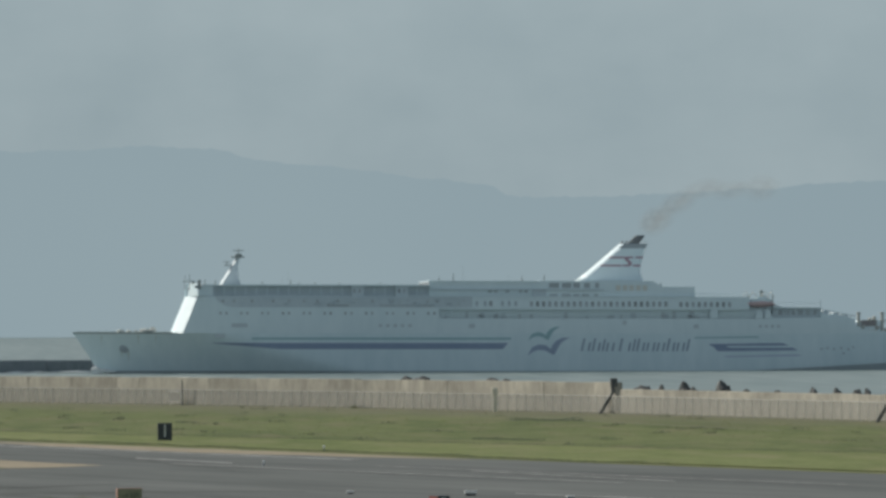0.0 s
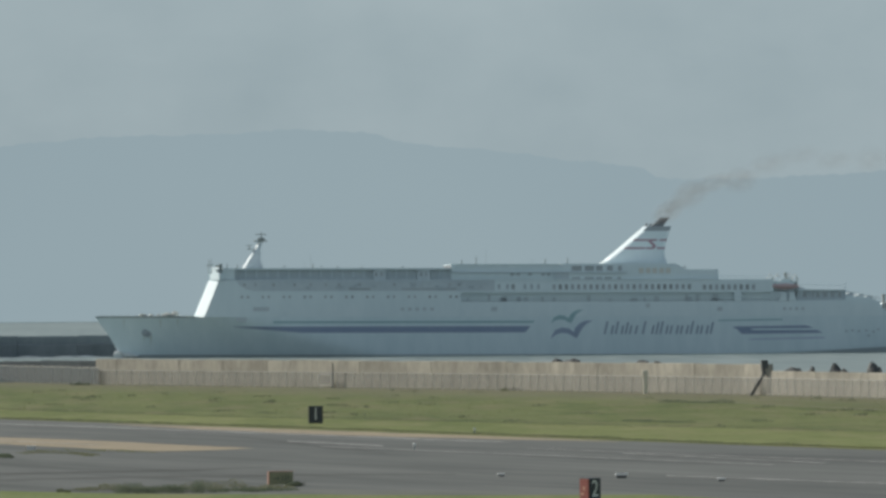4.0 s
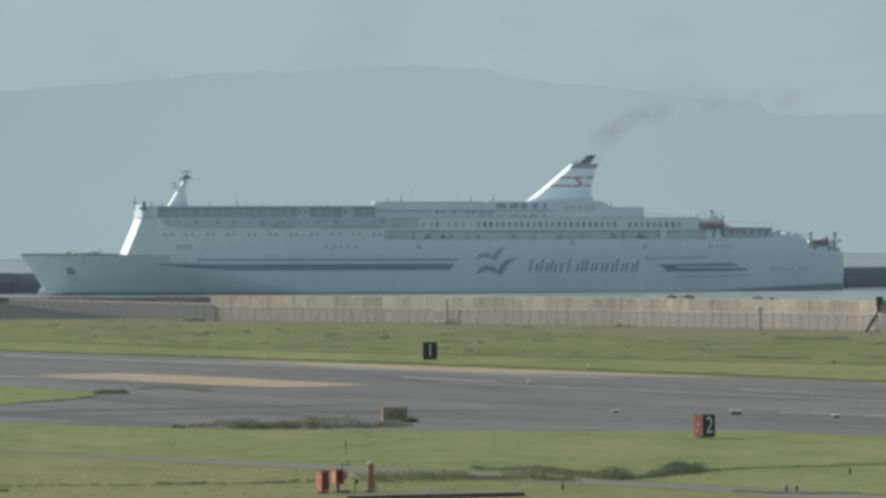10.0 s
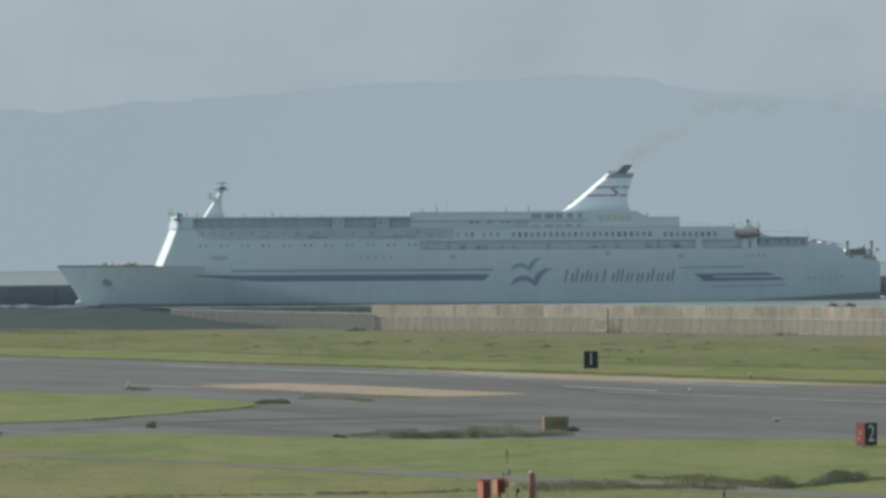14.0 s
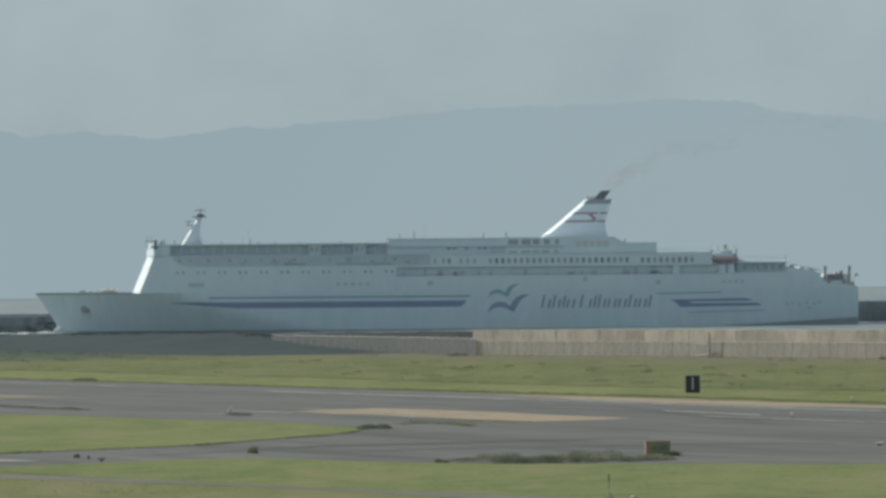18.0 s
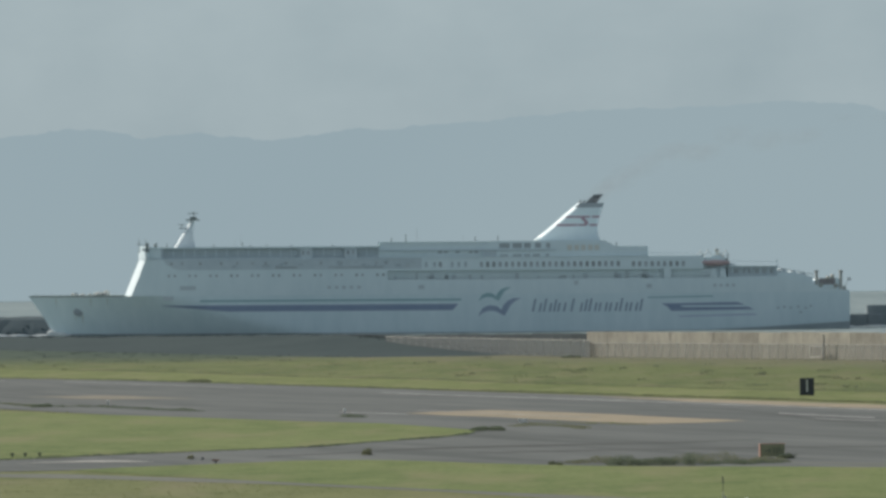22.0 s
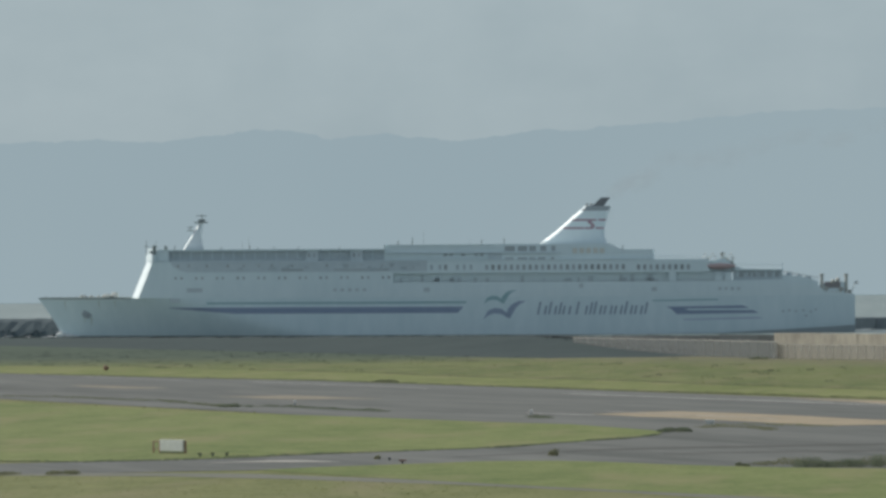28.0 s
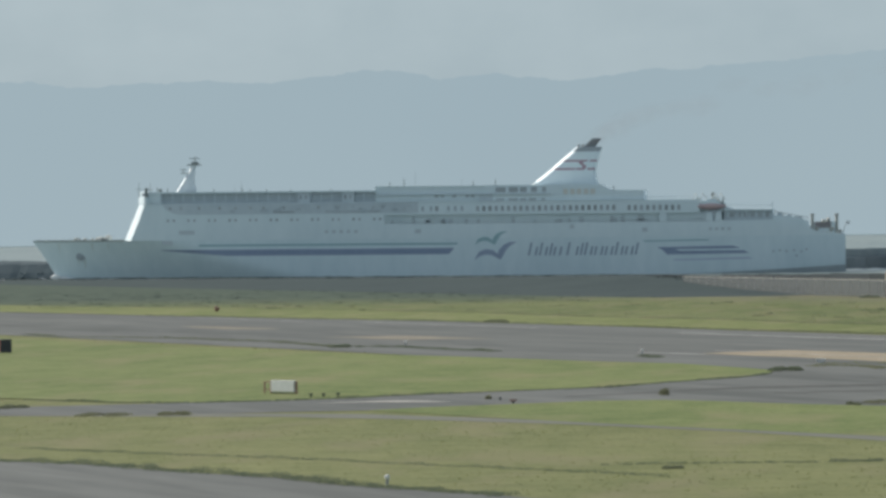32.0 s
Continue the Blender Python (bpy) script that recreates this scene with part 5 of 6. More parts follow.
def funnel_coat(outline, material, name):
    for s in (-1, 1):
        bm = bmesh.new()
        vs = []
        for x, z in outline:
            hb = 3.6 - (z - 22.3) / 9.3 * 0.5
            vs.append(bm.verts.new((x, s * (hb + 0.06), z)))
        bm.faces.new(vs)
        r = bmesh.ops.extrude_face_region(bm, geom=bm.faces[:])
        for v in r["geom"]:
            if isinstance(v, bmesh.types.BMVert):
                v.co.y -= s * 0.1
        part(name, bm, material, funnel)


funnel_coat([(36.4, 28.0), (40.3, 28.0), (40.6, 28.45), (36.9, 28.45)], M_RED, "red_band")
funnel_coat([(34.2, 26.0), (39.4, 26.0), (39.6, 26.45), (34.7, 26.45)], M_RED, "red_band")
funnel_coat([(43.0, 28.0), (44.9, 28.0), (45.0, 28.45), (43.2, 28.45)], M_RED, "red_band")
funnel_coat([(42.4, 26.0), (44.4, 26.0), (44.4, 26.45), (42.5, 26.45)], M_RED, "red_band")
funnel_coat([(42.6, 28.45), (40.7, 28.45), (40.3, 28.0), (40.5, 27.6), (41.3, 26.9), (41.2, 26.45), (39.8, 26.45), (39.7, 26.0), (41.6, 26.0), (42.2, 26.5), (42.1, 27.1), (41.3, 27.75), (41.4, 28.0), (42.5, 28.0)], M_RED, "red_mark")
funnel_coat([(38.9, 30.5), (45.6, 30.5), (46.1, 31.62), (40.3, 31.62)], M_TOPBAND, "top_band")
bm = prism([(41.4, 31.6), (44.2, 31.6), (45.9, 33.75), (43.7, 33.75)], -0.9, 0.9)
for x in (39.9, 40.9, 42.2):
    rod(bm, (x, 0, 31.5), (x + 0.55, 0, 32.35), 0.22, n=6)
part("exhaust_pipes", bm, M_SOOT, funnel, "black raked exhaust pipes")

# aft decks
part("aft_house", boxes((70.5, 76.4, -B + 2.2, B - 2.2, 15.3, 17.9)), M_WHITE, ferry)
part("aft_roof", boxes((56.9, 69.0, -B + 0.3, B - 0.3, 17.9, 18.1)), M_WHITE, ferry)
part("aft_house", boxes((57.0, 70.5, -B + 0.5, B - 0.5, 18.1, 18.35)), M_WHITE, ferry)
bm = bmesh.new()
lump(bm, (73.2, -B + 0.6, 16.75), (3.6, 1.3, 0.8), 11, 0.06, 3)
boat = part("lifeboat", bm, M_BOAT, ferry, "orange-red lifeboat")
part("canopy", boxes((71.0, 75.6, -B + 0.0, -B + 1.4, 17.3, 18.05), (72.4, 74.8, -B + 0.2, -B + 1.2, 18.0, 18.5)), M_WHITE, boat)
for x in (70.2, 76.3):
    bm = bmesh.new()
    rod(bm, (x, -B + 0.3, 15.3), (x, -B + 0.3, 18.9), 0.14)
    part("davit", bm, M_DECK, ferry)
bm = bmesh.new()
rod(bm, (73.8, -B + 2.2, 17.8), (73.8, -B + 2.2, 19.7), 0.35, 0.2)
rod(bm, (73.8, -B + 2.2, 19.3), (77.0, -B + 2.2, 16.8), 0.16, 0.12)
lump(bm, (73.8, -B + 2.2, 19.7), (0.5, 0.5, 0.5), 3, 0.1, 2)
part("crane_post", bm, M_DECK, ferry)
for x0, x1 in ((68.8, 70.6), (70.6, 72.4), (73.4, 75.4), (75.0, 76.8)):
    bm = bmesh.new()
    rod(bm, (x0, -B + 0.25, 18.3), ((x0 + x1) / 2, -B + 0.25, 19.9), 0.07, n=5)
    rod(bm, ((x0 + x1) / 2, -B + 0.25, 19.9), (x1, -B + 0.25, 18.3), 0.07, n=5)
    part("boat_frame", bm, M_LOUVRE, ferry)
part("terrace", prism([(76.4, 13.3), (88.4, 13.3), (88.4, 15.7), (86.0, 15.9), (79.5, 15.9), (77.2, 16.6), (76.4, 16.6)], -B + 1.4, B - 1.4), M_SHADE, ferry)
for s in (-1, 1):
    for x in (78.4, 80.1, 81.8, 83.5, 85.2, 86.9):
        part("terrace_window", boxes((x - 0.55, x + 0.55, s * (B - 1.4), s * (B - 1.34), 14.1, 15.1)), M_WINDOW, ferry)
    part("terrace_edge", boxes((76.5, 88.6, s * (B - 1.1) - 0.5, s * (B - 1.1) + 0.5, 15.6, 15.78)), M_SHADE_LIGHT, ferry)
bm = bmesh.new()
for x in (77.5, 79.8, 82, 84.3, 86.4, 88.3):
    rod(bm, (x, -B + 0.5, 14.2), (x, -B + 0.5, 15.9), 0.1, n=5)
rod(bm, (76.5, -B + 0.5, 15.95), (88.6, -B + 0.5, 15.8), 0.16, n=6)
rod(bm, (76.8, -B + 0.5, 17.2), (88.2, -B + 0.5, 16.9), 0.07, n=5)
rod(bm, (88.3, -B + 0.5, 15), (88.3, -B + 0.5, 17.7), 0.09, n=5)
rod(bm, (57, -B + 0.5, 19.3), (76, -B + 0.5, 19.0), 0.06, n=5)
for i in range(12):
    x = 57 + 1.7 * i
    rod(bm, (x, -B + 0.5, 18), (x, -B + 0.5, 19.3), 0.04, n=4)
part("aft_railing", bm, M_WHITE, ferry)
bm = bmesh.new()
for x, w, h in ((90.0, 1.2, 15.2), (92.4, 1.1, 14.7), (94.6, 1.5, 14.2)):
    box(bm, x - w / 2, x + w / 2, -B + 2.2, B - 2.2, 13, h)
part("winch_gear", bm, M_SHADE, ferry)
part("stern_bulwark", prism([(88.4, 13.3), (88.4, 14.5), (91.5, 14.3), (94.5, 13.9), (97.0, 12.9), (97.0, 11.6), (95.6, 12.2), (92.5, 12.9)], -B + 0.5, B - 0.5), M_WHITE, ferry)
bm = bmesh.new()
for k in range(9):
    x = 88.8 + 1.0 * k
    rod(bm, (x, -B + 0.55, 13.6), (x, -B + 0.55, 15.4 - 0.2 * k), 0.05, n=4)
rod(bm, (88.6, -B + 0.55, 15.4), (97, -B + 0.55, 13.8), 0.06, n=4)
part("stern_railing", bm, M_DECK, ferry)
for x, z in ((99.0, 11.2), (100.6, 12.9), (101.8, 13.3), (102.6, 11.0), (104.6, 10.4)):
    bm = bmesh.new()
    lump(bm, (x, -B + 0.9, z), (0.55, 0.5, 0.5), int(x), 0.25, 2)
    part("mooring_gear", bm, M_GEAR, ferry)
for x in (97.9, 103.8):
    bm = bmesh.new()
    rod(bm, (x, -B + 1.2, 9.8), (x, -B + 1.2, 14.5), 0.40, n=10)
    rod(bm, (x, -B + 1.2, 14.2), (x, -B + 1.2, 14.75), 0.52, n=10)
    part("stern_post", bm, M_GEAR, ferry)
part("stern_ramp", boxes((98.5, 102.4, -B + 0.95, B - 0.95, 11.3, 12.8)), M_RAMP, ferry, "raised dark brown stern ramp")
part("stern_fairlead", boxes((97.4, 99.0, -B + 0.9, -B + 1.3, 10.2, 11.0)), M_DECK, ferry)
for x in (100.4, 101.4, 102.3, 104.0):
    part("stern_bollard", boxes((x - 0.25, x + 0.25, -B + 0.5, -B + 1.0, 9.6, 10.5)), M_LOUVRE, ferry)
part("stern_house", prism([(97, 9.6), (104.5, 9.6), (104.0, 12.2), (103.8, 12.8), (98.6, 12.8), (97, 11.5)], -B + 1.1, B - 1.1), M_WHITE, ferry)
bm = bmesh.new()
rod(bm, (105.2, 0, 9.8), (106.2, 0, 12.6), 0.08, n=5)
part("flag_staff", bm, M_DECK, ferry)
part("flag", boxes((106.15, 107.0, -0.05, 0.05, 12.2, 13.0)), M_SIGNWHITE, ferry, "small white ensign")
for x, z0, z1 in ((-42, 21.3, 22.6), (-49, 21.3, 22.1), (-40, 21.3, 21.9), (-36, 21.3, 22.0), (-2, 22.2, 24.2), (-5.5, 22.2, 23.4), (15, 22.2, 23.6), (20.5, 22.3, 23.9), (49.5, 20.9, 22.0), (-60.5, 21.3, 22.4), (-63, 21.3, 22.6), (-30, 21.3, 21.9), (-20, 21.3, 21.9)):
    bm = bmesh.new()
    rod(bm, (x, -6, z0), (x, -6, z1), 0.16, 0.1, 6)
    part("vent_post", bm, M_DECK, ferry)
for x, z1, r in ((-42.5, 24.6, 0.03), (-44.0, 23.4, 0.03), (0.6, 26.0, 0.04), (12.0, 24.0, 0.03)):
    bm = bmesh.new()
    rod(bm, (x, -4, 21.3), (x, -4, z1), r, r * 0.6, 5)
    part("whip_aerial", bm, M_DECK, ferry, "thin grey whip aerial")
# bow wave
bm = bmesh.new()
for i in range(5):
    lump(bm, (-89.6 + i * 1.0, -0.5 - half_beam(-89 + i * 1.0, 0.1), 0.1), (0.9, 0.6, 1.35 - i * 0.26), i + 70, 0.4, 2)
part("bow_wave", bm, M_FOAM, ferry, "white bow wave")


# ---- things on the airfield ----
def glyph(text, size, material, parent, at, name="numeral"):
    cu = bpy.data.curves.new(name, "FONT")
    cu.body, cu.size, cu.extrude = text, size, 0.006
    cu.align_x, cu.align_y = "CENTER", "CENTER"
    tmp = bpy.data.objects.new(name, cu)
    scene.collection.objects.link(tmp)
    bpy.context.view_layer.update()
    me = bpy.data.meshes.new_from_object(tmp)
    bpy.data.objects.remove(tmp)
    me.materials.clear()
    me.materials.append(material)
    ob = new(name, me)
    ob.parent, ob.matrix_basis = parent, at
    return ob


def distance_sign(name, label, at, width, height, digit, side_red, leg=0.08, thick=0.3):
    """A box sign on short legs with a black face; some carry a red side face."""
    st = holder(name, label, "airfield sign", at)
    bm = bmesh.new()
    box(bm, -width / 2, width / 2, -thick / 2, thick / 2, leg, height, 0.015)
    part("cabinet", bm, M_SIGNBLACK, st)
    for x in (-width * 0.36, width * 0.36):
        part("leg", boxes((x - 0.03, x + 0.03, -0.05, 0.05, 0, leg + 0.01)), M_STEEL, st)
    if digit:
        glyph(digit, height * 0.84, M_SIGNWHITE, st, pose(0, -thick / 2 - 0.008, height * 0.54, 90) @ Matrix.Diagonal((0.86, 1.16, 1, 1)))
    if side_red:
        bm = boxes((-0.02, 0.0, -thick / 2 + 0.02, thick / 2 - 0.02, leg + 0.03, height - 0.03))
        part("side_face", bm, M_SIGNRED, st, "red side face", pose(-width / 2 - 0.001, 0, 0))
        part("side_mark", boxes((-0.03, -0.005, -0.06, 0.06, height * 0.50, height * 0.66), (-0.03, -0.005, 0.02, 0.2, height * 0.3, height * 0.4)), M_SIGNEDGE, st, at=pose(-width / 2, 0, 0))
    return st


distance_sign("distance_sign", "black upright distance sign with a white numeral one", pose(14.6, 358.3, 0, rz=2), 1.0, 1.30, "1", False)
distance_sign("distance_sign", "black upright sign with a white numeral two and red side", pose(20.07, 211.5, 0, rz=30), 0.60, 1.02, "2", True, thick=0.66)
distance_sign("distance_sign", "dark sign cabinet with a red side, seen from behind", pose(-61.2, 346, 0, rz=20), 0.80, 0.98, "", True, thick=0.62)

# yellow guidance sign among weeds
st = holder("guidance_sign", "low faded yellow guidance sign standing in weeds", "airfield sign", pose(7.93, 234.6, 0, rz=8))
bm = bmesh.new()
box(bm, -0.56, 0.56, -0.12, 0.12, 0.08, 0.66, 0.02)
part("cabinet", bm, M_SIGNYELLOW, st)
# Pink strips put the sun on the left and top edges into colour.
part("edge_frame", boxes((-0.6, -0.552, -0.13, 0.13, 0.08, 0.67)), M_SIGNEDGE, st, "pink edge strip toned as sunlit")
part("edge_frame", boxes((-0.6, 0.58, -0.13, 0.13, 0.658, 0.69)), M_SIGNEDGE, st, "pink edge strip toned as sunlit")
for x in (-0.42, 0.42):
    part("leg", boxes((x - 0.03, x + 0.03, -0.04, 0.04, 0, 0.09)), M_STEEL, st)
for x0, x1, z0, z1 in ((-0.36, -0.12, 0.33, 0.38), (-0.17, -0.11, 0.27, 0.44), (0.05, 0.10, 0.24, 0.5), (0.18, 0.24, 0.24, 0.5), (0.30, 0.36, 0.3, 0.5)):
    part("faded_mark", boxes((x0, x1, -0.129, -0.118, z0, z1)), M_FADED, st)

# white board in its frame
st = holder("board_sign", "white rectangular board on a low dark steel frame", "airfield sign", pose(-30.62, 252.7, 0, rz=-42))
bm = bmesh.new()
box(bm, -0.88, 0.88, -0.1, 0.06, 0.14, 0.70, 0.02)
part("board", bm, M_SIGNWHITE, st)
for x in (-0.98, 0.96):
    part("post", boxes((x - 0.03, x + 0.03, -0.05, 0.05, 0, 0.66)), M_RUST, st)
part("side_frame", boxes((-1.5, -0.98, -0.03, 0.03, 0.58, 0.63), (-1.5, -1.43, -0.03, 0.03, 0, 0.63), (-1.5, -0.98, -0.03, 0.03, 0.22, 0.26)), M_RUST, st)
part("base_rail", boxes((-0.9, 0.9, -0.05, 0.05, 0.02, 0.10)), M_DARKSTEEL, st)


def edge_light(at, size, label, foot=M_DARKSTEEL):
    st = holder("edge_light", label, "runway light", at, "lights on the runway")
    w = 0.30 * size
    part("housing", boxes((-w, w, -0.16, 0.16, 0.15 * size, 0.24 * size)), M_SIGNWHITE, st)
    part("base", boxes((-w * 0.8, w * 0.8, -0.12, 0.12, 0, 0.11 * size)), foot, st)
    for x in (-w * 0.7, w * 0.7):
        bm = bmesh.new()
        rod(bm, (x, 0, 0.05 * size), (x, 0, 0.17 * size), 0.03, n=6)
        part("leg", bm, M_STEEL, st)
    return st


edge_light(pose(24.3, 240.4, 0.02), 0.95, "low white approach light on short legs")
edge_light(pose(18.9, 244.6, 0.02), 0.55, "small low white runway light fitting")
edge_light(pose(28.4, 234.9, 0.02), 0.6, "small low white runway light fitting")
edge_light(pose(-4.5, 298.9, 0.03), 0.9, "low white light fitting beside the sand", M_SIGNWHITE)


def globe_light(at, label):
    st = holder("globe_light", label, "runway light", at)
    bm = bmesh.new()
    rod(bm, (0, 0, 0), (0, 0, 0.22), 0.05, n=8)
    part("stem", bm, M_STEEL, st)
    bm = bmesh.new()
    lump(bm, (0, 0, 0.26), (0.085, 0.085, 0.09), 1, 0.02, 2)
    part("globe", bm, M_SIGNWHITE, st)


globe_light(pose(-16.2, 323.2, 0.02), "small white runway edge light on a stem")
globe_light(pose(-34.4, 355.3, 0.02), "small white runway edge light on a stem")
globe_light(pose(-16.3, 161.6, 0.012), "small white edge light on the apron")
globe_light(pose(23.6, 327.6, 0.046), "small white runway edge light on a stem")
globe_light(pose(17.6, 292.6, 0.02), "small white runway edge light on a stem")

bm = bmesh.new()
lump(bm, (0, 0, 0.3), (0.28, 0.2, 0.26), 4, 0.2, 2)
rod(bm, (0, 0, 0), (0, 0, 0.3), 0.05)
thing("marker_lamp", bm, M_RUST, "small dull brown-orange marker lamp in the far grass", "marker", at=pose(-69.3, 516, 0))

# instrument group in the near grass
def cabinet(at, w, h, leg, label):
    st = holder("equipment_cabinet", label, "cabinet", at)
    bm = bmesh.new()
    box(bm, -w / 2, w / 2, -w / 2, w / 2, leg, h, 0.015)
    part("body", bm, M_ORANGE, st)
    # Darker red door puts the unlit front's shade into the colour.
    part("door", boxes((-w / 2 + 0.03, w / 2 - 0.03, -w / 2 - 0.014, -w / 2 - 0.002, leg + 0.05, h - 0.04)), M_SIGNRED, st)
    part("lid", boxes((-w / 2 - 0.015, w / 2 + 0.015, -w / 2 - 0.03, w / 2 + 0.015, h, h + 0.025)), M_SIGNRED, st)
    part("stand", boxes((-0.14, 0.14, -0.12, 0.12, 0, 0.05), (-0.035, 0.035, -0.035, 0.035, 0.04, leg + 0.01)), M_DARKSTEEL, st)
    part("handle", boxes((w * 0.3, w * 0.36, -w / 2 - 0.035, -w / 2 - 0.012, h * 0.5, h * 0.66)), M_DARKSTEEL, st)
    return st


cabinet(pose(3.27, 168.0, 0, rz=34), 0.32, 0.73, 0.08, "orange-red equipment cabinet standing in grass")
cabinet(pose(3.79, 168.7, 0, rz=24), 0.30, 0.74, 0.25, "smaller orange-red equipment cabinet on a dark stand")
st = holder("red_drum", "tall red instrument cylinder on a concrete foot", "instrument", pose(4.87, 168.5, 0))
bm = bmesh.new()
rod(bm, (0, 0, 0.08), (0, 0, 0.42), 0.125, n=16)
part("lower_drum", bm, M_DRUM, st)
bm = bmesh.new()
rod(bm, (0, 0, 0.42), (0, 0, 0.46), 0.135, n=16)
rod(bm, (0, 0, 0.46), (0, 0, 0.95), 0.112, 0.105, n=16)
part("upper_drum", bm, M_DRUM, st)
# White top piece stands for the highlight at the drum's upper left.
bm = bmesh.new()
rod(bm, (-0.02, 0, 0.94), (-0.02, 0, 1.0), 0.085, 0.05, n=12)
part("cap", bm, M_SIGNWHITE, st)
part("foot", boxes((-0.2, 0.2, -0.2, 0.2, 0, 0.09)), M_CONCRETE, st)
bm = bmesh.new()
rod(bm, (0.17, -0.02, 0), (0.17, -0.02, 0.4), 0.02, n=6)
part("conduit", bm, M_STEEL, st)
st = holder("weather_pole", "thin instrument pole with dark top and side arms", "instrument pole", pose(4.05, 168.4, 0))
bm = bmesh.new()
rod(bm, (0, 0, 0), (0, 0, 1.25), 0.014, n=8)
part("pole", bm, M_STEEL, st)
bm = bmesh.new()
rod(bm, (0, 0, 1.25), (0, 0, 1.5), 0.009, n=8)
rod(bm, (0, 0, 1.5), (0, 0, 1.74), 0.022, 0.018, n=8)
part("aerial", bm, M_DARKSTEEL, st)
part("arm", boxes((-0.16, 0.12, -0.02, 0.02, 0.9, 0.93), (-0.17, -0.12, -0.03, 0.03, 0.8, 1.0), (0.04, 0.11, -0.03, 0.03, 0.93, 1.08)), M_STEEL, st)
part("junction_box", boxes((-0.07, 0.04, -0.06, 0.04, 0.46, 0.68)), M_RUST, st)
part("foot", boxes((-0.14, 0.14, -0.12, 0.12, 0, 0.07)), M_DARKSTEEL, st)
st = holder("gauge_post", "short post with a white instrument head", "instrument", pose(4.36, 168.6, 0))
bm = bmesh.new()
rod(bm, (0, 0, 0), (0, 0, 0.4), 0.018, n=6)
part("post", bm, M_DARKSTEEL, st)
bm = bmesh.new()
lump(bm, (-0.09, 0, 0.5), (0.06, 0.06, 0.12), 2, 0.05, 2)
part("head", bm, M_SIGNWHITE, st)
part("box", boxes((0.0, 0.1, -0.04, 0.04, 0.28, 0.42)), M_DARKSTEEL, st)
bm = bmesh.new()
prism([(3.95, 163.3), (9.75, 164.8), (9.75, 165.6), (3.95, 164.2)], 0, 0.13, "z", bm)
thing("drain_kerb", bm, M_KERB, "long low dark drain kerb in the grass", "kerb")
bm = prism([(6.58, 166.7), (7.2, 166.95), (7.2, 168.0), (6.58, 167.8)], 0, 0.05, "z")
thing("drain_cover", bm, M_KERB, "small dark drain cover in the grass", "drain cover")
for x, y in ((11.3, 169.4), (18.4, 165.8), (18.75, 165.9), (22.0, 178)):
    bm = bmesh.new()
    rod(bm, (0, 0, 0), (0, 0, 0.22), 0.05, 0.03, 7)
    thing("stake", bm, M_DARKSTEEL, "small dark stake in the grass", "stake", "stakes in the grass", at=pose(x, y, 0))
bm = boxes((-0.03, 0.03, -0.03, 0.03, 0, 0.2), (-0.1, -0.05, -0.03, 0.03, 0.12, 0.26), (0.05, 0.1, -0.03, 0.03, 0.12, 0.26), (-0.1, 0.1, -0.03, 0.03, 0.1, 0.13))
thing("stake", bm, M_SIGNWHITE, "small white forked stake in the grass", "stake", at=pose(18.6, 167.5, 0))
for x, y in ((-28.6, 247.0), (-28.0, 247.2), (-27.3, 247.3)):
    bm = boxes((-0.04, 0.04, -0.04, 0.04, 0, 0.2), (-0.1, 0.1, -0.05, 0.05, 0.17, 0.22))
    thing("stake", bm, M_DARKSTEEL, "small dark stake beside the taxiway", "stake", "stakes in the grass", at=pose(x, y, 0))


# ---- weeds ----
def leaf_cloud(bm, centre, size, count, rnd, leaf=0.12):
    """Many small leaves in an uneven heap."""
    for _ in range(count):
        while True:
            p = Vector((rnd.uniform(-1, 1), rnd.uniform(-1, 1), rnd.uniform(0, 1)))
            if p.length < 1:
                break
        p = Vector((p.x * size[0], p.y * size[1], p.z * size[2])) + Vector(centre)
        d = Vector((rnd.uniform(-1, 1), rnd.uniform(-1, 1), rnd.uniform(0.1, 1.4))).normalized() * leaf * rnd.uniform(0.6, 1.6)
        w = Vector((-d.y, d.x, rnd.uniform(-0.03, 0.03))).normalized() * leaf * 0.35
        a, b, c = bm.verts.new(p - w), bm.verts.new(p + w), bm.verts.new(p + d)
        bm.faces.new((a, b, c))


rnd = random.Random(21)


def shrub(x, y, w, h, label, depth=None, count=None, mat=None):
    bm = bmesh.new()
    for i in range(max(2, int(w * 3))):
        k = rnd.uniform(-1, 1)
        leaf_cloud(bm, (k * w * 0.5, rnd.uniform(-0.5, 0.5) * (depth or w), 0), (w * 0.28, (depth or w) * 0.5, h * (1 - 0.6 * abs(k)) * rnd.uniform(0.6, 1.0)), (count or 150) * 4, rnd, 0.07)
    for i in range(5):
        rod(bm, (rnd.uniform(-w, w) * 0.3, 0, -0.02), (rnd.uniform(-w, w) * 0.4, 0, h * 0.6), 0.02, 0.008, 4)
    thing("shrub", bm, mat or M_WEED, label, "shrub", at=pose(x, y, 0))


shrub(-6.0, 284, 1.7, 0.42, "dark low shrub at the tip of the lawn", 2, 260, M_BUSH)
shrub(15.95, 181.0, 1.7, 0.56, "dark rounded shrub beside the service road", 2, 300, M_BUSH)
shrub(8.72, 233.8, 0.95, 0.36, "dark weeds beside the yellow sign", 1, 260, M_BUSH)
shrub(-38.5, 352.0, 1.6, 0.3, "dark shrub at the runway edge", 3, 200, M_BUSH)
shrub(-32.3, 226, 1.4, 0.22, "low dry weeds at the taxiway edge", 2, 70, M_DRYWEED)
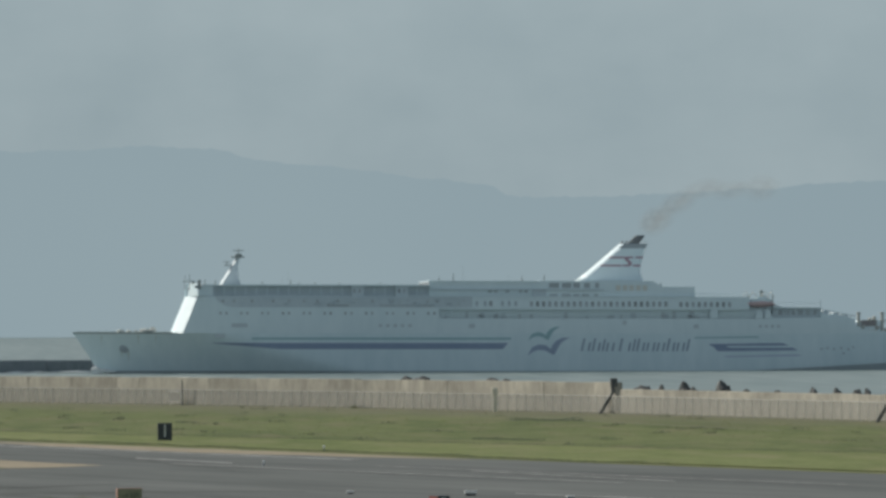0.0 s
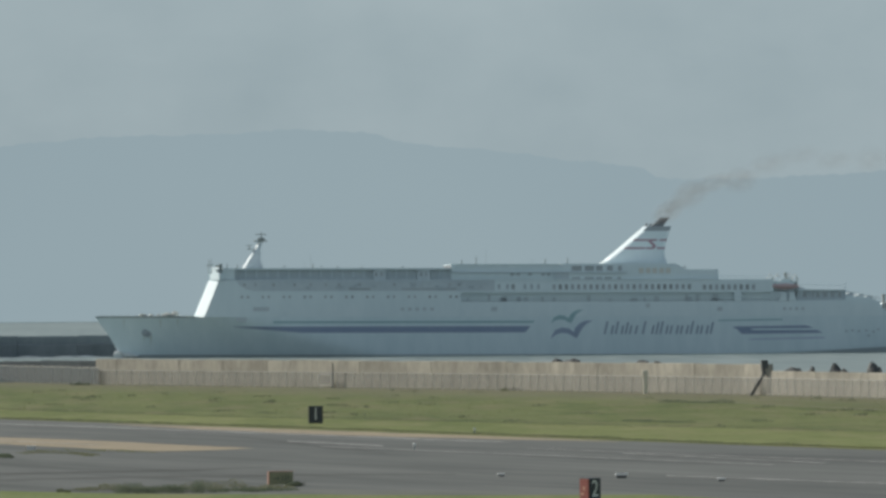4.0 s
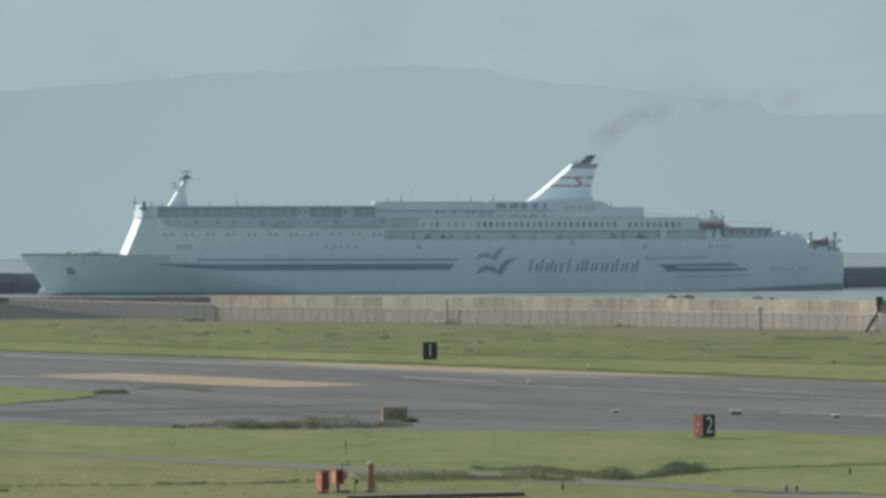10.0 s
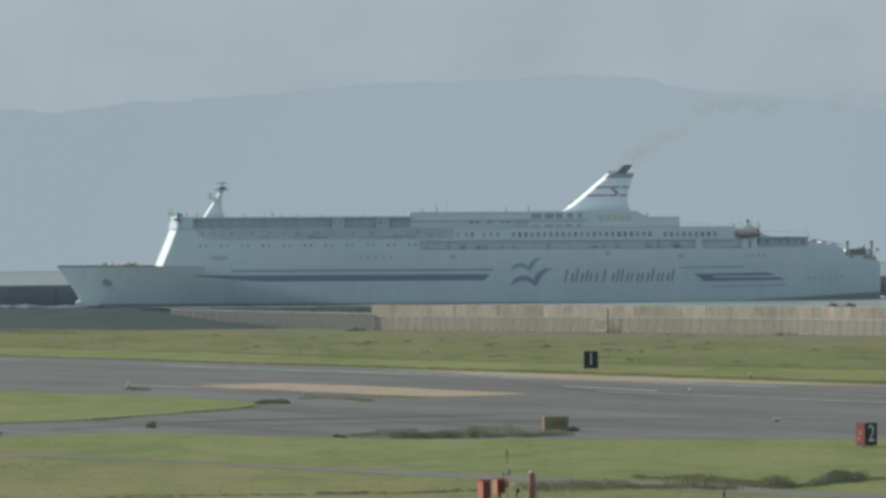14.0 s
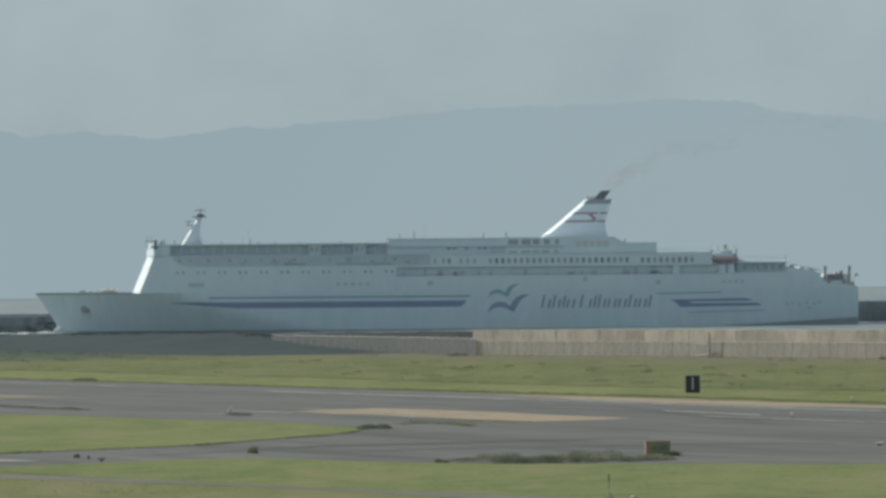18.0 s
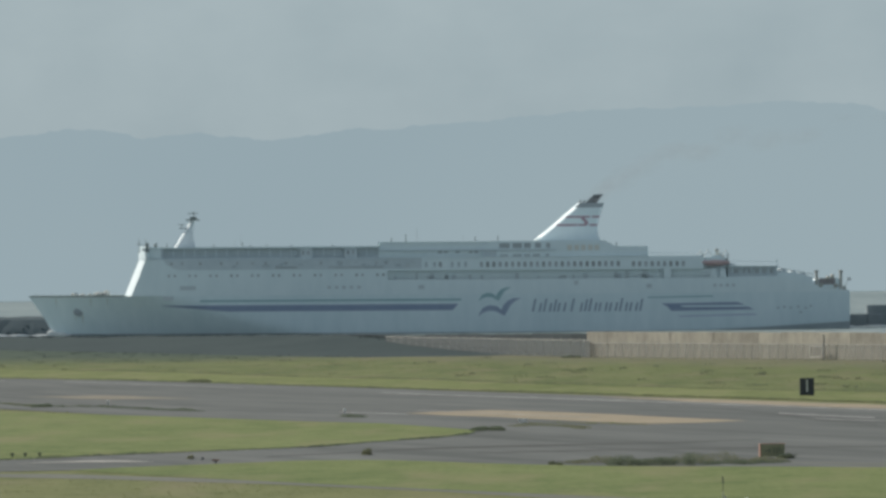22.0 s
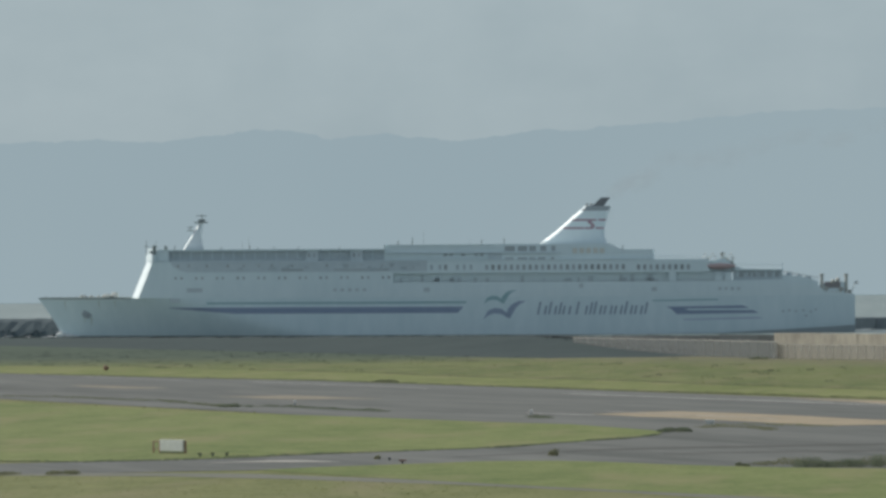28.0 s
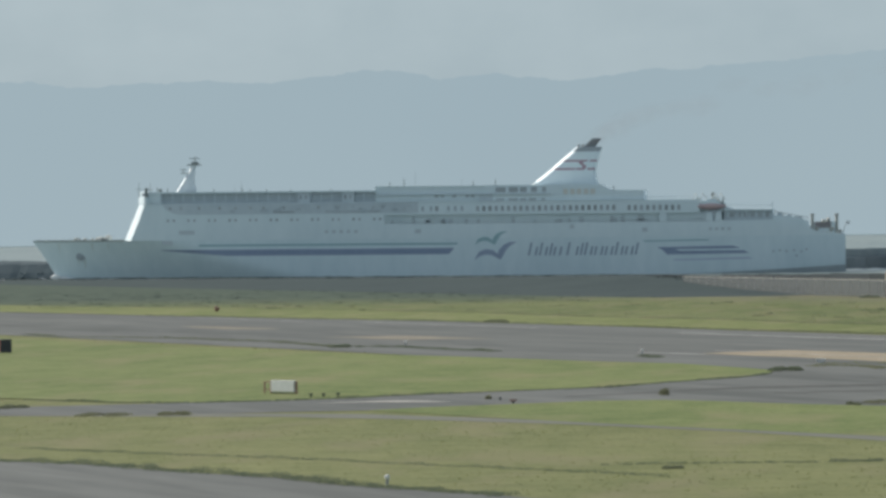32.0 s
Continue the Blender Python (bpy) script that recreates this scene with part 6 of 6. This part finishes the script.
shrub(-35.5, 226.5, 1.8, 0.17, "low dry weeds at the taxiway edge", 2, 70, M_DRYWEED)
shrub(39.2, 494.6, 1.6, 0.5, "dark bush at the foot of the fence", 2)
shrub(-3.0, 555, 1.6, 0.5, "dark bush at the end of the concrete wall", 2, 200, M_BUSH)
shrub(-34.5, 438, 2.2, 0.35, "low weeds at the far runway edge", 3)
shrub(-7.6, 171.4, 0.7, 0.08, "low weed clump in the grass", 1, 60)
shrub(-11.1, 245, 0.6, 0.62, "dry weed clump on the taxiway edge", 1, 60, M_DRYWEED)
shrub(-2.1, 229.4, 0.7, 0.2, "low dark weed clump on the taxiway edge", 1, 70, M_WEED)
shrub(-41.5, 237, 1.2, 0.22, "weed clump on the taxiway edge", 1.5)


st = holder("ground_marker", "low rusty marker plate on a stem beside the taxiway", "marker", pose(-17.85, 235.9, 0))
part("stem", boxes((-0.04, 0.04, -0.03, 0.03, 0, 0.13)), M_DARKSTEEL, st)
part("plate", boxes((-0.17, 0.17, -0.05, 0.05, 0.12, 0.2)), M_RUST, st)
thing("stake", boxes((-0.04, 0.04, -0.04, 0.04, 0, 0.14), (-0.06, 0.05, -0.05, 0.05, 0.09, 0.15)), M_DARKSTEEL, "small dark stake beside the taxiway", "stake", "stakes in the grass", at=pose(-18.8, 240.4, 0))
shrub(-19.5, 242.2, 0.4, 0.22, "small weed on the taxiway", 0.6, 40, M_DRYWEED)


def weed_row(name, pts, step, w, h, label, mat=M_WEED, n=46, depth=1.0, leaf=0.13):
    bm = bmesh.new()
    for p, d in along(pts, step):
        hh = 1.3 * h * (0.25 + 0.9 * max(0.0, noise.noise((p.x * 0.8, p.y * 0.17, h * 9)) * 1.4 + 0.35))
        leaf_cloud(bm, (p.x + rnd.uniform(-0.2, 0.2), p.y + rnd.uniform(-0.5, 0.5) * depth, 0), (w, depth, hh), n * 4, rnd, leaf * 0.48)
    thing(name, bm, mat, label, "weeds", kind="stuff")


weed_row("weed_strip", [(-1.2, 231.2), (3.6, 230.2), (6.1, 229.4), (8.2, 230.2)], 0.2, 0.4, 0.44, "dry tan weeds along the taxiway edge", M_DRYWEED, n=30)
weed_row("weed_strip", [(0.4, 227.8), (1.4, 227.6), (3.6, 227.4), (4.4, 227.4)], 0.12, 0.3, 0.44, "row of dark weeds along the taxiway edge", M_BUSH, n=36)
weed_row("weed_strip", [(4.7, 227.6), (5.4, 227.6)], 0.12, 0.25, 0.36, "dark weed clump on the taxiway edge", M_BUSH, n=36)
weed_row("weed_strip", [(5.9, 227.6), (6.9, 227.7)], 0.12, 0.25, 0.30, "dark weed clump on the taxiway edge", M_BUSH, n=36)
weed_row("weed_strip", [(7.0, 228.6), (8.4, 229.0)], 0.2, 0.25, 0.14, "low dark weeds before the yellow sign", M_BUSH, n=30)
weed_row("weed_strip", [(4.9, 177.2), (7.6, 178.2), (10.4, 176.6), (12.0, 175.2)], 0.16, 0.35, 0.24, "dry weeds along the service road", M_DRYWEED, n=30)
weed_row("weed_strip", [(5.1, 175.6), (6.6, 175.6), (8.2, 176.8), (10.0, 177.2)], 0.16, 0.3, 0.3, "soft green weeds along the service road", M_WEED, n=26, leaf=0.09)
weed_row("weed_strip", [(9.0, 184.6), (10.4, 183.6), (12.1, 183.3)], 0.14, 0.3, 0.16, "dark weeds beside the ditch", M_BUSH, n=26, leaf=0.09)
weed_row("weed_strip", [(11.2, 182.4), (12.2, 180.6), (12.9, 178.2), (13.8, 175.8)], 0.12, 0.5, 0.30, "tall tan weeds at the bend of the road", M_DRYWEED, n=36, depth=1.4)
weed_row("weed_strip", [(13.6, 175.6), (14.7, 177.0), (15.7, 178.6), (17.1, 180.9)], 0.12, 0.35, 0.30, "dark weeds along the ditch", M_BUSH, n=30, depth=0.8, leaf=0.1)
weed_row("weed_strip", [(17.1, 180.9), (19.1, 183.1), (21.6, 184), (34, 190)], 0.16, 0.25, 0.10, "thin dark weed line along the ditch", M_BUSH, n=24, depth=0.5, leaf=0.07)
weed_row("weed_strip", [(17.0, 166.3), (18.1, 164.6), (20.4, 164.6)], 0.14, 0.25, 0.07, "thin dark weeds on the road edge", M_BUSH, n=20, depth=0.6, leaf=0.07)
weed_row("weed_strip", [(-10, 174.6), (-6, 174.9), (-1.2, 175.0), (2.0, 175.4)], 0.16, 0.2, 0.05, "thin dark weed line in the grass", M_BUSH, n=18, depth=0.5, leaf=0.06)
weed_row("weed_strip", [(-2.2, 175.2), (-0.6, 175.6)], 0.14, 0.2, 0.14, "dark weed tuft in the grass", M_BUSH, n=20, depth=0.5, leaf=0.08)
weed_row("weed_strip", [(1.2, 175.6), (3.2, 175.8)], 0.14, 0.2, 0.17, "dark weed tuft beside the cabinets", M_BUSH, n=20, depth=0.5, leaf=0.08)
weed_row("weed_strip", [(-33.2, 192.5), (-28.1, 187), (-22.4, 182.2), (-19.6, 179), (-14.7, 173.8), (-10.2, 169), (-7.6, 165.9)], 0.3, 0.3, 0.06, "thin dark track line in the grass", M_BUSH, n=16, depth=0.5, leaf=0.07)
weed_row("weed_strip", [(-40, 189), (-32.1, 181.6), (-28.7, 178.7), (-24.6, 172.5), (-20.5, 167.6), (-17.9, 162.6), (-11.8, 154.6)], 0.22, 0.3, 0.15, "dark weeds along the apron edge", M_BUSH, n=26, depth=0.9, leaf=0.09)
weed_row("weed_strip", LAWN[9:21], 0.16, 0.16, 0.07, "dark overhanging grass edge of the lawn", M_BUSH, n=18, depth=0.5, leaf=0.08)
weed_row("weed_strip", [(-70.6, 409.4), (-66.1, 398.8), (-56.6, 390), (-45.6, 371.5), (-39, 353.1)], 0.5, 0.5, 0.13, "dark weeds on the near runway edge", M_WEED, n=14, depth=1.6)
weed_row("weed_strip", [(-39, 353.1), (-34.4, 350.9), (-28.7, 338.9), (-26.4, 335)], 0.4, 0.4, 0.13, "dark weeds on the near runway edge", M_BUSH, n=24, depth=1.0)
weed_row("weed_strip", [(-16.0, 316.6), (-14.6, 314.2)], 0.3, 0.4, 0.14, "weeds at the foot of a runway light", M_BUSH, n=24, depth=0.8)
weed_row("weed_strip", [(-4.8, 290.5), (-3.6, 292.8), (-2.0, 290.8), (-0.7, 285)], 0.3, 0.5, 0.13, "dry brown weeds on the sanded asphalt", M_DRYWEED, n=14, depth=1.2)
weed_row("weed_strip", VERGE_LOW[2:-2], 0.5, 0.4, 0.13, "dark grass edge along the runway", n=22, leaf=0.10)
weed_row("weed_strip", VERGE_TOP[3:-1], 0.7, 0.5, 0.14, "dark line of taller grass along the verge", n=16, leaf=0.12, depth=1.5)
streak("dirt_trail", [(44, 490), (47.3, 476.7), (49.2, 447), (52, 428), (54.7, 411.7), (58, 396.3), (62, 380)], 5.0, 0.012, M_TRAIL, "faint bare dirt trail along the fence", "trail", 13)
weed_row("weed_strip", [(46.5, 427), (52, 423)], 0.3, 0.6, 0.3, "dark grass patch in the rough grass", M_BUSH, n=30, depth=3)
weed_row("weed_strip", [(36.5, 357.5), (40.5, 354)], 0.3, 0.6, 0.22, "dark grass patch in the rough grass", M_BUSH, n=24, depth=2)
weed_row("weed_strip", [(-4.5, 297.5), (-1.5, 297), (2.5, 291.5)], 0.4, 0.4, 0.1, "dry weeds beside the sand", M_BLADE, n=8)
weed_row("weed_strip", [(-28.5, 246.6), (-26.5, 246.9)], 0.2, 0.2, 0.06, "weeds under the board sign", n=16)
bm = bmesh.new()
for k in range(380):
    x = rnd.uniform(-125, -14)
    y = 548 + 1.75 * max(0.0, x + 44) + 150 * rnd.random() ** 1.3
    if y < shore_y(x) - 10:
        leaf_cloud(bm, (x, y, 0), (rnd.uniform(0.5, 2.0), rnd.uniform(0.5, 2.0), rnd.uniform(0.03, 0.10)), 22, rnd, 0.10)
thing("shore_scrub", bm, M_SCRUB, "dark scrub plants scattered before the shore bank", "scrub", kind="stuff")
bm = bmesh.new()
for (x0, y0, z0), (x1, y1, z1) in zip(BANK[:-2], BANK[1:-1]):
    for k in range(int(math.dist((x0, y0), (x1, y1)) / 0.8)):
        u = rnd.random()
        leaf_cloud(bm, (x0 + (x1 - x0) * u + rnd.uniform(-1, 1), y0 + (y1 - y0) * u + rnd.uniform(-4, 1), (z0 + (z1 - z0) * u) * 0.9), (1.2, 1.0, rnd.uniform(0.1, 0.3)), 30, rnd, 0.16)
thing("shore_scrub", bm, M_SCRUB, "dark scrub bushes on the shore bank", "scrub", kind="stuff")


# ---- grass blades ----
def inside(px, py, poly):
    res = np.zeros(px.shape, bool)
    j = len(poly) - 1
    for i in range(len(poly)):
        xi, yi = poly[i]
        xj, yj = poly[j]
        cross = ((yi > py) != (yj > py)) & (px < (xj - xi) * (py - yi) / (yj - yi + 1e-12) + xi)
        res ^= cross
        j = i
    return res


def grass_field(name, count, near, far, height, material, label, seed):
    gen = np.random.default_rng(seed)
    r = near + (far - near) * gen.random(count) ** 0.8
    az = np.radians(gen.uniform(-10.6, 10.4, count))
    gx, gy = r * np.sin(az), r * np.cos(az)
    ok = np.ones(count, bool)
    for poly in (RUNWAY, TAXI, PATH_FAR + PATH_NEAR[::-1], APRON):
        ok &= ~inside(gx, gy, poly)
    gx, gy = gx[ok], gy[ok]
    shy = np.interp(gx, [p[0] for p in SHORE], [p[1] for p in SHORE])
    ok = (gy < shy - 2) & (gy < 562 + 1.75 * np.maximum(gx + 44, 0))
    gx, gy = gx[ok], gy[ok]
    n = len(gx)
    verts = np.zeros((n, 2, 3, 3))
    patch = np.array([0.6 + 0.9 * max(0.0, noise.noise((x * 0.09, y * 0.04, 2.0)) + 0.3) for x, y in zip(gx, gy)])
    for k in range(2):
        a = gen.uniform(0, 2 * np.pi, n)
        w = gen.uniform(0.03, 0.07, n)
        h = height * gen.uniform(0.4, 1.3, n) * patch
        ox, oy = gen.normal(0, 0.08, n), gen.normal(0, 0.08, n)
        verts[:, k, 0] = np.stack([gx + ox - w * np.cos(a), gy + oy - w * np.sin(a), np.zeros(n)], 1)
        verts[:, k, 1] = np.stack([gx + ox + w * np.cos(a), gy + oy + w * np.sin(a), np.zeros(n)], 1)
        verts[:, k, 2] = np.stack([gx + ox + gen.normal(0, 0.04, n), gy + oy + gen.normal(0, 0.04, n), h], 1)
    tot = n * 6
    me = bpy.data.meshes.new(name)
    me.vertices.add(tot)
    me.vertices.foreach_set("co", verts.reshape(-1))
    me.loops.add(tot)
    me.loops.foreach_set("vertex_index", np.arange(tot, dtype=np.int32))
    me.polygons.add(tot // 3)
    me.polygons.foreach_set("loop_start", np.arange(0, tot, 3, dtype=np.int32))
    me.update(calc_edges=True)
    me.materials.append(material)
    tagged(new(name, me), label, "grass", kind="stuff")


grass_field("grass", 16000, 148, 300, 0.022, M_BLADE, "short green grass blades on the airfield", 3)
grass_field("grass", 9000, 290, 620, 0.06, M_BLADE, "green and dry grass blades beyond the runway", 4)


# scattered darker tufts in the rough grass beyond the runway
bm = bmesh.new()
rnd = random.Random(77)
count = 0
while count < 90:
    x, y = rnd.uniform(-75, 85), rnd.uniform(330, 560)
    if not inside(np.array([x]), np.array([y]), ROUGH)[0] or y > shore_y(x) - 14:
        continue
    count += 1
    leaf_cloud(bm, (x, y, 0), (rnd.uniform(0.3, 1.3), rnd.uniform(0.6, 2.5), rnd.uniform(0.06, 0.2)), rnd.randint(20, 70), rnd, 0.13)
thing("grass_tufts", bm, M_WEED, "darker grass tufts scattered in the rough grass", "grass", kind="stuff")


# ---- smoke, in drifting pieces ----
SHIP_Y = 1248.6


def ship_x(t):
    k = (t - 16) / 16
    return -120.85 * k + 2.53 * k * k


def ship_pose(t):
    return pose(ship_x(t), SHIP_Y, SEA, 0, 0.315, 0.6)


PUFFS = []
rnd = random.Random(8)


def puff(born, mat):
    bm = bmesh.new()
    lump(bm, (0, 0, 0), (1, 1, 1), int(born * 3 + 60), 0.1, 3, 1.6)
    for f in bm.faces:
        f.smooth = True
    ob = thing("smoke_puff", bm, mat, "drifting thin grey-brown funnel smoke puff", "smoke", "smoke from the funnel")
    ob.scale = (rnd.uniform(6.0, 7.8), 2.4, rnd.uniform(3.0, 4.6))
    PUFFS.append((ob, born, rnd.uniform(-1, 1)))


for i in range(25):
    born = -9 + 1.65 * i
    puff(born, M_SMOKE if born < 9 else M_SMOKE_THIN if born < 17 else M_SMOKE_FAINT)


def puff_pose(t, born, side):
    """Inside the funnel until it leaves the pipe, then up and aft."""
    base = ship_pose(t)
    age = t - born
    if age < 0:
        return base @ pose(37.0, 0, 18.6)
    if age < 1.0:
        return base @ pose(37.0 + 7.9 * age, 0, 18.6 + 15.0 * age, 0, -40 * age, 0)
    a = age - 1.0
    s = 2.9 * a + 0.12 * a * a
    return base @ pose(44.9 + s, 0, 33.6 + (12.5 - max(0.0, min(4.5, 0.5 * (born - 9)))) * (1 - math.exp(-s / 11)) + 0.09 * s + side * min(3.0, s * 0.16), 0, -40 + min(30.0, s * 1.5), 0)


def motions():
    walk(ferry, [(t, ship_pose(t)) for t in range(0, 33, 2)])
    for ob, born, side in PUFFS:
        stops = sorted({0, 32, *(max(0, min(32, born + d)) for d in (-0.1, 0, 0.5, 1, 1.5, 2, 3, 4, 5, 6, 7, 8, 9, 10, 11, 12)), *range(0, 33, 2)})
        walk(ob, [(t, puff_pose(t, born, side)) for t in stops])


motions()
